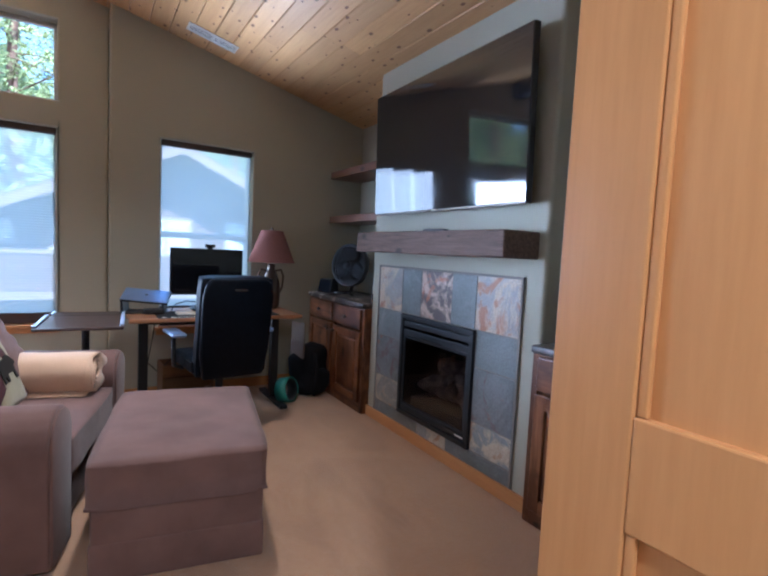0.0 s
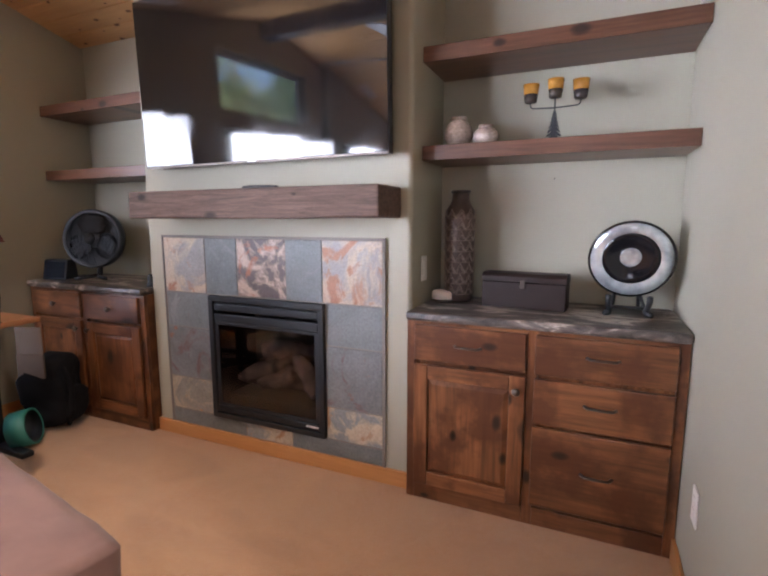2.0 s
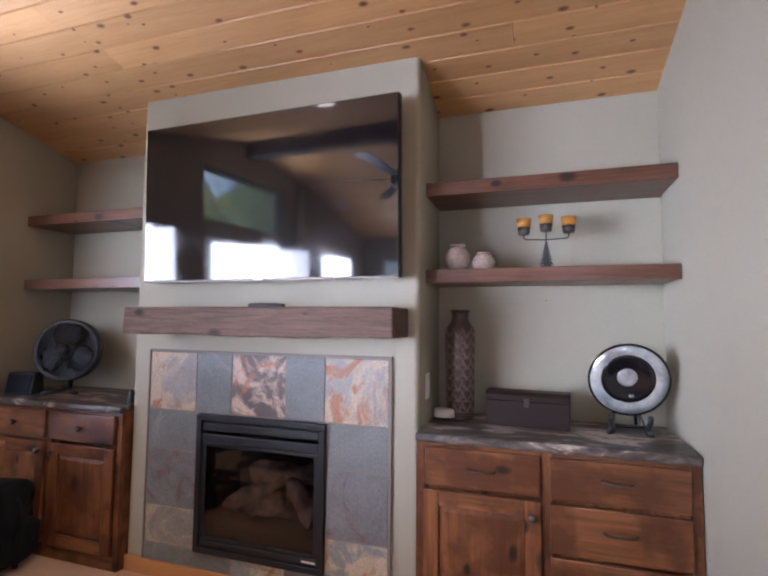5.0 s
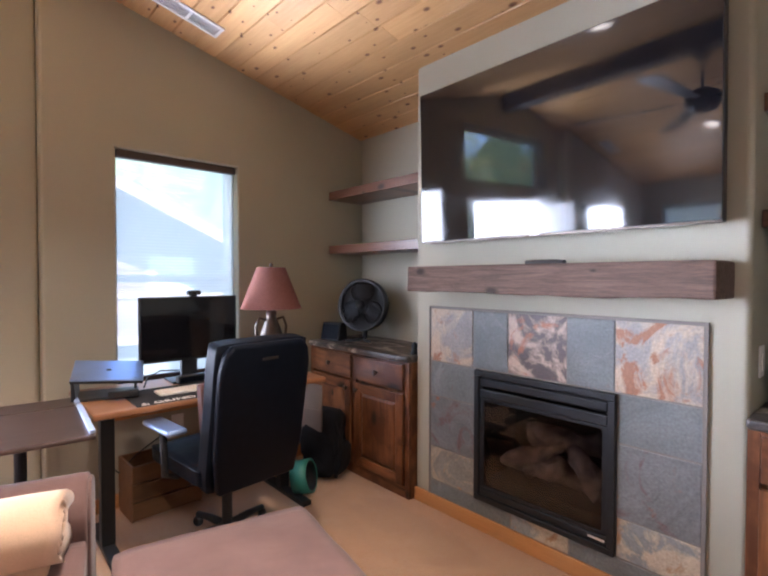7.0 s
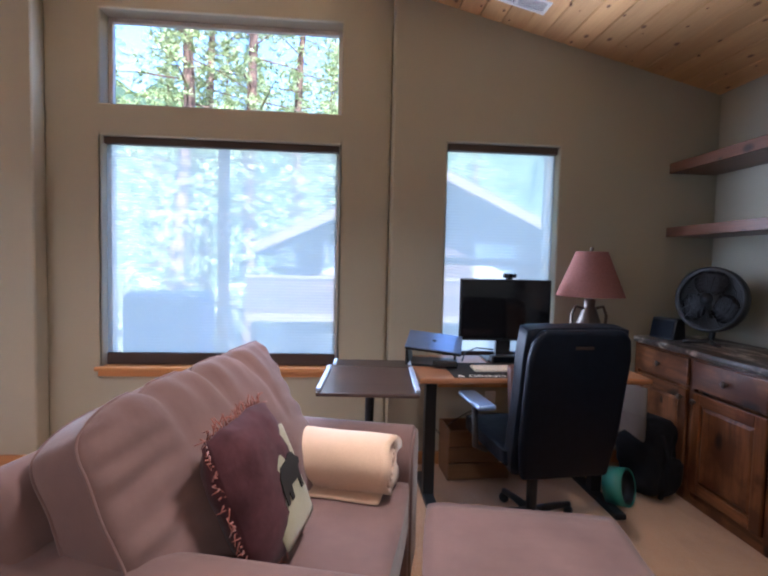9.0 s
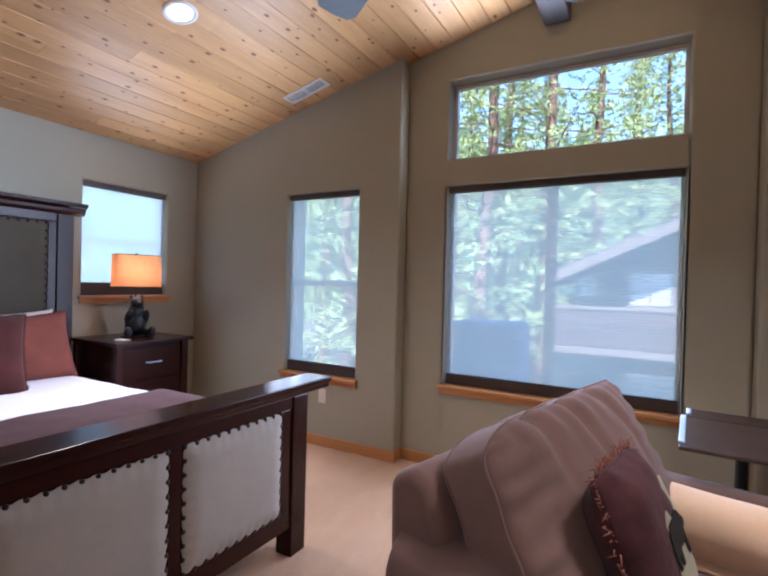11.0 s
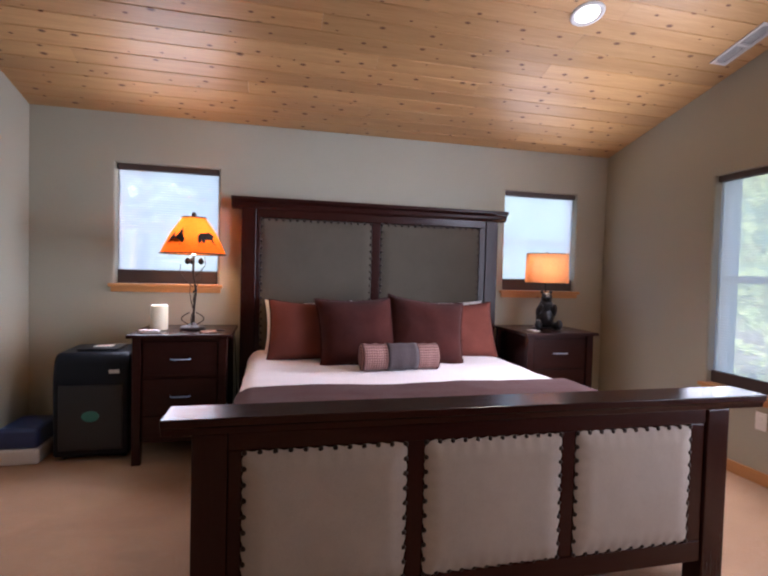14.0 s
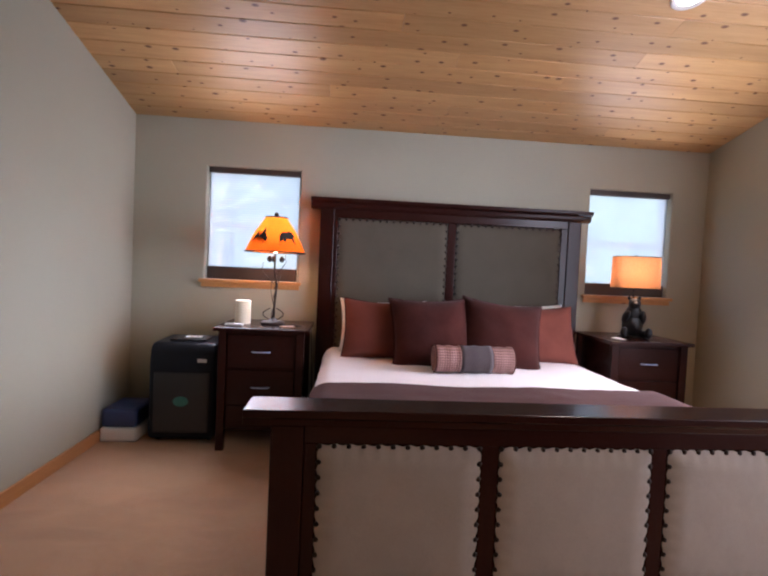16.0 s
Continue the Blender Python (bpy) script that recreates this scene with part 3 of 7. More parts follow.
def window_light(axis, face, s, o, watts, aims):
    """Daylight in an opening, as lamps that send it down, up and along the room: (aside, up, spread, share) each."""
    a0, a1, z0, z1 = o
    ca, cz, d = (a0 + a1) / 2, (z0 + z1) / 2, face + s * 0.012
    e = Vector((ca, d, cz) if axis == "x" else (d, ca, cz))
    inward = Vector((0, -s, 0) if axis == "x" else (-s, 0, 0))
    along = Vector((1, 0, 0) if axis == "x" else (0, 1, 0))
    for aside, up, spread, share in aims:
        flat = inward * math.cos(radians(aside)) + along * math.sin(radians(aside))
        way = flat * math.cos(radians(up)) + Vector((0, 0, math.sin(radians(up))))
        # tilted strips side by side, all on the room's side of the shade
        count = 3 if abs(aside) > 40 else 2
        w, h = (a1 - a0) * 0.95, (z1 - z0) * 0.95
        sw, sh = (w / count, h) if aside else (w, h / count)
        back = (sw * abs(math.sin(radians(aside))) + sh * abs(math.sin(radians(up)))) / 2
        for i in range(count):
            k = (i + 0.5) / count - 0.5
            c = e + inward * back + (along * (k * w) if aside else Vector((0, 0, k * h)))
            lamp("window_daylight", "AREA", look(c, c + way), watts * share / count, (0.9, 0.94, 1.0), size=sw, size_y=sh, spread=radians(spread))


# the sky's light on the outside of each shade
for axis, face, s, o in (("x", NORTH, 1, W1), ("x", NORTH_MID, 1, W2), ("x", NORTH, 1, W3), ("y", WEST, -1, WA), ("y", WEST, -1, WB)):
    ca, cz, d = (o[0] + o[1]) / 2, (o[2] + o[3]) / 2, face + s * 0.07
    e = Vector((ca, d, cz) if axis == "x" else (d, ca, cz))
    w, h = (o[1] - o[0]) * 0.96, (o[3] - o[2]) * 0.96
    lamp("shade_daylight", "AREA", look(e, e + Vector((0, -s, 0) if axis == "x" else (-s, 0, 0))), (0.27 if axis == "x" else 0.66) * w * h, (0.78, 0.95, 1.0) if axis == "x" else (0.72, 0.86, 1.0), size=w, size_y=h)
DAY = 5.9
DOWN, UP = (0, -60, 80, 0.23), (0, 58, 80, 0.24)
window_light("x", NORTH, 1, W1, DAY, (DOWN, UP, (-8, -8, 74, 0.95), (58, 6, 56, 0.26)))
window_light("x", NORTH_MID, 1, W2, DAY * 2.3, (DOWN, UP, (40, 0, 50, 0.18), (-45, 0, 66, 0.2)))
window_light("x", NORTH_MID, 1, TRANSOM, DAY * 1.4, (UP, (-60, -8, 72, 0.25)))
window_light("x", NORTH, 1, W3, DAY * 0.9, ((0, 58, 80, 0.38), (58, -4, 80, 0.21)))
window_light("y", WEST, -1, WA, DAY * 0.9, (DOWN, (0, 58, 80, 0.1), (0, -28, 90, 0.3)))
window_light("y", WEST, -1, WB, DAY * 0.5, (DOWN, UP))

window("window_1", "x", NORTH, N_OUT, W1, 1.315, 0.645)
window("window_2", "x", NORTH_MID, N_OUT + 0.1, W2, None, 0.672, -0.9)
window("window_3", "x", NORTH_MID, N_OUT + 0.1, TRANSOM, sill=False, label="fixed transom window, unshaded, with a view of pines")
window("window_4", "x", NORTH, N_OUT, W3, 1.315, 0.72)
window("window_5", "y", WEST, WEST - OUT, WA, 1.62, 1.262)
window("window_6", "y", WEST, WEST - OUT, WB, 1.62, 1.262)


# ---- more materials ----
SLATE_GREY = stone_tile_material("grey_slate", (0.165, 0.18, 0.18), (0.22, 0.23, 0.225), (0.2, 0.12, 0.1), 0.1)
SLATE_PURPLE = stone_tile_material("purple_slate", (0.175, 0.182, 0.182), (0.16, 0.10, 0.10), (0.26, 0.12, 0.08), 0.35)
SLATE_MULTI = stone_tile_material("rusty_slate", (0.3, 0.28, 0.26), (0.5, 0.39, 0.28), (0.34, 0.15, 0.08), 0.85)
SLATE_DARK = stone_tile_material("veined_slate", (0.12, 0.095, 0.09), (0.55, 0.42, 0.33), (0.4, 0.15, 0.08), 0.6)
SLATE_OLIVE = stone_tile_material("olive_slate", (0.24, 0.23, 0.2), (0.4, 0.33, 0.24), (0.46, 0.2, 0.07), 0.6)
SLATE_CREAM = stone_tile_material("cream_slate", (0.5, 0.42, 0.31), (0.25, 0.27, 0.27), (0.36, 0.2, 0.1), 0.4)
TV_SCREEN = plain("television_glass", (0.006, 0.006, 0.008), 0.035, vary=0.02, bump=0.0)
for node in TV_SCREEN.node_tree.nodes:
    if node.type == "BSDF_PRINCIPLED":
        node.inputs["IOR"].default_value = 1.9
SCREEN = plain("dark_screen", (0.008, 0.008, 0.01), 0.07, vary=0.02, bump=0.0)
SMOKED = glass_material("fireplace_glass", (0.66, 0.64, 0.64))
LOG = plain("ceramic_log", (0.23, 0.175, 0.15), 0.95, vary=0.7, scale=14.0, bump=0.8, fine=60.0)
SILVER = plain("silver_plastic", (0.4, 0.5, 0.68), 0.45, 0.15)
LEATHER = plain("black_leather", (0.005, 0.007, 0.012), 0.42, vary=0.2, scale=30.0, bump=0.2, fine=320.0, spec=0.1)
SUEDE = fabric("mauve_microsuede", (0.185, 0.112, 0.1), 0.9, vary=0.2, sheen=0.18)
THROW = fabric("cream_throw", (0.72, 0.50, 0.34), vary=0.07, weave=420.0, bump=0.3)
SHEET = fabric("white_bedspread", (0.80, 0.72, 0.72), vary=0.03, weave=500.0, bump=0.2)
LINEN = fabric("grey_linen", (0.36, 0.31, 0.265), vary=0.08, weave=420.0)
LINEN_DARK = fabric("olive_linen", (0.085, 0.073, 0.055), vary=0.08, weave=420.0, sheen=0.06)
RUST = fabric("rust_corduroy", (0.165, 0.048, 0.034), vary=0.16, sheen=0.05, weave=360.0)
MAROON = fabric("maroon_velvet", (0.045, 0.0105, 0.008), vary=0.35, sheen=0.07, weave=260.0)
BROWN_BAND = fabric("brown_blanket", (0.085, 0.034, 0.03), vary=0.1, sheen=0.05)
NAIL = plain("bronze_nail", (0.028, 0.02, 0.016), 0.35, 0.8)
TEAL = plain("teal_plastic", (0.03, 0.17, 0.135), 0.45)
CARDBOARD = wood("wooden_box", (0.16, 0.075, 0.032), (0.27, 0.14, 0.062), 0.6, axis=0)
DESK_WOOD = wood("desk_wood", (0.24, 0.1, 0.045), (0.42, 0.2, 0.09), 0.32, axis=0, grain=10.0, plane="xy")
CERAMIC = plain("mottled_ceramic", (0.4, 0.32, 0.27), 0.22, vary=0.25, scale=60.0)
AMBER = plain("amber_glass", (0.42, 0.2, 0.035), 0.15, vary=0.15, scale=40.0)
SMOKE_CUP = plain("smoked_glass", (0.05, 0.04, 0.035), 0.2)
WALNUT_BOX = plain("brown_leatherette", (0.022, 0.013, 0.011), 0.45, vary=0.1, bump=0.3, spec=0.2)


# ---- fireplace ----
fire = thing("fireplace", pose(FIRE_X, 0, 0), "black gas fireplace with ceramic logs behind a glass front", "fireplace")
fy0, fy1, fz0, fz1 = 2.857, 3.572, 0.167, 0.845
fb = box(-0.03, -0.0, fy0, fy1, fz1 - 0.03, fz1, 0.004)
box(-0.03, -0.0, fy0, fy1, fz0, fz0 + 0.03, 0.004, bm=fb)
box(-0.03, -0.0, fy0, fy0 + 0.032, fz0 + 0.03, fz1 - 0.03, 0.004, bm=fb)
box(-0.03, -0.0, fy1 - 0.032, fy1, fz0 + 0.03, fz1 - 0.03, 0.004, bm=fb)
part("outer_frame", fb, BLACK_METAL, fire)
LINER = plain("sooty_steel", (0.014, 0.013, 0.013), 0.8, vary=0.4, scale=9.0)
ya, yb, za, zb = FIREBOX
lb = box(-0.004, 0.34, ya + 0.001, ya + 0.01, za + 0.001, zb - 0.001)
box(-0.004, 0.34, yb - 0.01, yb - 0.001, za + 0.001, zb - 0.001, bm=lb)
box(-0.004, 0.34, ya + 0.0105, yb - 0.0105, za + 0.001, za + 0.01, bm=lb)
box(-0.004, 0.34, ya + 0.0105, yb - 0.0105, zb - 0.01, zb - 0.001, bm=lb)
box(0.3, 0.34, ya + 0.0105, yb - 0.0105, za + 0.0105, zb - 0.0105, bm=lb)
part("firebox", lb, LINER, fire)
part("burner_tray", box(0.04, 0.28, ya + 0.03, yb - 0.03, za + 0.011, za + 0.09, 0.01), LINER, fire)
for z0, z1 in ((0.765, 0.805), (0.705, 0.75), (0.2, 0.235)):
    part("louvre", box(-0.024, -0.006, fy0 + 0.034, fy1 - 0.034, z0, z1, 0.006), BLACK_METAL, fire)
part("glass", box(-0.0145, -0.013, fy0 + 0.055, fy1 - 0.055, 0.25, 0.69), SMOKED, fire)
ib = box(-0.02, -0.012, fy0 + 0.034, fy1 - 0.034, 0.688, 0.702, 0.002)
box(-0.02, -0.012, fy0 + 0.034, fy0 + 0.056, 0.24, 0.69, 0.002, bm=ib)
box(-0.02, -0.012, fy1 - 0.056, fy1 - 0.034, 0.24, 0.69, 0.002, bm=ib)
box(-0.02, -0.012, fy0 + 0.034, fy1 - 0.034, 0.238, 0.252, 0.002, bm=ib)
part("glass_frame", ib, BLACK_METAL, fire)
rng = random.Random(3)
# (across, depth, height) of both ends and the thickness of each log
for (ya, xa, za), (yb, xb, zb), r in (((3.46, 0.1, 0.35), (3.2, 0.2, 0.5), 0.05), ((3.36, 0.2, 0.5), (3.02, 0.22, 0.52), 0.055), ((3.1, 0.12, 0.5), (2.95, 0.1, 0.34), 0.052), ((3.45, 0.2, 0.35), (2.98, 0.23, 0.36), 0.06), ((3.33, 0.09, 0.34), (3.16, 0.13, 0.4), 0.038)):
    pts = [(xa + (xb - xa) * i / 9, ya + (yb - ya) * i / 9 + rng.uniform(-0.006, 0.006), za + (zb - za) * i / 9 + 0.012 * math.sin(i * 0.8)) for i in range(10)]
    lb = tube(pts, r, 14, r1=r * 0.8)
    for v in lb.verts:
        v.co += Vector(noise.noise_vector(v.co * 11)) * 0.034 + Vector(noise.noise_vector(v.co * 40)) * 0.01
    part("log", lb, LOG, fire, "charred ceramic log", True)
part("badge", box(-0.0265, -0.024, fy0 + 0.04, fy0 + 0.11, 0.213, 0.222), WHITE_METAL, fire)

# slate tiles: each a piece of its own on a grout bed
tiles = thing("slate_surround", pose(FIRE_X - 0.012, 0, 0), "slate tile surround of grey, rust and cream tiles", "tile surround")
gb = box(0.004, 0.0115, 2.548, 3.895, 0.08, 0.164)
box(0.004, 0.0115, 2.548, 2.857, 0.164, 1.155, bm=gb)
box(0.004, 0.0115, 3.572, 3.895, 0.164, 1.155, bm=gb)
box(0.004, 0.0115, 2.857, 3.572, 0.848, 1.155, bm=gb)
part("grout_bed", gb, GROUT, tiles)
cols = (3.89, 3.593, 3.381, 3.076, 2.868, 2.554)
plan = [(cols[i + 1], cols[i], 0.851, 1.151, m) for i, m in enumerate((SLATE_MULTI, SLATE_GREY, SLATE_DARK, SLATE_GREY, SLATE_MULTI))]
plan += [(3.575, 3.89, 0.653, 0.848, SLATE_GREY), (3.575, 3.89, 0.363, 0.65, SLATE_PURPLE), (3.575, 3.89, 0.168, 0.36, SLATE_OLIVE)]
plan += [(2.554, 2.855, 0.643, 0.848, SLATE_GREY), (2.554, 2.855, 0.336, 0.64, SLATE_PURPLE), (2.554, 2.855, 0.168, 0.333, SLATE_CREAM)]
plan += [(3.362, 3.89, 0.083, 0.164, SLATE_GREY), (3.062, 3.358, 0.083, 0.164, SLATE_CREAM), (2.554, 3.058, 0.083, 0.164, SLATE_GREY)]
for i, (ya, yb, za, zb, m) in enumerate(plan):
    part("tile", box(0.0 + 0.0015 * (i % 3), 0.008, ya + 0.002, yb - 0.002, za + 0.002, zb - 0.002, 0.0015, 1), m, tiles)
eb = box(-0.002, 0.01, 2.54, 2.5475, 0.08, 1.163, 0.001)
box(-0.002, 0.01, 3.8955, 3.903, 0.08, 1.163, 0.001, bm=eb)
box(-0.002, 0.01, 2.5475, 3.8955, 1.1555, 1.163, 0.001, bm=eb)
part("edge_trim", eb, GROUT, tiles)

# mantel: a rough-sawn beam
mb = box(1.643, FIRE_X - 0.001, 2.468, 3.855, 1.252, 1.383, 0.008, 2)
bmesh.ops.subdivide_edges(mb, edges=[e for e in mb.edges if e.calc_length() > 0.5], cuts=60, use_grid_fill=True)
for v in mb.verts:
    n1 = noise.noise(Vector((0, v.co.y * 3, v.co.z * 22)))
    n2 = noise.noise(Vector((3, v.co.y * 9, v.co.z * 60)))
    if v.co.x < FIRE_X - 0.02:
        v.co.x += 0.008 * n1 + 0.004 * n2
    if v.co.z < 1.3 and v.co.x < FIRE_X - 0.02:
        v.co.z += 0.008 * n1 + 0.005 * n2
tagged(part("mantel_beam", mb, MANTEL_WOOD), "rough-sawn grey-brown wooden mantel beam on the chimney breast", "mantel")

rc = thing("remote_control", pose(1.76, 3.12, 1.381, 0, 0, 8), "slim black remote control lying on the mantel", "remote control")
part("body", box(-0.02, 0.02, -0.085, 0.085, 0.002, 0.02, 0.005), BLACK_PLASTIC, rc)
part("button_pad", box(-0.013, 0.013, -0.06, 0.06, 0.0195, 0.022, 0.001), SMOKE_CUP, rc)

# the screen hangs a little forward at its top and turned a little to the windows
tv = thing("television", pose(1.79, 3.193, 1.925, 0, -1.6, -1.0) @ pose(0, -3.193, -1.925), "large wall-mounted flat television, switched off, mirror-like", "television")
part("body", box(0.0, 0.04, 2.483, 3.905, 1.514, 2.337, 0.006), BLACK_PLASTIC, tv)
part("wall_mount", box(0.0405, FIRE_X - 1.79 - 0.004, 3.0, 3.4, 1.78, 2.05, 0.004), BLACK_METAL, tv)
part("screen", box(-0.003, 0.0, 2.488, 3.9, 1.524, 2.332, 0.001, 1), TV_SCREEN, tv)
part("bezel", box(-0.004, 0.0, 2.486, 3.902, 1.5135, 1.522, 0.001), PEWTER, tv)
part("emblem", box(-0.006, -0.0042, 3.17, 3.22, 1.5145, 1.5215), WHITE_METAL, tv)


# ---- built-in cabinets ----
def slab_front(y0, y1, z0, z1, material, parent, name="drawer_front"):
    """A solid front with a shaped edge; local x runs into the cabinet."""
    b = box(-0.018, 0.0, y0, y1, z0, z1, 0.006, 3)
    return part(name, b, material, parent)


def panel_door(y0, y1, z0, z1, parent):
    w = 0.062
    d = part("door", box(-0.018, 0.0, y0, y0 + w, z0, z1, 0.004), ALDER, parent)
    part("stile", box(-0.018, 0.0, y1 - w, y1, z0, z1, 0.004), ALDER, d)
    part("rail", box(-0.018, 0.0, y0 + w, y1 - w, z0, z0 + w, 0.004), ALDER_Y, d)
    part("rail", box(-0.018, 0.0, y0 + w, y1 - w, z1 - w, z1, 0.004), ALDER_Y, d)
    p = box(-0.014, -0.002, y0 + w + 0.002, y1 - w - 0.002, z0 + w + 0.002, z1 - w - 0.002)
    f = [f for f in p.faces if f.normal.x < -0.9]
    bmesh.ops.inset_region(p, faces=f, thickness=0.028, depth=0.0)
    inner = min((g for g in p.faces if g.normal.x < -0.9), key=lambda g: max(abs(v.co.y - (y0 + y1) / 2) for v in g.verts))
    outer = {v for g in p.faces if g.normal.x < -0.9 for v in g.verts} - set(inner.verts)
    for v in outer:
        v.co.x += 0.009
    part("raised_panel", p, ALDER, d)
    return d


def bar_pull(y, z, parent, w=0.11):
    b = tube([(-0.02, y - w / 2, z), (-0.042, y - w / 2 + 0.012, z), (-0.046, y, z), (-0.042, y + w / 2 - 0.012, z), (-0.02, y + w / 2, z)], 0.0055, 8)
    part("handle", b, PEWTER, parent, "dark pewter bar pull", True)


def knob(y, z, parent):
    part("knob", lathe([(0.006, 0.0), (0.006, 0.012), (0.015, 0.018), (0.017, 0.024), (0.012, 0.03), (0.002, 0.032)], 16, m=pose(-0.017, y, z, 0, -90, 0)), PEWTER, parent, "dark round knob", True)


CAB_X = 1.835


def carcass(y0, y1, parent):
    part("body", box(0.02, EAST - CAB_X - 0.004, y0, y1, 0.0, 0.818), ALDER, parent)
    fw = 0.036
    mid = (y0 + y1) / 2
    for a, c in ((y0, y0 + fw), (mid - 0.02, mid + 0.02), (y1 - fw, y1)):
        part("face_stile", box(0.0, 0.02, a, c, 0.0, 0.818, 0.002), ALDER, parent)
    for a, c in ((y0 + fw, mid - 0.02), (mid + 0.02, y1 - fw)):
        part("face_rail", box(0.001, 0.02, a, c, 0.0, 0.075, 0.002), ALDER_Y, parent)
        part("face_rail", box(0.001, 0.02, a, c, 0.79, 0.818, 0.002), ALDER_Y, parent)


def counter(y0, y1, label):
    b = box(1.812, EAST - 0.003, y0, y1, 0.8185, 0.857, 0.012, 4)
    t = tagged(part("countertop", b, LAMINATE, None, "", True), label, "countertop", "countertops")
    t.data.set_sharp_from_angle(angle=0.7)
    return t


cab = thing("base_cabinet", pose(CAB_X, 0, 0), "stained knotty alder base cabinet with one door and four drawers", "cabinet", "built-in cabinets")
carcass(1.364, 2.417, cab)
d = slab_front(1.914, 2.378, 0.647, 0.803, ALDER_Y, cab)
bar_pull(2.145, 0.725, d)
dd = panel_door(1.912, 2.38, 0.077, 0.628, cab)
knob(1.945, 0.57, dd)
for z0, z1 in ((0.644, 0.803), (0.444, 0.628), (0.095, 0.43)):
    d = slab_front(1.4, 1.88, z0, z1, ALDER_Y, cab)
    bar_pull(1.64, (z0 + z1) / 2 + 0.01, d)
counter(1.363, 2.4185, "dark stone-pattern laminate countertop with a rolled front edge")

cab = thing("base_cabinet", pose(CAB_X, 0, 0), "stained knotty alder base cabinet with two doors below two drawers", "cabinet", "built-in cabinets")
carcass(4.026, 5.074, cab)
for a, c in ((4.065, 4.528), (4.572, 5.035)):
    d = slab_front(a, c, 0.647, 0.803, ALDER_Y, cab)
    knob((a + c) / 2, 0.725, d)
    dd = panel_door(a, c, 0.077, 0.628, cab)
    knob(c - 0.03 if a < 4.5 else a + 0.03, 0.58, dd)
counter(4.022, 5.076, "dark stone-pattern laminate countertop beside the corner")

for y0, y1 in ((1.362, 2.418), (4.022, 5.078)):
    for z0, z1 in ((1.508, 1.568), (1.921, 1.983)):
        sh = thing("floating_shelf", pose(2.003, 0, 0), "thick dark-stained wooden floating shelf between walls", "shelf", "floating shelves")
        part("board", box(0.012, EAST - 2.003 - 0.002, y0, y1, z0, z1, 0.003), SHELF_WOOD, sh)
        part("front_edge", box(0.0, 0.0125, y0 + 0.001, y1 - 0.001, z0 - 0.002, z1 + 0.001, 0.003), SHELF_WOOD, sh)


# ---- things on the built-ins ----
v = thing("floor_vase", pose(2.19, 2.285, 0.857) @ Matrix.Diagonal((1.12, 1.12, 0.94, 1)), "tall brown ceramic bottle vase with etched zigzag bands", "vase")
vb = lathe([(0.052, 0.0), (0.058, 0.01), (0.062, 0.1), (0.064, 0.3), (0.066, 0.42), (0.06, 0.46), (0.042, 0.495), (0.036, 0.515), (0.036, 0.545), (0.04, 0.555), (0.034, 0.556), (0.03, 0.53)], 32)
part("body", vb, plain("brown_ceramic", (0.075, 0.05, 0.04), 0.45, vary=0.25, scale=30.0), v, "", True)
rb = lathe([(0.0375, 0.543), (0.043, 0.55), (0.0425, 0.559), (0.034, 0.559)], 28)
part("rim", rb, plain("dark_rim", (0.02, 0.014, 0.012), 0.3), v, "", True)
ETCH = plain("etched_line", (0.32, 0.26, 0.22), 0.8)
for k in range(8):
    zb = 0.04 + k * 0.054
    eb = bmesh.new()
    r = 0.0645 + 0.002 * min(k, 6) / 6
    for j in range(10):
        a0, a1 = 2 * math.pi * j / 10, 2 * math.pi * (j + 0.5) / 10
        for s0, s1 in (((a0, 0.004), (a1, 0.048)), ((a1, 0.048), (2 * a1 - a0, 0.004)), ((a0 + 0.08, 0.004), (a1, 0.03)), ((a1, 0.03), (2 * a1 - a0 - 0.08, 0.004))):
            rr = r - 0.0012 if k > 0 else r - 0.002
            tube([((rr) * math.cos(s0[0] + (s1[0] - s0[0]) * q / 3), rr * math.sin(s0[0] + (s1[0] - s0[0]) * q / 3), zb + s0[1] + (s1[1] - s0[1]) * q / 3) for q in range(4)], 0.0014, 3, eb)
    tube([((r - 0.001) * math.cos(2 * math.pi * q / 24), (r - 0.001) * math.sin(2 * math.pi * q / 24), zb) for q in range(25)], 0.0014, 3, eb)
    part("etched_band", eb, ETCH, v)

bx = thing("storage_box", pose(2.12, 1.965, 0.857, 0, 0, -4), "dark brown leatherette box with a small metal clasp", "box")
part("body", box(-0.055, 0.06, -0.18, 0.18, 0.0, 0.115, 0.004), WALNUT_BOX, bx)
part("lid", prism([(-0.058, 0.117), (0.062, 0.117), (0.062, 0.14), (0.045, 0.155), (-0.04, 0.155), (-0.058, 0.14)], -0.182, 0.182, 0.003), WALNUT_BOX, bx)
part("clasp", box(-0.062, -0.055, -0.012, 0.012, 0.09, 0.128, 0.002), PEWTER, bx)

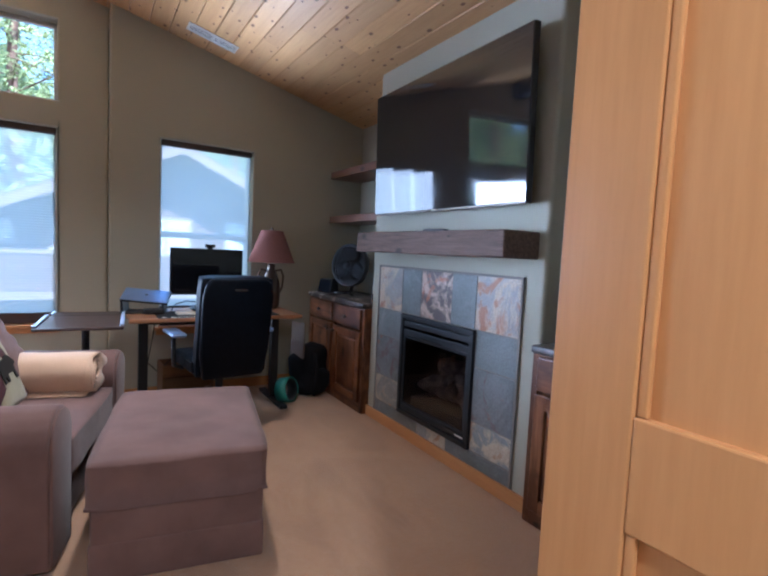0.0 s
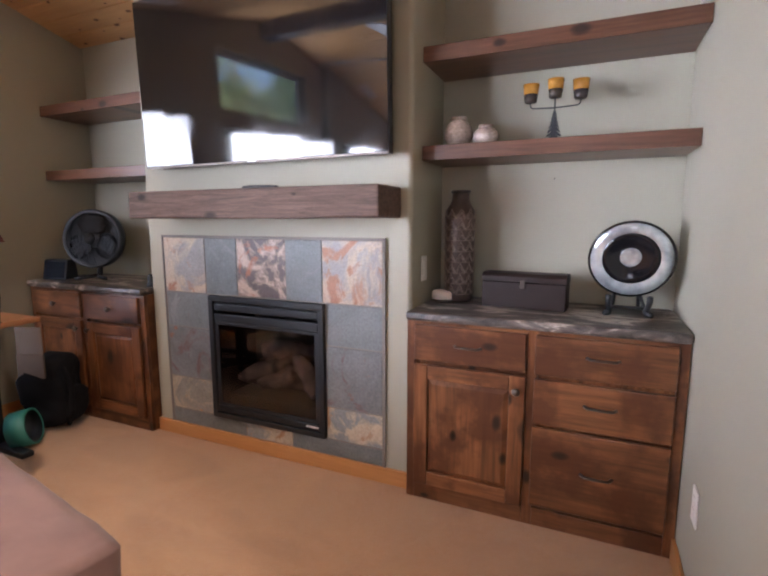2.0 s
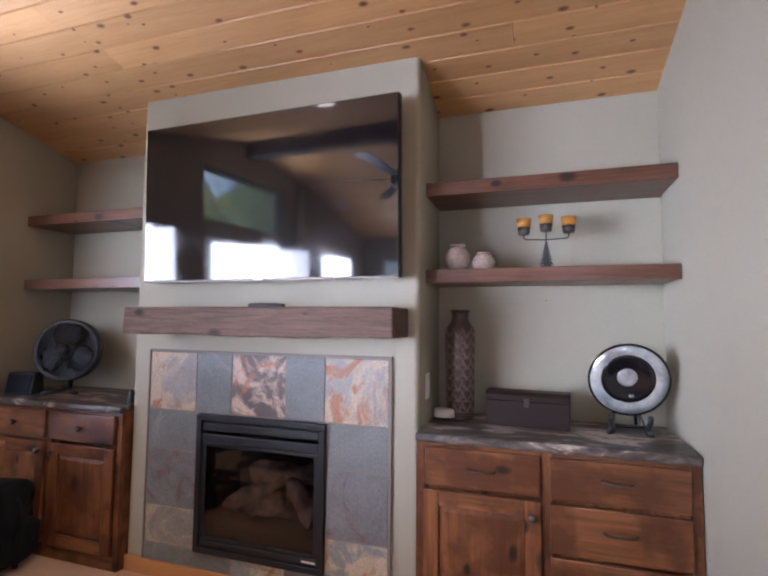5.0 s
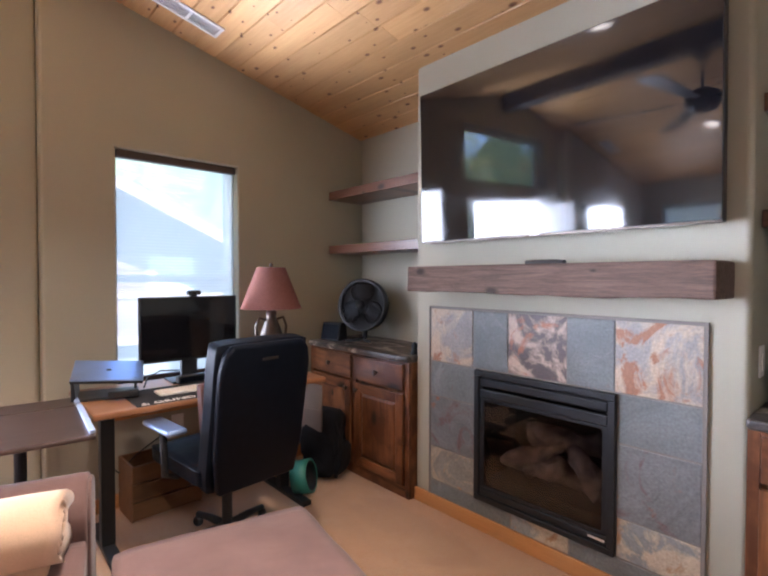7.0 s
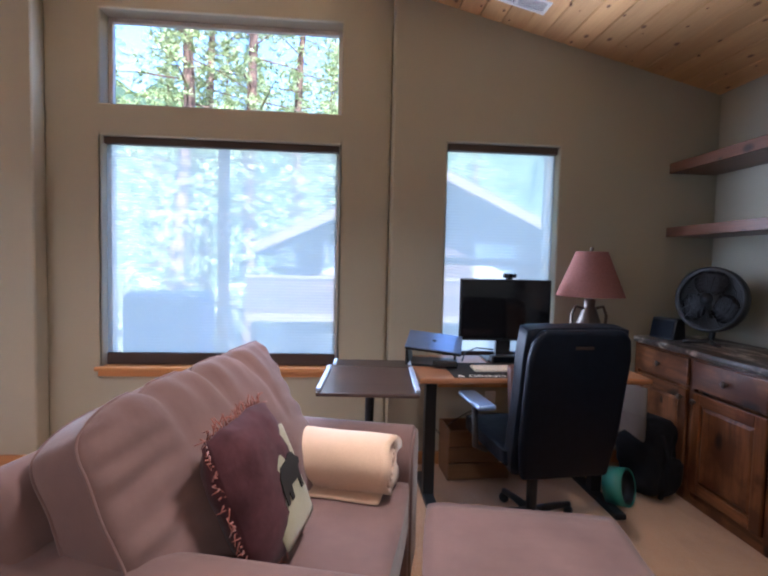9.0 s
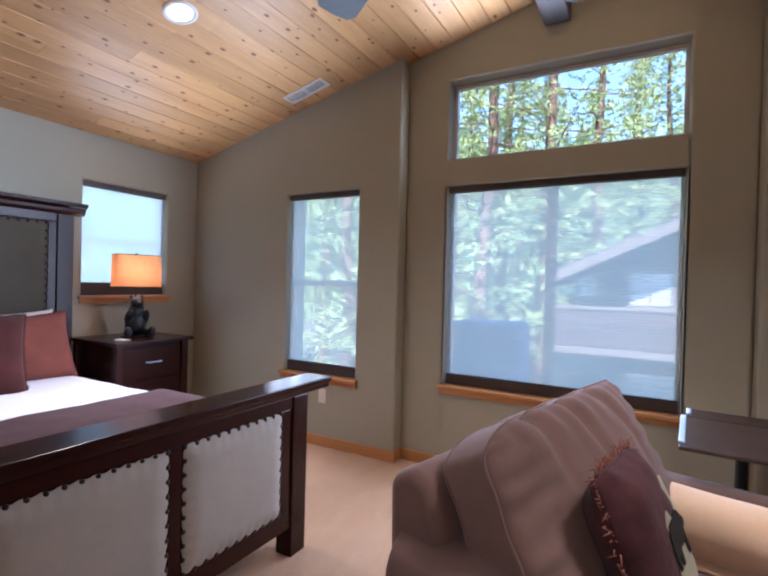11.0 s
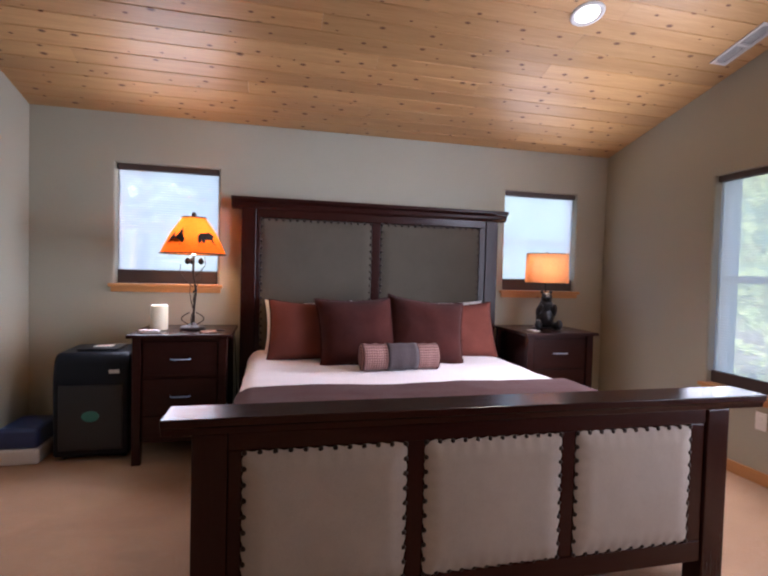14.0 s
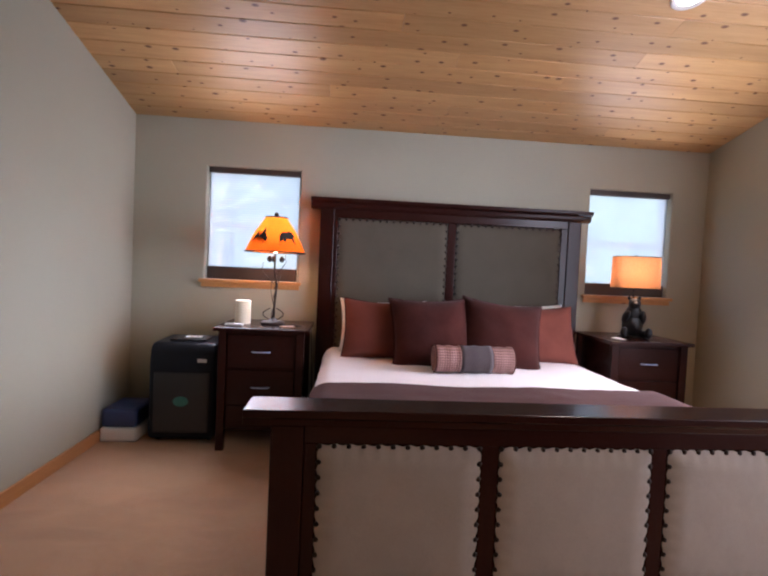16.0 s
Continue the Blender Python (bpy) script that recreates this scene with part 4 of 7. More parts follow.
pl = thing("glass_plate", pose(2.13, 1.555, 0.935, 0, -14, 0) @ Matrix.Scale(0.9, 4), "round black glazed plate with an iridescent rim, on a stand", "plate")
IRID = plain("iridescent_glaze", (0.6, 0.66, 0.74), 0.14, 0.6, vary=0.5, scale=11.0, bump=0.05)
GLAZE = plain("black_glaze", (0.008, 0.008, 0.01), 0.08, vary=0.1)
mp = pose(0.0, 0, 0.177, 0, -90, 0)
part("rim", lathe([(0.118, 0.005), (0.168, 0.019), (0.168, 0.013), (0.118, 0.0)], 48, m=mp, closed=False), IRID, pl, "iridescent blue and silver rim", True)
part("well", lathe([(0.001, -0.02), (0.06, -0.018), (0.095, -0.008), (0.119, 0.0052), (0.117, -0.012), (0.06, -0.026), (0.001, -0.028)], 48, m=mp, closed=False), GLAZE, pl, "black glazed well", True)
part("outer_edge", lathe([(0.1675, 0.0195), (0.176, 0.022), (0.178, 0.016), (0.16, 0.006), (0.116, -0.008)], 48, m=mp, closed=False), GLAZE, pl, "black glazed edge", True)
part("medallion", lathe([(0.001, -0.0165), (0.03, -0.0165), (0.042, -0.0145), (0.044, -0.017)], 32, m=mp, closed=False), IRID, pl, "", True)
st = thing("plate_stand", pose(2.13, 1.555, 0.857), "black wooden easel plate stand", "plate stand")
for s in (-1, 1):
    part("foot", tube([(-0.085, s * 0.074, 0.085), (-0.075, s * 0.074, 0.06), (-0.055, s * 0.07, 0.035), (-0.035, s * 0.066, 0.016), (-0.06, s * 0.07, 0.01), (-0.075, s * 0.085, 0.012)], 0.0115, 8), BLACK_PLASTIC, st, "", True)
    part("upright", tube([(-0.03, s * 0.066, 0.016), (0.03, s * 0.05, 0.07), (0.075, s * 0.035, 0.2)], 0.008, 8), BLACK_PLASTIC, st, "", True)
    part("rear_leg", tube([(0.07, s * 0.04, 0.18), (0.1, s * 0.05, 0.006)], 0.007, 8), BLACK_PLASTIC, st, "", True)
part("crossbar", tube([(-0.02, -0.07, 0.03), (-0.02, 0.07, 0.03)], 0.007, 8), BLACK_PLASTIC, st, "", True)

pk = thing("smart_speaker", pose(2.15, 2.352, 0.857) @ Matrix.Diagonal((1.3, 1.3, 1.2, 1)), "small round white smart speaker on the countertop", "speaker")
part("body", lathe([(0.036, 0.0), (0.042, 0.006), (0.042, 0.032), (0.036, 0.04), (0.0, 0.041)], 28), WHITE_PLASTIC, pk, "", True)
part("base_ring", lathe([(0.037, 0.0005), (0.0425, 0.003), (0.0425, 0.008), (0.037, 0.01)], 28), BLACK_PLASTIC, pk, "", True)


def wall_plate(name, m, label, category, kind):
    t = thing(name, m, label, category, "wall plates")
    part("plate", box(-0.036, 0.036, 0.0, 0.006, -0.058, 0.058, 0.003), WHITE_PLASTIC, t)
    if kind == "switch":
        part("rocker", box(-0.017, 0.017, 0.006, 0.011, -0.034, 0.034, 0.002), WHITE_PLASTIC, t)
    else:
        for z in (-0.02, 0.02):
            part("socket", box(-0.015, 0.015, 0.006, 0.009, z - 0.014, z + 0.014, 0.002), WHITE_PLASTIC, t)
    return t


wall_plate("light_switch", pose(2.047, FIRE_S, 1.02, 0, 0, 180), "white rocker switch on the chimney breast side", "switch", "switch")
wall_plate("wall_outlet", pose(1.585, SOUTH_SIT, 0.36), "white outlet plate low on the wall", "outlet", "outlet")
wall_plate("wall_outlet", pose(-2.6, NORTH, 0.405, 0, 0, 180), "white outlet plate under the narrow window", "outlet", "outlet")
wall_plate("wall_outlet", pose(0.86, NORTH, 0.42, 0, 0, 180), "white outlet plate below the desk", "outlet", "outlet")

for (y, s, flat, lab) in ((2.285, 1.2, 0.8, "round mottled ceramic jar with a short neck"), (2.16, 1.05, 0.62, "small round mottled ceramic jar")):
    j = thing("ceramic_jar", pose(2.12, y, 1.5685) @ Matrix.Diagonal((1, 1, flat, 1)), lab, "jar", "ceramic jars")
    part("body", lathe([(0.022 * s, 0.0), (0.04 * s, 0.012 * s), (0.054 * s, 0.045 * s), (0.054 * s, 0.07 * s), (0.042 * s, 0.105 * s), (0.026 * s, 0.12 * s), (0.026 * s, 0.13 * s), (0.03 * s, 0.138 * s), (0.022 * s, 0.138 * s), (0.018 * s, 0.12 * s)], 28), CERAMIC, j, "", True)
    part("collar", lathe([(0.0275 * s, 0.122 * s), (0.031 * s, 0.13 * s), (0.0305 * s, 0.139 * s), (0.026 * s, 0.139 * s)], 24), CERAMIC, j, "", True)

cd = thing("candle_holder", pose(2.12, 1.876, 1.5685), "black metal pine-tree candle holder with three amber glass cups", "candle holder")
tb = bmesh.new()
for k in range(7):
    z, w = 0.015 + k * 0.017, 0.034 * (1 - k / 8)
    for s in (-1, 1):
        prism([(0.0, 0.0), (w, -0.012), (w * 0.95, -0.004), (0.0, 0.02)], -0.002, 0.002, 0, tb, pose(0, 0, z, 0, 0, 90 * s))
part("tree", tb, BLACK_METAL, cd, "cut metal pine tree")
part("base", box(-0.025, 0.025, -0.028, 0.028, 0.0, 0.005, 0.001), BLACK_METAL, cd)
part("stem", tube([(0, 0, 0.003), (0, 0, 0.18)], 0.003, 8), BLACK_METAL, cd)
part("arm", tube([(0, -0.098, 0.168), (0, -0.098, 0.15), (0, -0.09, 0.142), (0, 0, 0.138), (0, 0.09, 0.142), (0, 0.098, 0.15), (0, 0.098, 0.168)], 0.003, 8), BLACK_METAL, cd, "", True)
for y, z in ((-0.098, 0.165), (0.0, 0.177), (0.098, 0.165)):
    cup_m = pose(0, y, z) @ Matrix.Scale(1.2, 4)
    c = part("cup", lathe([(0.018, 0.0), (0.021, 0.003), (0.024, 0.028)], 20, m=cup_m), SMOKE_CUP, cd, "smoked lower cup", True)
    part("glass_rim", lathe([(0.0242, 0.028), (0.028, 0.062), (0.026, 0.062), (0.0225, 0.028)], 20, m=cup_m), AMBER, c, "amber glass", True)

tagged(part("picture_hook", box(2.318, 2.329, 1.875, 1.881, 1.43, 1.437, 0.001), PEWTER), "small bare nail in the wall below a shelf", "nail")

yb = thing("trinket_box", pose(2.1, 4.13, 1.5685), "small yellow wooden box on a shelf", "box")
part("body", box(-0.03, 0.03, -0.05, 0.05, 0.0, 0.016, 0.002), plain("yellow_wood", (0.6, 0.33, 0.08), 0.5), yb)
part("lid", box(-0.031, 0.031, -0.051, 0.051, 0.0165, 0.022, 0.002), plain("yellow_lid", (0.65, 0.38, 0.1), 0.5), yb)

FAN_BLADE = plain("grey_blade", (0.014, 0.014, 0.016), 0.3, spec=0.3)
fan = thing("table_fan", pose(2.07, 4.74, 0.857, 0, 0, 26), "black round table fan on a forked foot", "fan")
part("foot", tube([(-0.09, -0.1, 0.008), (-0.04, -0.03, 0.016), (0.03, 0, 0.02), (-0.04, 0.03, 0.016), (-0.09, 0.1, 0.008)], 0.012, 8), BLACK_PLASTIC, fan, "", True)
part("neck", tube([(0.03, 0, 0.018), (0.045, 0, 0.09), (0.03, 0, 0.18)], 0.017, 10), BLACK_PLASTIC, fan, "", True)
fm = pose(0.0, 0, 0.265, 0, -84, 0) @ Matrix.Scale(1.13, 4)
part("motor", lathe([(0.0, -0.07), (0.045, -0.065), (0.055, -0.03), (0.055, 0.0), (0.0, 0.002)], 24, m=fm), BLACK_PLASTIC, fan, "", True)
part("outer_ring", lathe([(0.155, -0.03), (0.17, -0.025), (0.172, 0.02), (0.16, 0.03), (0.152, 0.025)], 40, m=fm, closed=False), BLACK_PLASTIC, fan, "", True)
part("rear_guard", lathe([(0.0, -0.032), (0.15, -0.03), (0.168, -0.02), (0.15, -0.026), (0.0, -0.028)], 40, m=fm), BLACK_PLASTIC, fan, "", True)
gr = bmesh.new()
for k in range(7):
    rr = 0.035 + 0.019 * k
    tube([fm @ Vector((rr * math.cos(2 * math.pi * q / 32), rr * math.sin(2 * math.pi * q / 32), 0.046 - 0.02 * (k / 6) ** 2)) for q in range(33)], 0.0016, 4, gr)
for k in range(20):
    a = 2 * math.pi * k / 20
    tube([fm @ Vector((rr * math.cos(a + rr), rr * math.sin(a + rr), 0.048 - 0.8 * rr * rr)) for rr in (0.03, 0.09, 0.158)], 0.0016, 4, gr)
part("grille", gr, BLACK_METAL, fan)
part("cap", lathe([(0.0, 0.045), (0.03, 0.046), (0.032, 0.05), (0.0, 0.055)], 20, m=fm), BLACK_METAL, fan, "", True)
for k in range(3):
    bl = bmesh.new()
    rows = []
    for i in range(7):
        rr = 0.03 + 0.115 * i / 6
        wd = 0.035 + 0.05 * math.sin(math.pi * (i + 1) / 8)
        rows.append([bl.verts.new(fm @ Matrix.Rotation(2 * math.pi * k / 3, 4, "Z") @ Vector((rr, u * wd, 0.012 + u * 0.02))) for u in (-0.9, -0.3, 0.3, 0.9)])
    for a, c in zip(rows, rows[1:]):
        for i in range(3):
            bl.faces.new((a[i], a[i + 1], c[i + 1], c[i]))
    bmesh.ops.solidify(bl, geom=bl.faces[:], thickness=0.003)
    part("blade", bl, FAN_BLADE, fan, "", True)

sp = thing("desktop_speaker", pose(1.96, 4.95, 0.857, 0, 0, 16), "small black wedge-shaped speaker beside the fan", "speaker")
part("body", prism([(-0.06, 0.0), (0.06, 0.0), (0.04, 0.13), (-0.03, 0.13)], -0.085, 0.085, 0.008), BLACK_PLASTIC, sp)
part("grille", prism([(-0.064, 0.012), (-0.06, 0.012), (-0.036, 0.118), (-0.04, 0.118)], -0.075, 0.075, 0.0015), LEATHER, sp)
lk = thing("figurine", pose(1.93, 4.075, 0.857), "small black figurine at the counter edge", "figurine")
part("body", lathe([(0.02, 0.0), (0.024, 0.01), (0.014, 0.03), (0.02, 0.05), (0.01, 0.07), (0.0, 0.075)], 14, m=pose(0, 0, 0)), BLACK_PLASTIC, lk, "", True)
part("plinth", lathe([(0.026, 0.0005), (0.026, 0.006), (0.022, 0.009)], 14), BLACK_METAL, lk)


# ---- bed ----
BED_S, BED_N = 1.756, 3.916
bed = thing("bed", pose(0, 0, 0), "king bed of espresso wood with nailhead-trimmed linen panels, made up", "bed")


def nail_row(parent, x, y0, y1, z0, z1, step=0.062, r=0.0085):
    """Domed nail heads round a panel in the y-z plane, facing +x."""
    dome = lathe([(r, 0.0), (r * 0.8, r * 0.35), (r * 0.4, r * 0.55), (0.001, r * 0.6)], 8, m=pose(0, 0, 0, 0, 90, 0))
    me = mesh_of("nail_head", dome, NAIL, True)
    spots = []
    ny, nz = max(2, round((y1 - y0) / step)), max(2, round((z1 - z0) / step))
    for i in range(ny + 1):
        spots += [(y0 + (y1 - y0) * i / ny, z1), (y0 + (y1 - y0) * i / ny, z0)]
    for i in range(1, nz):
        spots += [(y0, z0 + (z1 - z0) * i / nz), (y1, z0 + (z1 - z0) * i / nz)]
    for y, z in spots:
        o = new("nail_head", me)
        o.parent = parent
        o.location = (x, y, z)


def padded(x, y0, y1, z0, z1, material, parent, depth=0.022, tuck=0.062):
    """An upholstered panel facing +x, gathered at its nails."""
    b = bmesh.new()
    ny, nz = 48, 36
    g = []
    for i in range(ny + 1):
        row = []
        for k in range(nz + 1):
            u, w = i / ny, k / nz
            y, z = y0 + (y1 - y0) * u, z0 + (z1 - z0) * w
            e = min(u * (y1 - y0), (1 - u) * (y1 - y0), w * (z1 - z0), (1 - w) * (z1 - z0))
            s = min(e / 0.07, 1.0)
            along = y if min(w, 1 - w) * (z1 - z0) < min(u, 1 - u) * (y1 - y0) else z
            rip = 0.5 - 0.5 * math.cos(2 * math.pi * along / tuck)
            h = depth * math.sin(s * math.pi / 2) + 0.004 * rip * (1 - s) * min(e / 0.01, 1.0) + 0.0015 * noise.noise(Vector((y * 9, z * 9, 0)))
            # the cloth swells past the edge between two nails
            swell = 0.0065 * rip * (1 - min(e / 0.03, 1.0))
            oy = math.copysign(swell, u - 0.5) if min(u, 1 - u) * (y1 - y0) < 0.03 else 0.0
            oz = math.copysign(swell, w - 0.5) if min(w, 1 - w) * (z1 - z0) < 0.03 else 0.0
            row.append(b.verts.new((x + h, y + oy, z + oz)))
        g.append(row)
    for i in range(ny):
        for k in range(nz):
            b.faces.new((g[i][k], g[i + 1][k], g[i + 1][k + 1], g[i][k + 1]))
    return part("padded_panel", b, material, parent, "", True)


HX = -4.12
head = part("headboard", box(HX, HX + 0.03, 1.80, 3.87, 0.3, 1.74), ESPRESSO, bed)
for y0, y1 in ((1.756, 1.866), (3.806, 3.916)):
    part("post", box(HX - 0.005, HX + 0.07, y0, y1, 0.0, 1.77, 0.004), ESPRESSO_Z, head)
for y0, y1 in ((1.866, 1.898), (2.794, 2.862), (3.75, 3.806)):
    part("stile", box(HX + 0.03, HX + 0.058, y0, y1, 0.45, 1.71, 0.004), ESPRESSO_Z, head)
part("top_rail", box(HX + 0.03, HX + 0.062, 1.866, 3.806, 1.71, 1.775, 0.004), ESPRESSO, head)
part("crown", prism([(-0.0, 1.77), (0.08, 1.77), (0.095, 1.79), (0.1, 1.815), (0.13, 1.832), (0.135, 1.857), (-0.0, 1.857)], 1.68, 3.99, 0.004, m=pose(HX - 0.01, 0, 0)), ESPRESSO, head)
for y0, y1 in ((1.902, 2.79), (2.866, 3.746)):
    padded(HX + 0.0585, y0 + 0.004, y1 - 0.004, 0.62, 1.7, LINEN_DARK, head, 0.014, 0.056)
    nail_row(head, HX + 0.0605, y0 + 0.008, y1 - 0.008, 0.63, 1.696, 0.056, 0.0138)

FX = -1.80
foot = part("footboard", box(FX - 0.05, FX - 0.02, 1.86, 3.75, 0.2, 0.74), ESPRESSO, bed)
for y0, y1 in ((1.763, 1.872), (3.742, 3.849)):
    part("post", box(FX - 0.075, FX + 0.02, y0, y1, 0.0, 0.775, 0.005), ESPRESSO_Z, foot)
for y0, y1 in ((1.872, 1.916), (2.471, 2.533), (3.08, 3.138), (3.672, 3.742)):
    part("stile", box(FX - 0.02, FX + 0.008, y0, y1, 0.226, 0.715, 0.004), ESPRESSO_Z, foot)
part("bottom_rail", box(FX - 0.02, FX + 0.01, 1.872, 3.742, 0.14, 0.226, 0.004), ESPRESSO, foot)
part("top_rail", box(FX - 0.02, FX + 0.012, 1.872, 3.742, 0.715, 0.775, 0.004), ESPRESSO, foot)
part("cap", prism([(-0.1, 0.776), (0.035, 0.776), (0.04, 0.8), (0.05, 0.806), (0.052, 0.832), (-0.11, 0.832), (-0.11, 0.8)], 1.675, 4.015, 0.004, m=pose(FX - 0.01, 0, 0)), ESPRESSO, foot)
for y0, y1 in ((1.918, 2.469), (2.535, 3.078), (3.14, 3.67)):
    padded(FX + 0.0085, y0 + 0.004, y1 - 0.004, 0.232, 0.708, LINEN, foot, 0.02, 0.05)
    nail_row(foot, FX + 0.0105, y0 + 0.005, y1 - 0.005, 0.234, 0.706, 0.05, 0.0098)
for y0, y1 in ((1.80, 1.84), (3.78, 3.82)):
    part("side_rail", box(HX + 0.06, FX - 0.076, y0, y1, 0.2, 0.36, 0.004), ESPRESSO, bed)
part("slat_leg", box(-3.0, -2.94, 2.8, 2.86, 0.0, 0.2), BLACK_METAL, bed)
part("mattress", box(HX + 0.075, FX - 0.09, 1.85, 3.78, 0.2, 0.6, 0.06, 4), SHEET, bed, "", True)


def spread_sheet(name, x0, x1, y0, y1, z, drop, material, label, seed, lift=0.0):
    """A cover over the bed: flat on top, rounded over both sides, with a few soft folds."""
    b = bmesh.new()
    nx, prof = 60, []
    r = 0.09
    half = (y1 - y0) / 2
    mid = (y0 + y1) / 2
    for i in range(8):
        prof.append((-half, z - drop + (drop - r) * i / 8))
    for i in range(9):
        a = math.pi - math.pi / 2 * i / 8
        prof.append((-half + r + r * math.cos(a), z - r + r * math.sin(a)))
    for i in range(1, 40):
        prof.append((-half + r + (2 * half - 2 * r) * i / 40, z))
    full = prof + [(-y, zz) for y, zz in prof[16::-1]]
    g = []
    for i in range(nx + 1):
        x = x0 + (x1 - x0) * i / nx
        row = []
        for y, zz in full:
            p = Vector((x * 2.4 + seed, y * 2.4, zz * 2))
            k = 0.012 * noise.noise(p) + 0.004 * noise.noise(p * 4)
            side = 1.0 if zz < z - 0.02 else 0.0
            row.append(b.verts.new((x, mid + y + side * math.copysign(0.014 * (0.5 + noise.noise(Vector((x * 7, seed, 0)))), y), zz + k + lift)))
        g.append(row)
    for i in range(nx):
        for k in range(len(full) - 1):
            b.faces.new((g[i][k], g[i + 1][k], g[i + 1][k + 1], g[i][k + 1]))
    return tagged(part(name, b, material, None, "", True), label, "bedding")


spread_sheet("bedspread", HX + 0.06, FX - 0.085, 1.83, 3.80, 0.655, 0.42, SHEET, "smooth white bedspread drawn over the king bed", 1.0)
spread_sheet("foot_blanket", -2.76, FX - 0.083, 1.82, 3.81, 0.684, 0.44, BROWN_BAND, "folded brown blanket across the foot of the bed", 4.0)


def stuffed(w, h, t, seed, n=26):
    """A knife-edged pillow: pointed corners, bowed-in sides, a plump middle and creases that run in from the corners."""
    b = bmesh.new()
    bmesh.ops.create_cube(b, size=2)
    bmesh.ops.subdivide_edges(b, edges=b.edges[:], cuts=n, use_grid_fill=True)
    for v in b.verts:
        x, y, z = v.co
        ex, ey = abs(x), abs(y)
        full = max(0.0, (1 - ex ** 2.6) * (1 - ey ** 2.6)) ** 0.55
        px = x * w / 2 * (1 - 0.075 * (1 - ey ** 2) * ex ** 3)
        py = y * h / 2 * (1 - 0.085 * (1 - ex ** 2) * ey ** 3)
        crease = math.sin(math.atan2(1.05 - ey, 1.05 - ex) * 13 + seed) * (ex * ey) ** 0.8 * full
        hz = z * t / 2 * (0.035 + full) + math.copysign(0.011 * crease, z) * abs(z)
        p = Vector((px * 7 + seed * 3.1, py * 7, z))
        hz += z * 0.012 * noise.noise(p) * full
        py -= 0.02 * h * (1 - ex ** 2) * max(0.0, y) ** 3
        v.co = (px, py, hz)
    return b


def pillow(name, m, w, h, t, material, label, seed, trim=None, thick=0.006, fringe=0.0):
    p = thing(name, m, label, "pillow", "bed pillows")
    cover = stuffed(w, h, t, seed)
    part("cover", cover, material, p, "", True)
    if trim:
        pts = []
        for a, c in (((-1, -1), (1, -1)), ((1, -1), (1, 1)), ((1, 1), (-1, 1)), ((-1, 1), (-1, -1))):
            for i in range(20):
                x, y = a[0] + (c[0] - a[0]) * i / 20, a[1] + (c[1] - a[1]) * i / 20
                ex, ey = abs(x), abs(y)
                px, py = x * w / 2 * (1 - 0.075 * (1 - ey ** 2) * ex ** 3), y * h / 2 * (1 - 0.085 * (1 - ex ** 2) * ey ** 3)
                py -= 0.02 * h * (1 - ex ** 2) * max(0.0, y) ** 3
                pts.append(Vector((px, py, 0.003 * math.sin(i * 2.1 + seed))))
        part("piping", tube(pts + pts[:1], thick, 6), trim, p, "", True)
        if fringe:
            fr, r = bmesh.new(), random.Random(seed)
            for q in range(len(pts)):
                for k in range(5):
                    base = pts[q].lerp(pts[(q + 1) % len(pts)], k / 5)
                    out = base.normalized() * fringe
                    tube([base, base + out + Vector((r.uniform(-0.007, 0.007), r.uniform(-0.007, 0.007), r.uniform(-0.008, 0.008)))], 0.0035, 4, fr, 0.001)
            part("fringe", fr, trim, p, "short frayed fringe")
    return p


# standing pillows: x of the cushion runs along y of the room, y of the cushion stands up
def standing(x, y, z, lean, turn=0.0, roll=0.0):
    return pose(x, y, z) @ pose(0, 0, 0, 0, 0, 90 + turn) @ pose(0, 0, 0, 90 - lean, 0, 0) @ pose(0, 0, 0, 0, 0, roll)


WHITE_CASE = fabric("white_pillowcase", (0.8, 0.78, 0.76), vary=0.03)
PIPING = fabric("dark_piping", (0.05, 0.015, 0.012), sheen=0.0)
pillow("pillow", standing(-3.93, 2.28, 0.855, 14), 0.68, 0.44, 0.2, WHITE_CASE, "white pillow behind the rust pillows", 11)
pillow("pillow", standing(-3.93, 3.40, 0.865, 14), 0.70, 0.45, 0.2, WHITE_CASE, "white pillow behind the rust pillows", 12)
pillow("pillow", standing(-3.76, 2.27, 0.855, 20, 3, -2), 0.60, 0.46, 0.2, RUST, "rust corduroy pillow leaning on the headboard", 1, PIPING)
pillow("pillow", standing(-3.76, 3.46, 0.855, 20, -3, 2), 0.60, 0.46, 0.2, RUST, "rust corduroy pillow leaning on the headboard", 2, PIPING)
pillow("pillow", standing(-3.57, 2.605, 0.87, 25, 3, 2), 0.58, 0.52, 0.23, MAROON, "maroon velvet throw pillow with a fringed edge", 3, MAROON, 0.008, 0.014)
pillow("pillow", standing(-3.56, 3.11, 0.87, 25, -4, -6), 0.58, 0.52, 0.23, MAROON, "maroon velvet throw pillow with a fringed edge", 4, MAROON, 0.008, 0.014)

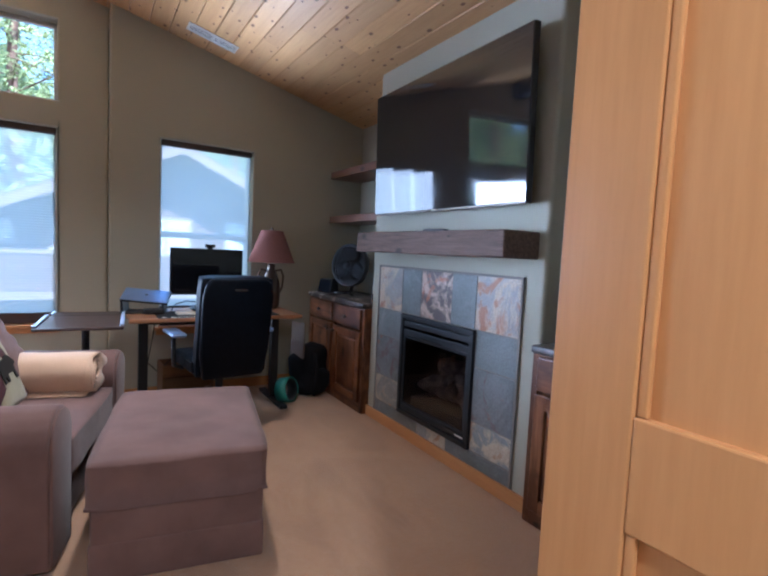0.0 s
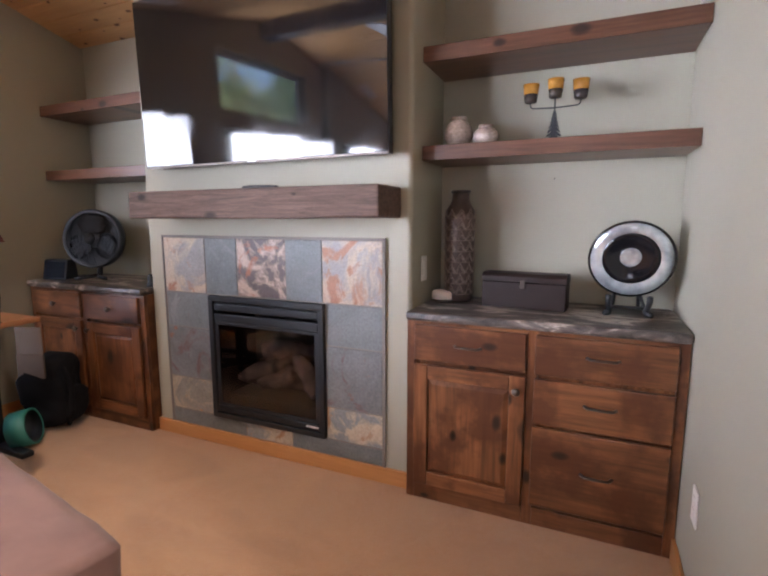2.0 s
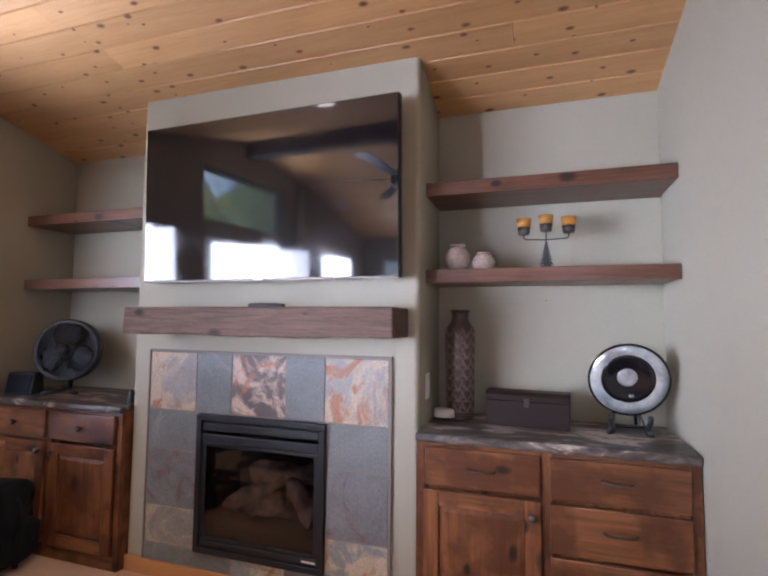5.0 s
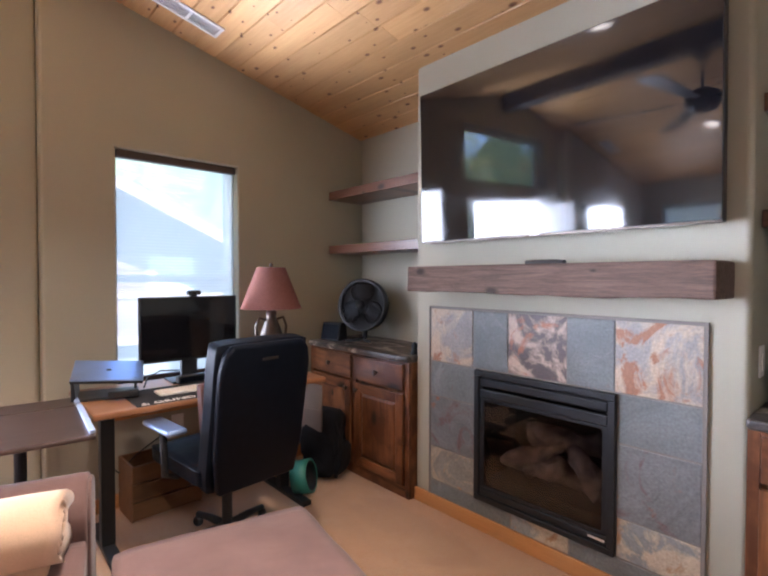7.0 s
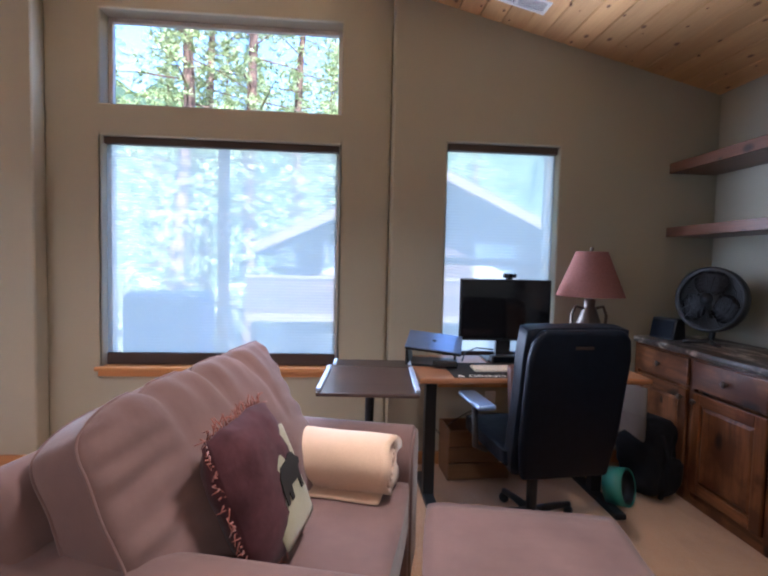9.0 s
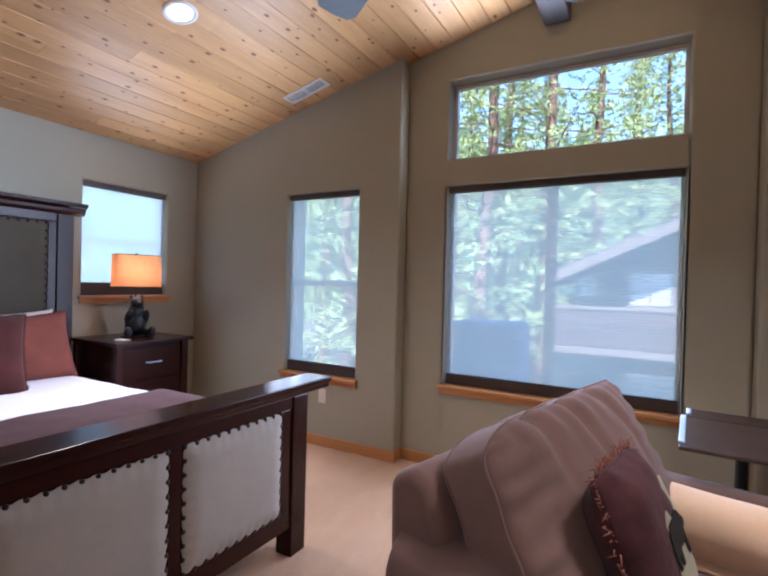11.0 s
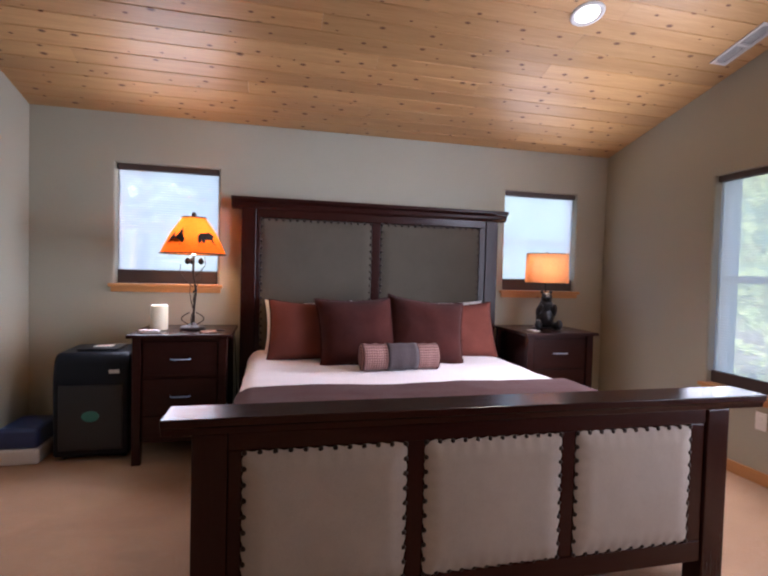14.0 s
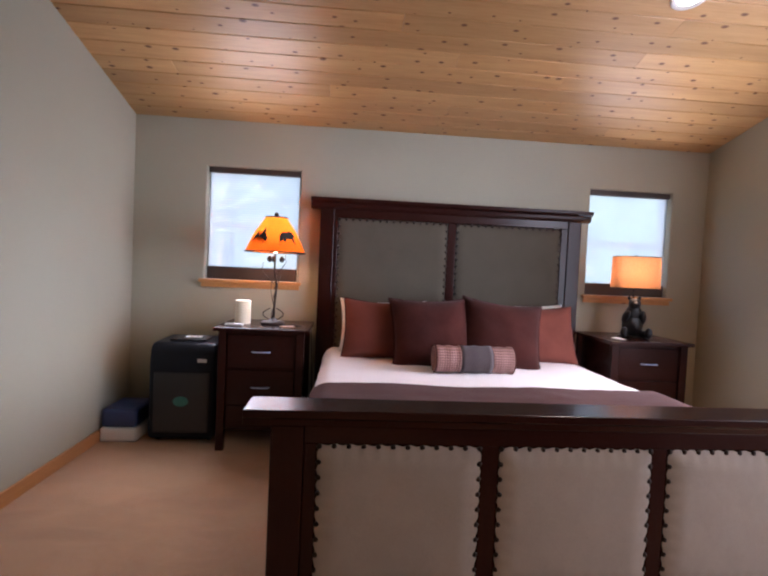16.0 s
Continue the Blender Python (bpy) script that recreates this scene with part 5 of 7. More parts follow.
CHECK = Nodes("checked_wool", 0.9)
_v = CHECK.co()
_sp = CHECK.add("ShaderNodeSeparateXYZ", Vector=_v)
_a = CHECK.math("GREATER_THAN", CHECK.math("FRACT", CHECK.math("MULTIPLY", _sp.outputs[0], 58.0), 0.0), 0.45)
_b = CHECK.math("GREATER_THAN", CHECK.math("FRACT", CHECK.math("MULTIPLY", _sp.outputs[2], 58.0), 0.0), 0.45)
CHECK.base(CHECK.mix(CHECK.math("MULTIPLY", CHECK.math("ADD", _a, _b), 0.5), (0.1, 0.035, 0.034), (0.36, 0.2, 0.17)))
CHECK.bump(CHECK.noise(_v, 500.0), 0.3)
GREY_FELT = fabric("grey_felt", (0.075, 0.058, 0.06), sheen=0.08)
bo = thing("bolster_pillow", pose(-3.25, 2.83, 0.744, 0, 0, 91) @ Matrix.Scale(0.92, 4), "round bolster pillow with checked ends and a grey band", "pillow")


def roll_piece(x0, x1, r, seed, cap0=False, cap1=False):
    prof = []
    for i in range(9):
        x = x0 + (x1 - x0) * i / 8
        prof.append((r + 0.003 * math.sin(i * 1.7 + seed), x))
    if cap0:
        prof = [(0.01, x0 - 0.006), (r * 0.6, x0 - 0.012), (r * 0.93, x0 - 0.004)] + prof
    if cap1:
        prof = prof + [(r * 0.93, x1 + 0.004), (r * 0.6, x1 + 0.012), (0.01, x1 + 0.006)]
    return lathe(prof, 28, m=pose(0, 0, 0, 0, 90, 0))


part("checked_end", roll_piece(-0.28, -0.1, 0.094, 0, cap0=True), CHECK.mat, bo, "checked brown wool", True)
part("checked_end", roll_piece(0.12, 0.28, 0.094, 2, cap1=True), CHECK.mat, bo, "checked brown wool", True)
part("band", roll_piece(-0.102, 0.122, 0.097, 1), GREY_FELT, bo, "grey felt band", True)
for x in (-0.28, 0.28):
    part("piping", tube([(x, 0.095 * math.cos(2 * math.pi * q / 24), 0.095 * math.sin(2 * math.pi * q / 24)) for q in range(25)], 0.004, 6), MAROON, bo, "", True)


# ---- nightstands and what stands on them ----
def nightstand(y0, y1, label):
    n = thing("nightstand", pose(-4.09, y0, 0), label, "nightstand", "nightstands")
    w, d, h = y1 - y0, 0.555, 0.835
    part("body", box(0.01, d - 0.03, 0.03, w - 0.03, 0.14, h), ESPRESSO_Z, n)
    part("top", box(-0.0, d + 0.03, -0.03, w + 0.03, h + 0.0005, h + 0.026, 0.005), ESPRESSO, n)
    for x, y in ((0.0, 0.0), (0.0, w - 0.055), (d - 0.05, 0.0), (d - 0.05, w - 0.055)):
        part("leg", box(x, x + 0.05, y, y + 0.055, 0, h, 0.004), ESPRESSO_Z, n)
    for z0, z1 in ((0.58, 0.81), (0.33, 0.565), (0.15, 0.315)):
        dr = part("drawer_front", box(d - 0.032, d - 0.012, 0.062, w - 0.062, z0, z1, 0.004), ESPRESSO, n)
        if z0 > 0.2:
            zz = (z0 + z1) / 2
            part("handle", tube([(d - 0.014, w / 2 - 0.06, zz), (d + 0.008, w / 2 - 0.052, zz), (d + 0.01, w / 2, zz), (d + 0.008, w / 2 + 0.052, zz), (d - 0.014, w / 2 + 0.06, zz)], 0.005, 8), SILVER, dr, "brushed bar handle", True)
    return n


nightstand(1.125, 1.71, "espresso wood nightstand with bar-handled drawers beside the bed")
nightstand(3.945, 4.53, "espresso wood nightstand in the corner by the window")
NS_Z = 0.862

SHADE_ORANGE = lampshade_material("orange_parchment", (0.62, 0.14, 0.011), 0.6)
SHADE_LINEN = lampshade_material("linen_shade", (0.6, 0.29, 0.13), 0.55)
SILHOUETTE = plain("dark_silhouette", (0.012, 0.01, 0.008), 0.8)
IRON = plain("dark_iron", (0.035, 0.025, 0.02), 0.5, 0.6)
BULB = glow("warm_bulb", (1.0, 0.72, 0.4), 3.0)

lp = thing("table_lamp", pose(-3.80, 1.45, NS_Z), "lit rustic iron lamp with an orange shade and bear silhouettes", "table lamp", "bedside lamps")
part("base", lathe([(0.085, 0.0), (0.088, 0.012), (0.075, 0.022), (0.03, 0.03), (0.012, 0.05)], 28), IRON, lp, "", True)
part("stem", tube([(0, 0, 0.04), (0.01, 0.01, 0.16), (-0.008, 0.018, 0.28), (0.008, 0.0, 0.4), (0, 0, 0.52)], 0.008, 8), IRON, lp, "", True)
for k, (a, z0, ln) in enumerate(((20, 0.2, 0.15), (150, 0.26, 0.13), (260, 0.3, 0.16), (80, 0.36, 0.14), (210, 0.15, 0.1))):
    u = Vector((math.cos(radians(a)), math.sin(radians(a)), 0))
    part("twig", tube([Vector((0, 0, z0)), Vector((0, 0, z0 + 0.05)) + u * ln * 0.35, Vector((0, 0, z0 + 0.1)) + u * ln * 0.6, Vector((0, 0, z0 + 0.16)) + u * ln * 0.55], 0.004, 6, r1=0.002), IRON, lp, "", True)
for a in (0, 90, 180, 270):
    u = Vector((math.cos(radians(a)), math.sin(radians(a)), 0))
    part("scroll", tube([u * (0.02 + 0.055 * math.sin(math.pi * i / 10)) + Vector((0, 0, 0.03 + 0.09 * i / 10)) for i in range(11)], 0.004, 6), IRON, lp, "", True)
for a in (100, 200, 320):
    u = Vector((math.cos(radians(a)), math.sin(radians(a)), 0)) * 0.05
    part("pine_cone", lathe([(0.004, -0.03), (0.018, -0.02), (0.02, -0.005), (0.012, 0.012), (0.003, 0.02)], 10, m=Matrix.Translation(u + Vector((0, 0, 0.49)))), IRON, lp, "", True)
part("bulb", lathe([(0.012, 0.53), (0.028, 0.57), (0.026, 0.6), (0.001, 0.625)], 16), BULB, lp, "glowing warm bulb", True)
z0, z1, r0, r1 = 0.535, 0.79, 0.218, 0.076
sh = part("shade", lathe([(r0, z0), (r0 - 0.012, z0 + 0.03), ((r0 + r1) / 2 + 0.002, (z0 + z1) / 2 + 0.02), (r1, z1)], 40, closed=False), SHADE_ORANGE, lp, "orange parchment shade", True)


def on_shade(h, a, off=0.003):
    mid_z, mid_r = (z0 + z1) / 2 + 0.02, (r0 + r1) / 2 + 0.002
    if h < mid_z:
        r = r0 - 0.012 + (mid_r - r0 + 0.012) * (h - z0 - 0.03) / (mid_z - z0 - 0.03) + off
    else:
        r = mid_r + (r1 - mid_r) * (h - mid_z) / (z1 - mid_z) + off
    return Vector((r * math.cos(a), r * math.sin(a), h))


def silhouette(poly, a_mid, h_mid, name):
    """A flat cut-out that follows the shade."""
    b = bmesh.new()
    vs = [b.verts.new(on_shade(h_mid + y * 1.25, a_mid + x * 1.25 / 0.17)) for x, y in poly]
    b.faces.new(vs)
    bmesh.ops.triangulate(b, faces=b.faces[:])
    bmesh.ops.solidify(b, geom=b.faces[:], thickness=-0.0012)
    part(name, b, SILHOUETTE, sh, "dark cut-out on the shade")


bear_cut = [(-0.05, 0.0), (-0.045, 0.02), (-0.03, 0.032), (0.0, 0.034), (0.02, 0.04), (0.035, 0.036), (0.045, 0.025), (0.055, 0.02), (0.052, 0.012), (0.04, 0.01), (0.036, 0.0), (0.038, -0.022), (0.026, -0.022), (0.024, -0.004), (-0.012, -0.004), (-0.016, -0.022), (-0.028, -0.022), (-0.03, -0.006), (-0.04, -0.022), (-0.05, -0.022)]
tree_cut = [(-0.045, -0.02), (-0.03, 0.0), (-0.036, 0.0), (-0.02, 0.025), (-0.008, 0.002), (0.0, 0.01), (0.012, 0.04), (0.022, 0.018), (0.018, 0.018), (0.034, -0.006), (0.03, -0.02)]
silhouette(bear_cut, radians(38), 0.635, "bear_cutout")
silhouette([(x * 1.4, y * 1.4) for x, y in tree_cut], radians(-30), 0.64, "tree_cutout")
silhouette([(-0.09, 0.0), (0.09, 0.006), (0.09, 0.0), (0.0, -0.008), (-0.09, -0.005)], radians(18), 0.598, "branch_cutout")
silhouette(tree_cut, radians(150), 0.635, "tree_cutout")
silhouette(bear_cut, radians(210), 0.635, "bear_cutout")
for rr, zz in ((r0, z0), (r1, z1)):
    part("lacing", tube([((rr + 0.002 + 0.002 * (q % 2)) * math.cos(2 * math.pi * q / 48), (rr + 0.002 + 0.002 * (q % 2)) * math.sin(2 * math.pi * q / 48), zz) for q in range(49)], 0.005, 6), IRON, sh, "", True)
part("finial", lathe([(0.004, 0.78), (0.014, 0.8), (0.018, 0.815), (0.01, 0.828), (0.001, 0.832)], 12), IRON, lp, "", True)
lamp("bedside_lamp_light", "POINT", pose(-3.80, 1.45, NS_Z + 0.64), 2.3, (1.0, 0.55, 0.22), radius=0.04)


def ellipsoid(b, c, r, rot=(0, 0, 0)):
    e = bmesh.new()
    bmesh.ops.create_icosphere(e, subdivisions=3, radius=1)
    bmesh.ops.transform(e, matrix=pose(*c, *rot) @ Matrix.Diagonal((*r, 1)), verts=e.verts)
    return join(b, e)


lp = thing("table_lamp", pose(-3.82, 4.265, NS_Z, 0, 0, -18), "lit lamp with a seated black bear base and linen shade", "table lamp", "bedside lamps")
bb = ellipsoid(None, (0, 0, 0.10), (0.072, 0.078, 0.1))
ellipsoid(bb, (0.012, 0, 0.19), (0.058, 0.06, 0.07))
ellipsoid(bb, (0.03, 0, 0.265), (0.05, 0.045, 0.045))
ellipsoid(bb, (0.075, 0, 0.262), (0.034, 0.022, 0.02))
for s in (-1, 1):
    ellipsoid(bb, (0.01, s * 0.036, 0.308), (0.012, 0.014, 0.016))
    ellipsoid(bb, (0.06, s * 0.07, 0.03), (0.065, 0.03, 0.03), (0, 0, s * 20))
    ellipsoid(bb, (0.125, s * 0.085, 0.045), (0.022, 0.028, 0.042))
    ellipsoid(bb, (0.045, s * 0.062, 0.16), (0.03, 0.024, 0.065), (0, 35, s * -15))
for q in bb.verts:
    q.co += Vector(noise.noise_vector(q.co * 60)) * 0.003
part("bear", bb, plain("dark_resin", (0.014, 0.013, 0.014), 0.4, vary=0.4, scale=50.0, bump=0.5, fine=120.0), lp, "seated black bear figure", True).modifiers.new("skin", "REMESH").voxel_size = 0.005
part("plinth", lathe([(0.1, 0.0), (0.1, 0.008), (0.09, 0.012)], 24), IRON, lp)
part("stem", tube([(-0.02, 0, 0.25), (-0.02, 0, 0.46)], 0.006, 8), IRON, lp)
rim = [Vector((sx * 0.05 + 0.05 * math.cos(radians(q)), sy * 0.118 + 0.05 * math.sin(radians(q)), 0)) for sx, sy, q0 in ((1, 1, 0), (-1, 1, 90), (-1, -1, 180), (1, -1, 270)) for q in range(q0, q0 + 91, 15)]
shb = bmesh.new()
lo, hi = [shb.verts.new(p + Vector((0, 0, 0.385))) for p in rim], [shb.verts.new(p * 0.97 + Vector((0, 0, 0.635))) for p in rim]
for i in range(len(rim)):
    shb.faces.new((lo[i], lo[(i + 1) % len(rim)], hi[(i + 1) % len(rim)], hi[i]))
shd = part("shade", shb, SHADE_LINEN, lp, "oblong linen shade", True)
for zz, kk in ((0.387, 1.0), (0.633, 0.97)):
    part("trim", tube([p * kk + Vector((0, 0, zz)) for p in rim + rim[:1]], 0.003, 6), IRON, shd)
part("bulb", lathe([(0.012, 0.45), (0.026, 0.49), (0.024, 0.52), (0.001, 0.54)], 16, m=pose(-0.02, 0, 0)), BULB, lp, "glowing warm bulb", True)
part("finial", lathe([(0.004, 0.63), (0.009, 0.642), (0.001, 0.652)], 10, m=pose(-0.02, 0, 0)), IRON, lp, "", True)
lamp("bear_lamp_light", "POINT", pose(-3.84, 4.265, NS_Z + 0.5), 1.6, (1.0, 0.55, 0.22), radius=0.04)

cn = thing("pillar_candle", pose(-3.78, 1.235, NS_Z), "cream pillar candle on the nightstand", "candle")
part("wax", lathe([(0.055, 0.0), (0.056, 0.004), (0.056, 0.165), (0.05, 0.172), (0.042, 0.163), (0.0, 0.158)], 28), plain("cream_wax", (0.78, 0.68, 0.5), 0.5, vary=0.04), cn, "", True)
part("wick", tube([(0, 0, 0.155), (0.002, 0, 0.172)], 0.0015, 6), BLACK_PLASTIC, cn)
pd = thing("white_gadget", pose(-3.62, 1.21, NS_Z, 0, 0, 78), "slim white remote lying on the nightstand", "remote control")
part("body", box(-0.065, 0.065, -0.016, 0.016, 0.0, 0.018, 0.006), WHITE_PLASTIC, pd)
part("button", box(0.02, 0.04, -0.008, 0.008, 0.018, 0.02, 0.001), SILVER, pd)
co = thing("coaster", pose(-3.62, 1.58, NS_Z, 0, 0, 15), "flat wooden coaster on the nightstand", "coaster")
part("slab", box(-0.05, 0.05, -0.05, 0.05, 0.0, 0.008, 0.002), CARDBOARD, co)
part("inlay", box(-0.04, 0.04, -0.04, 0.04, 0.008, 0.0095, 0.0005), DESK_WOOD, co)
co = thing("coaster", pose(-3.64, 4.05, NS_Z, 0, 0, 10), "pale coaster on the corner nightstand", "coaster")
part("slab", box(-0.045, 0.045, -0.03, 0.03, 0.0, 0.008, 0.002), WHITE_PLASTIC, co)

# portable dehumidifier and the low box beside it
ac = thing("dehumidifier", pose(-3.87, 0.85, 0) @ Matrix.Diagonal((1.0, 1.06, 1.02, 1)), "dark grey portable dehumidifier with rounded top on the carpet", "dehumidifier")
GREY_SHELL = plain("charcoal_shell", (0.008, 0.0095, 0.014), 0.38, spec=0.18)
part("shell", prism([(-0.21, 0.03), (0.21, 0.03), (0.215, 0.55), (0.195, 0.66), (0.16, 0.7), (-0.19, 0.71), (-0.21, 0.69)], -0.215, 0.215, 0.025, seg=4), GREY_SHELL, ac)
part("top_panel", box(-0.14, 0.1, -0.12, 0.12, 0.706, 0.718, 0.004), BLACK_PLASTIC, ac)
part("label_plate", box(-0.06, 0.02, -0.05, 0.06, 0.7185, 0.721, 0.001), WHITE_PLASTIC, ac)
part("front_grille", box(0.21, 0.221, -0.18, 0.18, 0.08, 0.5, 0.006), BLACK_PLASTIC, ac)
part("emblem", lathe([(0.0, 0.0), (0.05, 0.0), (0.05, 0.004), (0.0, 0.005)], 24, m=pose(0.221, 0.0, 0.3, 0, 90, 0) @ Matrix.Diagonal((0.7, 1, 1, 1))), TEAL, ac)
part("badge", box(0.214, 0.219, 0.1, 0.16, 0.575, 0.6, 0.001), WHITE_METAL, ac)
for y in (-0.17, 0.17):
    part("caster", lathe([(0.022, -0.012), (0.025, 0.0), (0.022, 0.012)], 14, m=pose(0.13, y, 0.025, 90, 0, 0)), BLACK_PLASTIC, ac)
    part("caster", lathe([(0.022, -0.012), (0.025, 0.0), (0.022, 0.012)], 14, m=pose(-0.13, y, 0.025, 90, 0, 0)), BLACK_PLASTIC, ac)
hb = thing("air_purifier", pose(-3.83, 0.43, 0), "low white and navy box appliance beside the wall", "appliance")
part("base", box(-0.17, 0.165, -0.135, 0.115, 0.0, 0.1, 0.015, 3), WHITE_PLASTIC, hb)
part("cover", box(-0.165, 0.16, -0.13, 0.11, 0.1005, 0.235, 0.025, 4), plain("navy_plastic", (0.03, 0.05, 0.13), 0.35), hb, "glossy navy cover")
hz = thing("exhaust_hose", pose(-4.04, 0.6, 0), "coiled white flexible hose behind the appliance", "hose")
hbm = bmesh.new()
for i in range(14):
    lathe([(0.05, 0.0), (0.056, 0.008), (0.05, 0.016)], 16, hbm, pose(0.05 * math.sin(i / 5), -0.02, 0.002 + i * 0.0165, 8 * i * 0.2, 0, 0))
part("corrugated_tube", hbm, WHITE_PLASTIC, hz, "", True)


# ---- seating by the fireplace ----
def spot(c, deg):
    return pose(c[0], c[1], 0, 0, 0, deg)


ot = thing("ottoman", spot((0.44, 3.225), -10.5), "mauve-brown microsuede storage ottoman with a padded lid", "ottoman")
part("base", box(-0.305, 0.305, -0.445, 0.445, 0.0, 0.285, 0.018, 3), SUEDE, ot, "", True)
part("skirt", box(-0.309, 0.309, -0.449, 0.449, 0.0, 0.15, 0.01, 3), SUEDE, ot, "", True)
part("lid", cushion(0.645, 0.92, 0.185, 0.2, 18, 0.005, 3, m=pose(0, 0, 0.372), flat=True), SUEDE, ot, "", True)
part("piping", tube([(-0.315, -0.452, 0.287), (0.315, -0.452, 0.287), (0.315, 0.452, 0.287), (-0.315, 0.452, 0.287), (-0.315, -0.452, 0.287)], 0.006, 6), SUEDE, ot)

# local x: the way the seat faces; y: across
so = thing("armchair", spot((-0.36, 3.66), -14), "oversized mauve-brown microsuede armchair with rolled arms", "armchair")
part("base", box(-0.48, 0.42, -0.55, 0.55, 0.02, 0.26, 0.03, 3), SUEDE, so, "", True)


def arm(y):
    w = 0.115
    prof = [(-w, 0.02), (w, 0.02), (w, 0.42)] + [(w * math.cos(radians(a)) * 1.12, 0.49 + 0.125 * math.sin(radians(a))) for a in range(-10, 191, 20)] + [(-w, 0.42)]
    b = prism(prof, -0.46, 0.46, 0.012, m=pose(0, y, 0, 0, 0, 90), seg=3)
    return b


for y in (-0.5, 0.5):
    a = part("arm", arm(y), SUEDE, so, "", True)
    part("arm_front", prism([(u * 0.106, z) for u, z in [(-1, 0.03), (1, 0.03), (1, 0.42)] + [(math.cos(radians(q)) * 1.06, 0.49 + 0.112 * math.sin(radians(q))) for q in range(0, 181, 20)] + [(-1, 0.42)]], 0.458, 0.47, 0.004, m=pose(0, y, 0, 0, 0, 90) @ pose(0, 0, 0, 0, 0, 180)), SUEDE, a, "", True)
bk = prism([(-0.5, 0.02), (-0.24, 0.02), (-0.27, 0.5), (-0.36, 0.76), (-0.44, 0.79), (-0.52, 0.74)], -0.56, 0.56, 0.04, seg=4)
part("backrest", bk, SUEDE, so, "", True)
part("seat_cushion", cushion(0.72, 0.78, 0.19, 0.2, 16, 0.006, 7, m=pose(0.105, 0, 0.35)), SUEDE, so, "", True)


def boxed(w, h, t, seed):
    """The surface of a boxed cushion as a function of (-1..1) coordinates: wrinkled, rounded at the corners, sagging at one end."""
    def at(x, y, z):
        ex, ey = abs(x), abs(y)
        crown = (1 - ex ** 3) * (1 - ey ** 3)
        corner = (ex * ey) ** 5
        px, py = x * w / 2 * (1 - 0.07 * corner), y * h / 2 * (1 - 0.07 * corner)
        rim = 0.3 - 0.2 * x
        pz = z * t / 2 * (rim + (1 - rim) * crown ** 0.55)
        for c in (-0.5, -0.05, 0.4):
            dent = math.exp(-(((x - c - 0.1 * (1 - y)) / 0.05) ** 2)) * max(0.0, 0.1 + 0.9 * y)
            pz -= z * 0.028 * dent
            py -= 0.02 * dent * max(0.0, y) ** 4
        edge = max(ex, ey)
        gather = (edge ** 3) * (1 - edge ** 12)
        along = px if ey > ex else py
        fold = math.sin(along * 75 + 4 * noise.noise(Vector((px * 5, py * 5, seed)))) + 0.7 * math.sin(along * 23 + seed)
        pz += z * 0.01 * gather * fold
        big = noise.noise(Vector((px * 4 + seed, py * 6, z)))
        pz += z * 0.02 * big
        py += 0.05 * h * (x + 0.1) * max(0.0, y) + 0.03 * h * max(0.0, y) * ey * ex ** 4 * (1 if x > 0 else -1.5)
        return Vector((px, py, pz))
    return at


shape = boxed(0.98, 0.60, 0.30, 8.0)
bm = bmesh.new()
bmesh.ops.create_cube(bm, size=2)
bmesh.ops.subdivide_edges(bm, edges=bm.edges[:], cuts=56, use_grid_fill=True)
for q in bm.verts:
    q.co = shape(*q.co)
lean = pose(-0.125, -0.045, 0.655) @ pose(0, 0, 0, 0, 0, 83) @ pose(0, 0, 0, 62, 0, 0)
bmesh.ops.transform(bm, matrix=lean, verts=bm.verts)
back = part("back_cushion", bm, SUEDE, so, "plump creased boxed back cushion", True)
loop = [(-1 + 2 * i / 24, -1) for i in range(24)] + [(1, -1 + 2 * i / 24) for i in range(24)] + [(1 - 2 * i / 24, 1) for i in range(24)] + [(-1, 1 - 2 * i / 24) for i in range(25)]
for z in (-1, 1):
    part("welt", tube([lean @ shape(x, y, z) for x, y in loop], 0.0042, 6), SUEDE, back, "", True)
for x in (-0.4, 0.36):
    for y in (-0.48, 0.48):
        part("foot", lathe([(0.025, 0.0), (0.03, 0.02)], 12, m=pose(x, y, 0)), ESPRESSO, so)

th = thing("rolled_throw", spot((-0.17, 3.90), -16) @ pose(0, 0, 0.55, 0, 0, 0) @ Matrix.Diagonal((1.1, 1.05, 1.05, 1)), "thick cream fleece throw rolled up on the armchair seat", "blanket")
tb = bmesh.new()
ring, steps = [], 40
for k in range(17):
    x = -0.26 + 0.52 * k / 16
    row = []
    for i in range(steps):
        a = 2 * math.pi * i / steps
        p = Vector((x, 0.12 * math.cos(a), 0.098 * math.sin(a)))
        wob = 1 + 0.05 * noise.noise(Vector((x * 6, math.cos(a) * 1.5, math.sin(a) * 1.5))) + 0.03 * math.sin(3 * a + x * 4)
        row.append(tb.verts.new((p.x + 0.006 * math.sin(5 * a), p.y * wob, p.z * wob)))
    ring.append(row)
for r_a, r_b in zip(ring, ring[1:]):
    for i in range(steps):
        tb.faces.new((r_a[i], r_a[(i + 1) % steps], r_b[(i + 1) % steps], r_b[i]))
for row, sx in ((ring[0], -1), (ring[-1], 1)):
    inner = [tb.verts.new((row[0].co.x - sx * 0.02, v.co.y * 0.82, v.co.z * 0.82)) for v in row]
    for i in range(steps):
        q = (row[i], row[(i + 1) % steps], inner[(i + 1) % steps], inner[i])
        tb.faces.new(q)
    tb.faces.new(inner)
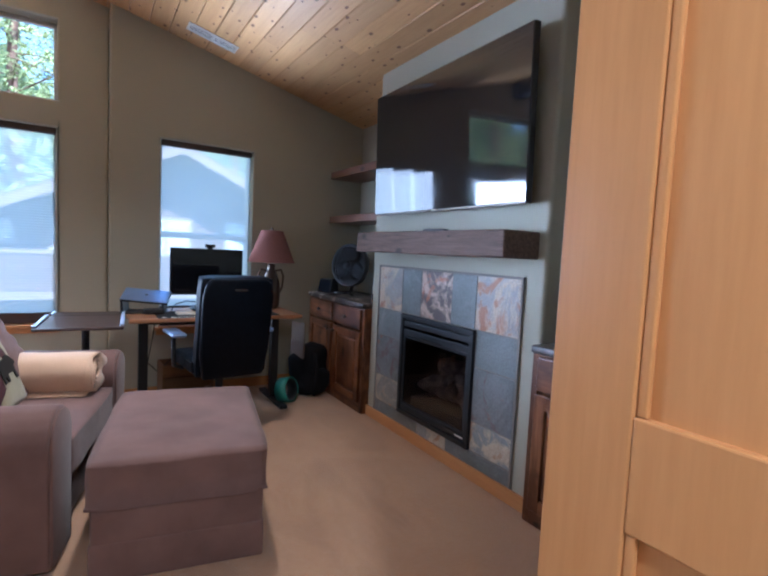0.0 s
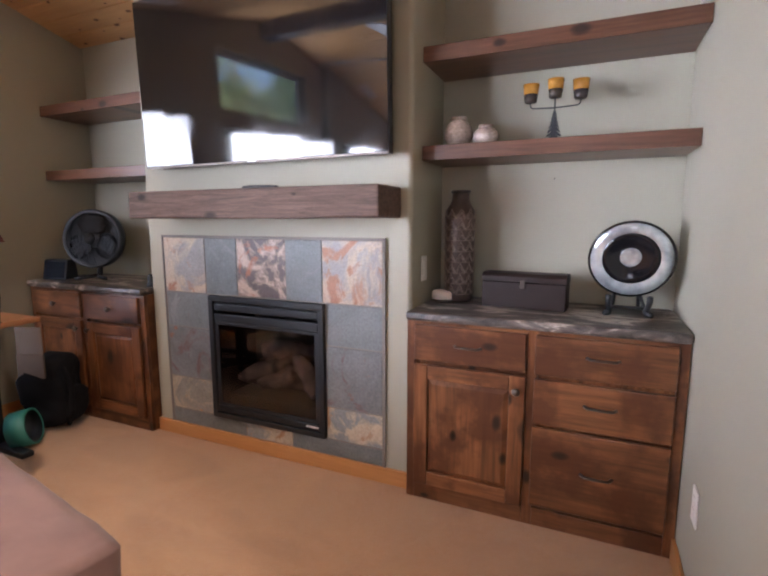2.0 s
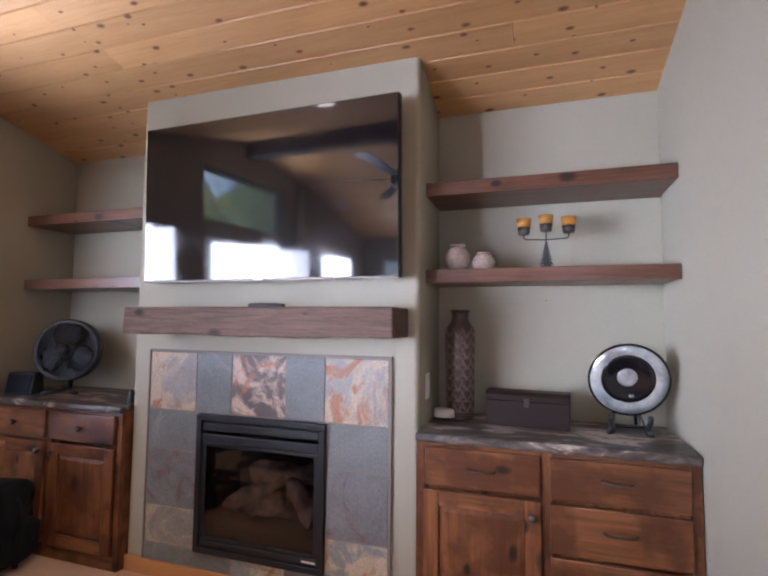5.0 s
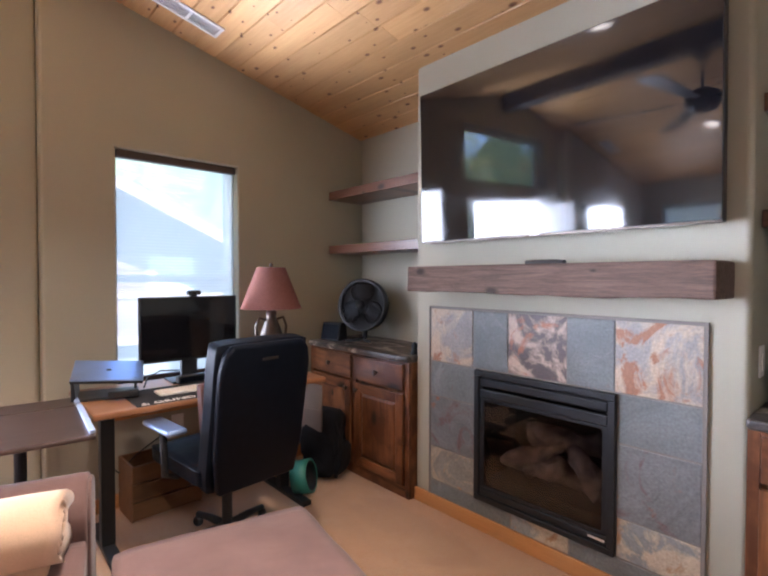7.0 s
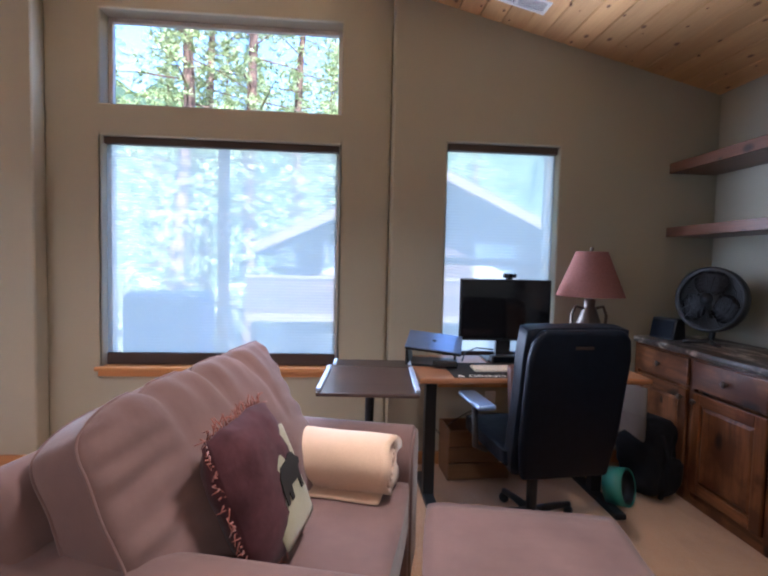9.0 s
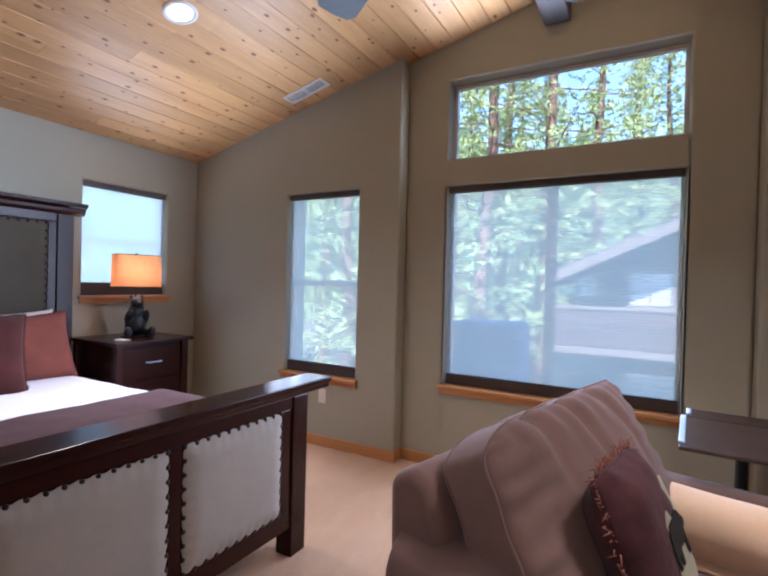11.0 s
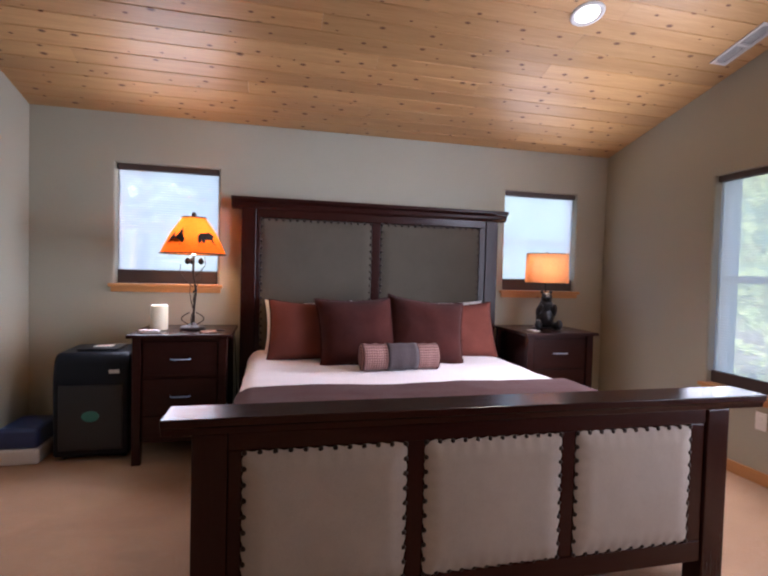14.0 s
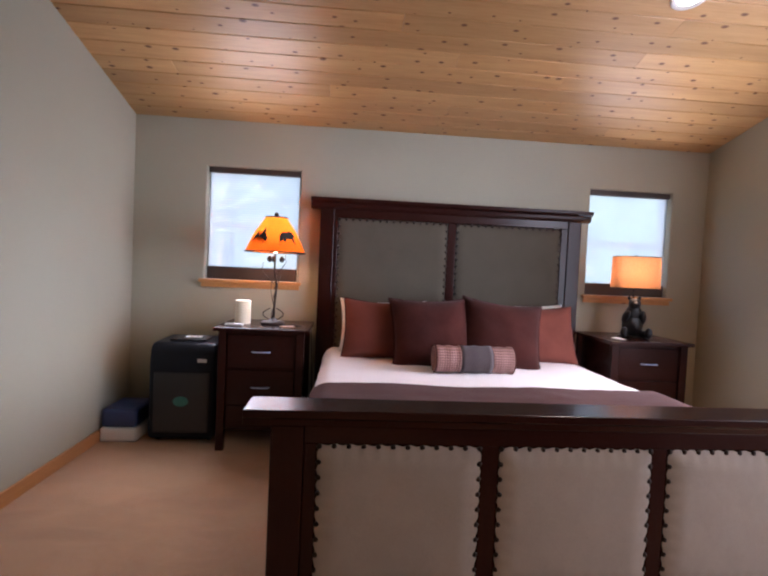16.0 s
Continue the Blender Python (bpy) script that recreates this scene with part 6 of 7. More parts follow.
bmesh.ops.recalc_face_normals(tb, faces=tb.faces)
part("outer_layer", tb, THROW, th, "", True)
for sx in (-1, 1):
    sw = [(sx * 0.246, (0.02 + 0.065 * i / 40) * math.cos(i * 0.42), (0.02 + 0.05 * i / 40) * math.sin(i * 0.42)) for i in range(41)]
    part("rolled_end", tube(sw, 0.01, 6), THROW, th, "", True)
part("loose_hem", cushion(0.46, 0.12, 0.02, 0.6, 8, 0.004, 61, m=pose(0.0, -0.06, -0.092)), THROW, th, "", True)

bp = thing("bear_pillow", pose(-0.325, 3.45, 0.66) @ pose(0, 0, 0, 0, 0, 84) @ pose(0, 0, 0, 68, 0, -6) @ Matrix.Scale(0.94, 4), "plum throw pillow with frayed trim and a black bear panel", "pillow")
PLUM = fabric("plum_chenille", (0.075, 0.028, 0.032), vary=0.35, sheen=0.1, fold=14.0)
part("cover", cushion(0.38, 0.42, 0.19, 0.85, 16, 0.014, 21, pinch=1.0), PLUM, bp, "", True)
part("panel", cushion(0.25, 0.31, 0.05, 0.95, 12, 0.002, 22, m=pose(0.02, -0.03, 0.068)), fabric("sage_cotton", (0.34, 0.31, 0.2), vary=0.06), bp, "sage cotton panel", True)
cut = bmesh.new()
cut.faces.new([cut.verts.new((0.02 + 1.6 * x, -0.03 + 1.9 * y, 0.0945)) for x, y in bear_cut])
bmesh.ops.triangulate(cut, faces=cut.faces[:])
bmesh.ops.solidify(cut, geom=cut.faces[:], thickness=0.003)
part("bear_patch", cut, SILHOUETTE, bp, "black bear patch")
FRAY = fabric("frayed_rust", (0.3, 0.1, 0.07), vary=0.4)
fb = bmesh.new()
rng = random.Random(8)
for i in range(150):
    t = i / 150 * 4
    s, u = int(t), (t % 1) * 2 - 1
    x, y = ((u, -1), (1, u), (-u, 1), (-1, -u))[s]
    p = Vector((x * 0.185, y * 0.205, 0))
    o = Vector((x if abs(x) == 1 else 0, y if abs(y) == 1 else 0, 0))
    tube([p, p + o * 0.014 + Vector((rng.uniform(-.01, .01), rng.uniform(-.01, .01), rng.uniform(-.01, .01))), p + o * 0.026 + Vector((rng.uniform(-.02, .02), rng.uniform(-.02, .02), rng.uniform(-.02, .02)))], 0.0035, 4, fb, 0.0015)
part("fringe", fb, FRAY, bp, "frayed rust fringe", True)

# tray table over the chair's far arm
tt = thing("tray_table", spot((0.04, 4.46), -4) @ pose(0, 0, 0.025), "dark brown swivel tray table with silver edge clips", "side table")
TRAY = wood("tray_laminate", (0.03, 0.016, 0.014), (0.06, 0.034, 0.028), 0.3, axis=0, plane="xy")
part("base", box(-0.2, 0.2, -0.03, 0.03, -0.025, 0.03, 0.008), BLACK_METAL, tt)
part("base_foot", box(-0.22, -0.17, -0.2, 0.2, -0.025, 0.03, 0.008), BLACK_METAL, tt)
part("column", tube([(0, 0, 0.03), (0, 0, 0.69)], 0.022, 14), BLACK_METAL, tt)
part("bracket", box(-0.12, 0.12, -0.14, 0.16, 0.69, 0.702, 0.003), BLACK_METAL, tt)
part("rear_tray", box(-0.2, 0.2, 0.12, 0.3, 0.7025, 0.72, 0.005), TRAY, tt)
tl = part("front_tray", prism([(-0.22, 0.0), (0.22, 0.0), (0.22, 0.018), (-0.22, 0.018)], -0.4, 0.11, 0.005, m=pose(0, 0, 0.703)), TRAY, tt)
for x in (-0.222, 0.2):
    part("clip", box(x, x + 0.022, -0.38, 0.08, 0.7215, 0.735, 0.004), SILVER, tl, "silver edge clip")
    part("rear_clip", box(x + 0.02 * (x < 0), x + 0.02 * (x < 0) + 0.02, 0.14, 0.26, 0.7205, 0.732, 0.004), SILVER, tt, "silver edge clip")

# ---- desk corner ----
dk = thing("desk", pose(0.275, 4.345, 0), "wooden writing desk with black steel legs below the window", "desk")
part("tabletop", box(0.0, 1.19, 0.0, 0.59, 0.712, 0.74, 0.008), DESK_WOOD, dk)
for x in (0.11, 1.07):
    part("leg", box(x - 0.03, x + 0.03, 0.27, 0.33, 0.03, 0.7, 0.004), BLACK_METAL, dk)
    part("foot", box(x - 0.03, x + 0.03, 0.02, 0.56, 0.0, 0.03, 0.006), BLACK_METAL, dk)
part("crossbar", box(0.14, 1.04, 0.285, 0.315, 0.66, 0.7, 0.003), BLACK_METAL, dk)
mt = thing("desk_mat", pose(0.87, 4.5, 0.7405), "black desk mat with pale printed letters", "desk mat")
part("mat", box(-0.42, 0.42, -0.145, 0.2, 0.0, 0.003, 0.001), plain("black_felt", (0.012, 0.012, 0.014), 0.9), mt)
fc = bpy.data.curves.new("lettering", "FONT")
fc.body, fc.size, fc.extrude = "& GRIND", 0.062, 0.0004
fc.materials.append(WHITE_PLASTIC)
ft = new("lettering", fc)
ft.parent, ft.location = mt, (-0.4, -0.135, 0.0035)

mo = thing("monitor", pose(0.845, 4.79, 0.7405), "black flat computer monitor, switched off, on a stand", "monitor")
part("housing", box(-0.27, 0.27, 0.0, 0.035, 0.115, 0.475, 0.006), BLACK_PLASTIC, mo)
part("screen", box(-0.262, 0.262, -0.003, 0.0, 0.13, 0.468), SCREEN, mo)
part("stand", box(-0.045, 0.045, 0.03, 0.06, 0.012, 0.3, 0.004), BLACK_PLASTIC, mo)
part("stand_foot", box(-0.12, 0.12, -0.06, 0.1, 0.0, 0.012, 0.004), BLACK_PLASTIC, mo)
wc = thing("webcam", pose(0.86, 4.795, 1.2155), "small black webcam clipped on the monitor", "webcam")
part("body", box(-0.038, 0.038, -0.015, 0.015, 0.008, 0.034, 0.006), BLACK_PLASTIC, wc)
part("clip", box(-0.018, 0.018, -0.01, 0.02, 0.0, 0.01, 0.002), BLACK_PLASTIC, wc)
part("lens", lathe([(0.0, 0.0), (0.009, 0.0), (0.009, 0.003), (0.0, 0.004)], 14, m=pose(0, -0.015, 0.021, 90, 0, 0)), SCREEN, wc)
sb = thing("soundbar", pose(0.87, 4.72, 0.7405), "low black bar under the monitor", "speaker")
part("body", box(-0.13, 0.13, -0.03, 0.03, 0.003, 0.045, 0.01, 3), BLACK_PLASTIC, sb)
part("grille", box(-0.12, 0.12, -0.0315, -0.03, 0.01, 0.038), LEATHER, sb)
kb = thing("keyboard", pose(0.735, 4.53, 0.7442), "slim white keyboard on the desk mat", "keyboard")
part("body", box(-0.15, 0.15, -0.055, 0.055, 0.0, 0.01, 0.003), WHITE_PLASTIC, kb)
kme = mesh_of("key", box(-0.0085, 0.0085, -0.0085, 0.0085, 0.0, 0.004, 0.0015, 1), plain("ivory_key", (0.66, 0.6, 0.52), 0.5, vary=0.03))
for i in range(14):
    for j in range(5):
        k = new("key", kme)
        k.parent, k.location = kb, (-0.137 + i * 0.021, -0.043 + j * 0.0212, 0.0095)
ls = thing("laptop", pose(0.41, 4.70, 0.7405, 0, 0, -14), "closed blue-silver laptop on a raised black stand", "laptop")
# the blue cast of the window light is put into this base colour
LID = plain("blue_lit_aluminium", (0.3, 0.42, 0.68), 0.35, 0.75)
tilt = pose(0.0, 0, 0.118, 17, 5, 0)
part("stand", prism([(-0.15, 0.0), (0.13, 0.0), (0.13, 0.012), (-0.13, 0.012), (-0.138, 0.1), (-0.15, 0.1)], -0.1, 0.1, 0.003), BLACK_PLASTIC, ls)
part("stand_leg", box(0.11, 0.122, -0.09, 0.09, 0.0125, 0.09, 0.003), BLACK_PLASTIC, ls)
part("body", box(-0.152, 0.152, -0.106, 0.106, -0.013, -0.0005, 0.003, m=tilt), BLACK_PLASTIC, ls)
part("lid", box(-0.152, 0.152, -0.106, 0.106, 0.0, 0.008, 0.0035, m=tilt), LID, ls, "blue-silver aluminium lid")
part("emblem", lathe([(0.0, 0.0), (0.012, 0.0), (0.012, 0.0006), (0.0, 0.0006)], 16, m=tilt @ pose(0, 0, 0.0082)), BLACK_PLASTIC, ls)
part("dock", box(0.0, 0.13, -0.15, -0.105, 0.0125, 0.045, 0.006), BLACK_PLASTIC, ls)

dl = thing("desk_lamp", pose(1.355, 4.8, 0.7405), "dark jug-shaped table lamp with a mottled red-brown shade", "table lamp")
MICA = lampshade_material("copper_parchment", (0.2, 0.092, 0.075), 0.2)
part("jug", lathe([(0.06, 0.0), (0.075, 0.02), (0.08, 0.09), (0.07, 0.16), (0.045, 0.21), (0.03, 0.235), (0.034, 0.26), (0.02, 0.265)], 28, m=Matrix.Diagonal((1, 1, 1.4, 1))), PEWTER, dl, "", True)
for s in (-1, 1):
    part("handle", tube([(s * 0.03, 0, 0.31), (s * 0.085, 0, 0.325), (s * 0.108, 0, 0.27), (s * 0.1, 0, 0.18), (s * 0.078, 0, 0.13)], 0.009, 8), PEWTER, dl, "", True)
part("stem", tube([(0, 0, 0.26), (0, 0, 0.66)], 0.005, 8), PEWTER, dl)
part("shade", lathe([(0.195, 0.385), (0.19, 0.39), (0.09, 0.645), (0.087, 0.648)], 40, closed=False), MICA, dl, "mottled red-brown shade", True)
part("finial", lathe([(0.005, 0.645), (0.01, 0.658), (0.012, 0.667), (0.001, 0.678)], 12), PEWTER, dl, "", True)

ch = thing("office_chair", spot((0.84, 4.245), 6), "black leather high-back office chair on casters", "office chair")
# local -y is the back of the chair
back_m = pose(0, -0.15, 0.42, 9, 0, 0)
part("backrest", cushion(0.47, 0.66, 0.1, 0.3, 14, 0.004, 31, m=back_m @ pose(0, 0, 0.31, 90, 0, 0)), LEATHER, ch, "", True)
part("back_shell", prism([(-0.2, -0.02), (0.2, -0.02), (0.225, 0.15), (0.23, 0.52), (0.215, 0.6), (0.18, 0.64), (-0.18, 0.64), (-0.215, 0.6), (-0.23, 0.52), (-0.225, 0.15)], -0.085, -0.04, 0.018, m=back_m, seg=3), LEATHER, ch, "", True)
part("label_tag", box(-0.04, 0.04, -0.0875, -0.085, 0.565, 0.577, m=back_m), PEWTER, ch)
part("seat", cushion(0.5, 0.5, 0.1, 0.35, 12, 0.004, 32, m=pose(0, 0.09, 0.46)), LEATHER, ch, "", True)
for s in (-1, 1):
    part("arm_post", tube([(s * 0.24, 0.05, 0.42), (s * 0.3, 0.05, 0.44), (s * 0.305, 0.06, 0.64)], 0.016, 8), BLACK_PLASTIC, ch, "", True)
    # the pads look blue-lit, so they take the lid's blue-tinted colour
    part("armrest", box(s * 0.3 - 0.045, s * 0.3 + 0.045, -0.08, 0.19, 0.645, 0.672, 0.012, 3), LID, ch, "arm pad with blue window light in its colour", True)
part("column", tube([(0, 0.05, 0.08), (0, 0.05, 0.42)], 0.026, 12), BLACK_METAL, ch)
part("mechanism", box(-0.1, 0.1, -0.06, 0.16, 0.385, 0.42, 0.01), BLACK_METAL, ch)
for k in range(5):
    a = radians(72 * k + 20)
    u = Vector((math.cos(a), math.sin(a), 0))
    part("base_arm", tube([Vector((0, 0.05, 0.1)), Vector((0, 0.05, 0.085)) + u * 0.16, Vector((0, 0.05, 0.065)) + u * 0.28], 0.022, 8, r1=0.015), BLACK_PLASTIC, ch, "", True)
    part("caster", lathe([(0.018, -0.018), (0.027, -0.008), (0.027, 0.008), (0.018, 0.018)], 14, m=Matrix.Translation(Vector((0, 0.05, 0.027)) + u * 0.28) @ pose(0, 0, 0, 90, 0, 72 * k + 40)), BLACK_PLASTIC, ch)
sc = thing("lumbar_cushion", spot((0.81, 4.21), 14) @ pose(0, 0, 0.69), "brown leather cushion on the office chair", "cushion")
part("cover", cushion(0.3, 0.3, 0.09, 0.6, 10, 0.006, 41, m=pose(0, 0, 0, 84, 0, 0)), plain("brown_leather", (0.085, 0.028, 0.018), 0.5, vary=0.25, scale=12.0), sc, "", True)
part("zip", tube([(-0.15, 0.0, -0.166), (0.15, 0.0, -0.166)], 0.003, 6), PEWTER, sc)
wb = thing("wooden_crate", pose(0.72, 4.94, 0.0, 0, 0, 3), "light wooden crate on the floor under the desk", "crate")
for z in (0.02, 0.12, 0.22):
    part("slat", box(-0.19, 0.19, -0.12, -0.105, z, z + 0.088, 0.003), CARDBOARD, wb)
    part("slat", box(-0.19, 0.19, 0.105, 0.12, z, z + 0.088, 0.003), CARDBOARD, wb)
for x in (-0.19, 0.178):
    part("end_panel", box(x, x + 0.012, -0.104, 0.104, 0.0, 0.31, 0.003), CARDBOARD, wb)
part("bottom", box(-0.177, 0.177, -0.104, 0.104, 0.008, 0.02), CARDBOARD, wb)
bg = thing("backpack", pose(1.68, 4.66, 0.0, 0, 0, 30), "black cloth bag slumped beside the cabinet", "bag")
CLOTH = fabric("black_cloth", (0.01, 0.01, 0.012), vary=0.3, sheen=0.02)
part("body", cushion(0.3, 0.22, 0.42, 0.35, 12, 0.03, 51, m=pose(0, 0, 0.215)), CLOTH, bg, "", True)
part("pocket", cushion(0.2, 0.07, 0.2, 0.5, 8, 0.012, 52, m=pose(-0.02, -0.12, 0.14)), CLOTH, bg, "", True)
part("strap", tube([(-0.08, -0.1, 0.38), (-0.12, -0.16, 0.28), (-0.11, -0.15, 0.12), (-0.08, -0.11, 0.03)], 0.014, 8), CLOTH, bg, "", True)
pp = thing("paper_bag", pose(1.545, 4.62, 0.28, 0, 0, 20), "folded pale paper hanging at the desk end", "paper")
part("sheet", box(-0.003, 0.003, -0.08, 0.08, 0.05, 0.36, 0.001), plain("pale_paper", (0.15, 0.11, 0.08), 0.8), pp)
part("fold", box(-0.01, -0.004, -0.08, 0.08, 0.06, 0.2, 0.001), plain("pale_paper_fold", (0.14, 0.1, 0.075), 0.8), pp)
tr = thing("yoga_wheel", pose(1.42, 4.52, 0.105, 0, 0, 38), "teal hollow ring leaning on the black bag", "exercise ring")
part("ring", lathe([(0.088, -0.05), (0.1, -0.05), (0.1, 0.05), (0.088, 0.05), (0.088, -0.05)], 36, m=pose(0, 0, 0, 78, 0, 0), closed=False), TEAL, tr, "", True)
part("liner", lathe([(0.0865, -0.048), (0.0872, -0.048), (0.0872, 0.048), (0.0865, 0.048)], 36, m=pose(0, 0, 0, 78, 0, 0), closed=False), BLACK_PLASTIC, tr, "", True)
for (pts, lab) in (([(0.5, 4.93, 0.7), (0.48, 4.98, 0.5), (0.45, 5.0, 0.3), (0.52, 5.02, 0.22), (0.62, 5.04, 0.3), (0.85, 5.06, 0.42)], "black power cable hanging behind the desk"), ([(0.58, 4.74, 0.745), (0.62, 4.82, 0.78), (0.7, 4.86, 0.8), (0.8, 4.86, 0.79)], "black cable curling from laptop to monitor"), ([(-3.72, 1.62, 0.868), (-3.75, 1.74, 0.85), (-3.85, 1.748, 0.55), (-4.0, 1.745, 0.3), (-4.1, 1.74, 0.35)], "dark lamp cord hanging beside the nightstand")):
    smooth = []
    for p, q in zip(pts, pts[1:]):
        smooth += [Vector(p).lerp(Vector(q), i / 4) for i in range(4)]
    smooth.append(Vector(pts[-1]))
    tagged(part("power_cable", tube(smooth, 0.004, 6), BLACK_PLASTIC, None, "", True), lab, "cable")

# ---- entrance door, standing open into the passage ----
dr = tagged(new("door_1"), "open knotty fir panel door in the passage", "door", kind="structure")
dx0, dx1, dy0, dy1 = 0.576, 0.611, 0.475, 1.337
for y0, y1 in ((dy1 - 0.112, dy1), (dy0, dy0 + 0.112)):
    part("stile", box(dx0, dx1, y0, y1, 0.01, 2.03, 0.003), DOOR_WOOD, dr)
for z0, z1 in ((0.01, 0.22), (0.945, 1.08), (1.91, 2.03)):
    part("rail", box(dx0, dx1, dy0 + 0.112, dy1 - 0.112, z0, z1, 0.003), DOOR_WOOD, dr)
for z0, z1 in ((0.22, 0.945), (1.08, 1.91)):
    part("panel", box(dx0 + 0.012, dx1 - 0.012, dy0 + 0.105, dy1 - 0.105, z0 - 0.006, z1 + 0.006), DOOR_WOOD, dr)
    for y0, y1, a, c in ((dy1 - 0.126, dy1 - 0.1125, z0, z1), (dy0 + 0.1125, dy0 + 0.126, z0, z1)):
        part("moulding", box(dx0 + 0.003, dx0 + 0.0118, y0, y1, a, c, 0.003), DOOR_WOOD, dr)
for z in (0.25, 1.8):
    part("hinge", tube([(dx0 + 0.012, dy1 + 0.006, z - 0.045), (dx0 + 0.012, dy1 + 0.006, z + 0.045)], 0.006, 8), PEWTER, dr)
structure("trim_door_jamb", box(0.6125, 0.6265, SOUTH_SIT - 0.122, SOUTH_SIT + 0.004, 0.0, 2.058, 0.002), DOOR_WOOD, "fir door jamb at the doorway", "door jamb")
part("door_knob", lathe([(0.012, 0.0), (0.012, 0.03), (0.027, 0.045), (0.025, 0.06), (0.005, 0.068)], 18, m=pose(dx0, dy0 + 0.06, 0.96, 0, -90, 0)), PEWTER, dr, "dark door knob", True)


# ---- ceiling fittings ----
def on_ceiling(x, y, drop=0.0):
    """A pose at the boards, with local z square to the slope and pointing down into the room."""
    a = math.degrees(math.atan(PITCH))
    return pose(x, y, ceil_z(x) - drop) @ pose(0, 0, 0, 0, (180 - a) if x < RIDGE else (180 + a), 0)


CAN_GLOW = glow("can_diffuser", (1.0, 0.86, 0.68), 1.4)
for x, y, watts in ((-2.65, 3.727, 1.9), (0.575, 3.45, 3.5)):
    c = thing("recessed_light", on_ceiling(x, y), "lit round recessed ceiling light with a white trim ring", "ceiling light", "recessed lights")
    part("trim_ring", lathe([(0.068, 0.0005), (0.095, 0.0005), (0.095, 0.004), (0.085, 0.008), (0.07, 0.006), (0.066, 0.002)], 36), WHITE_METAL, c, "", True)
    part("diffuser", lathe([(0.0, 0.001), (0.067, 0.001), (0.067, 0.003), (0.0, 0.004)], 32), CAN_GLOW, c, "glowing diffuser")
    lamp("recessed_light_beam", "AREA", on_ceiling(x, y, 0.02) @ pose(0, 0, 0, 180, 0, 0), watts, (1.0, 0.84, 0.64), disk=0.12, spread=radians(104))

for x, y in ((-2.68, 4.88), (0.85, 4.80)):
    v = thing("ceiling_vent", on_ceiling(x, y), "white metal ceiling register with louvres", "air vent", "ceiling vents")
    fb = box(-0.185, 0.185, -0.065, -0.045, 0.0, 0.008, 0.002)
    box(-0.185, 0.185, 0.045, 0.065, 0.0, 0.008, 0.002, bm=fb)
    box(-0.185, -0.165, -0.045, 0.045, 0.0, 0.008, 0.002, bm=fb)
    box(0.165, 0.185, -0.045, 0.045, 0.0, 0.008, 0.002, bm=fb)
    box(-0.008, 0.008, -0.045, 0.045, 0.0, 0.008, 0.002, bm=fb)
    part("frame", fb, WHITE_METAL, v)
    # flat black sheet standing in for the dark hollow behind the louvres
    part("duct", box(-0.165, 0.165, -0.045, 0.045, 0.0005, 0.0015), BLACK_PLASTIC, v)
    for i in range(9):
        yy = -0.04 + i * 0.01
        for xa, xb in ((-0.164, -0.0085), (0.0085, 0.164)):
            part("louvre", box(xa, xb, yy - 0.002, yy + 0.002, 0.002, 0.0035), WHITE_METAL, v)

cf = thing("ceiling_fan", pose(RIDGE + 0.06, 3.3, 0), "dark ceiling fan hanging from the ridge beam", "ceiling fan")
part("canopy", lathe([(0.02, 2.94), (0.06, 2.98), (0.07, 3.034)], 24), BLACK_METAL, cf, "", True)
part("downrod", tube([(0, 0, 2.7), (0, 0, 2.98)], 0.012, 10), BLACK_METAL, cf)
part("motor", lathe([(0.03, 2.53), (0.1, 2.55), (0.13, 2.6), (0.12, 2.68), (0.05, 2.72), (0.02, 2.73)], 28), BLACK_METAL, cf, "", True)
BLADE = wood("grey_blade_wood", (0.045, 0.05, 0.058), (0.075, 0.082, 0.092), 0.4, axis=0, plane="xy")
for k in range(5):
    bl = part("blade", prism([(0.2, -0.06), (0.94, -0.1), (0.99, -0.075), (1.0, 0.0), (0.99, 0.075), (0.94, 0.1), (0.2, 0.06)], -0.004, 0.004, 0.002, m=pose(0, 0, 2.62, 0, 0, 147 + 72 * k) @ pose(0, 0, 0, 90 + 10, 0, 0)), BLADE, cf, "grey-brown blade")
    part("blade_iron", prism([(0.1, -0.02), (0.28, -0.035), (0.28, 0.035), (0.1, 0.02)], 0.005, 0.009, 0.001, m=pose(0, 0, 2.62, 0, 0, 147 + 72 * k) @ pose(0, 0, 0, 90 + 10, 0, 0)), BLACK_METAL, bl)

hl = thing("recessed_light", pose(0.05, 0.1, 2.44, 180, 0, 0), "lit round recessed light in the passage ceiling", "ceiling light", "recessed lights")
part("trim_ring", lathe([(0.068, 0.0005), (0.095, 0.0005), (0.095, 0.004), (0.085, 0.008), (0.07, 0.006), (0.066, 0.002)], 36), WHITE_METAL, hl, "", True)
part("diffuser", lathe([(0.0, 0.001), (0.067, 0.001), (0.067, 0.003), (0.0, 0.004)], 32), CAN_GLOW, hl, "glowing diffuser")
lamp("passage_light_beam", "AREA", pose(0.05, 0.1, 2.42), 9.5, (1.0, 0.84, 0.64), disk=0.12)


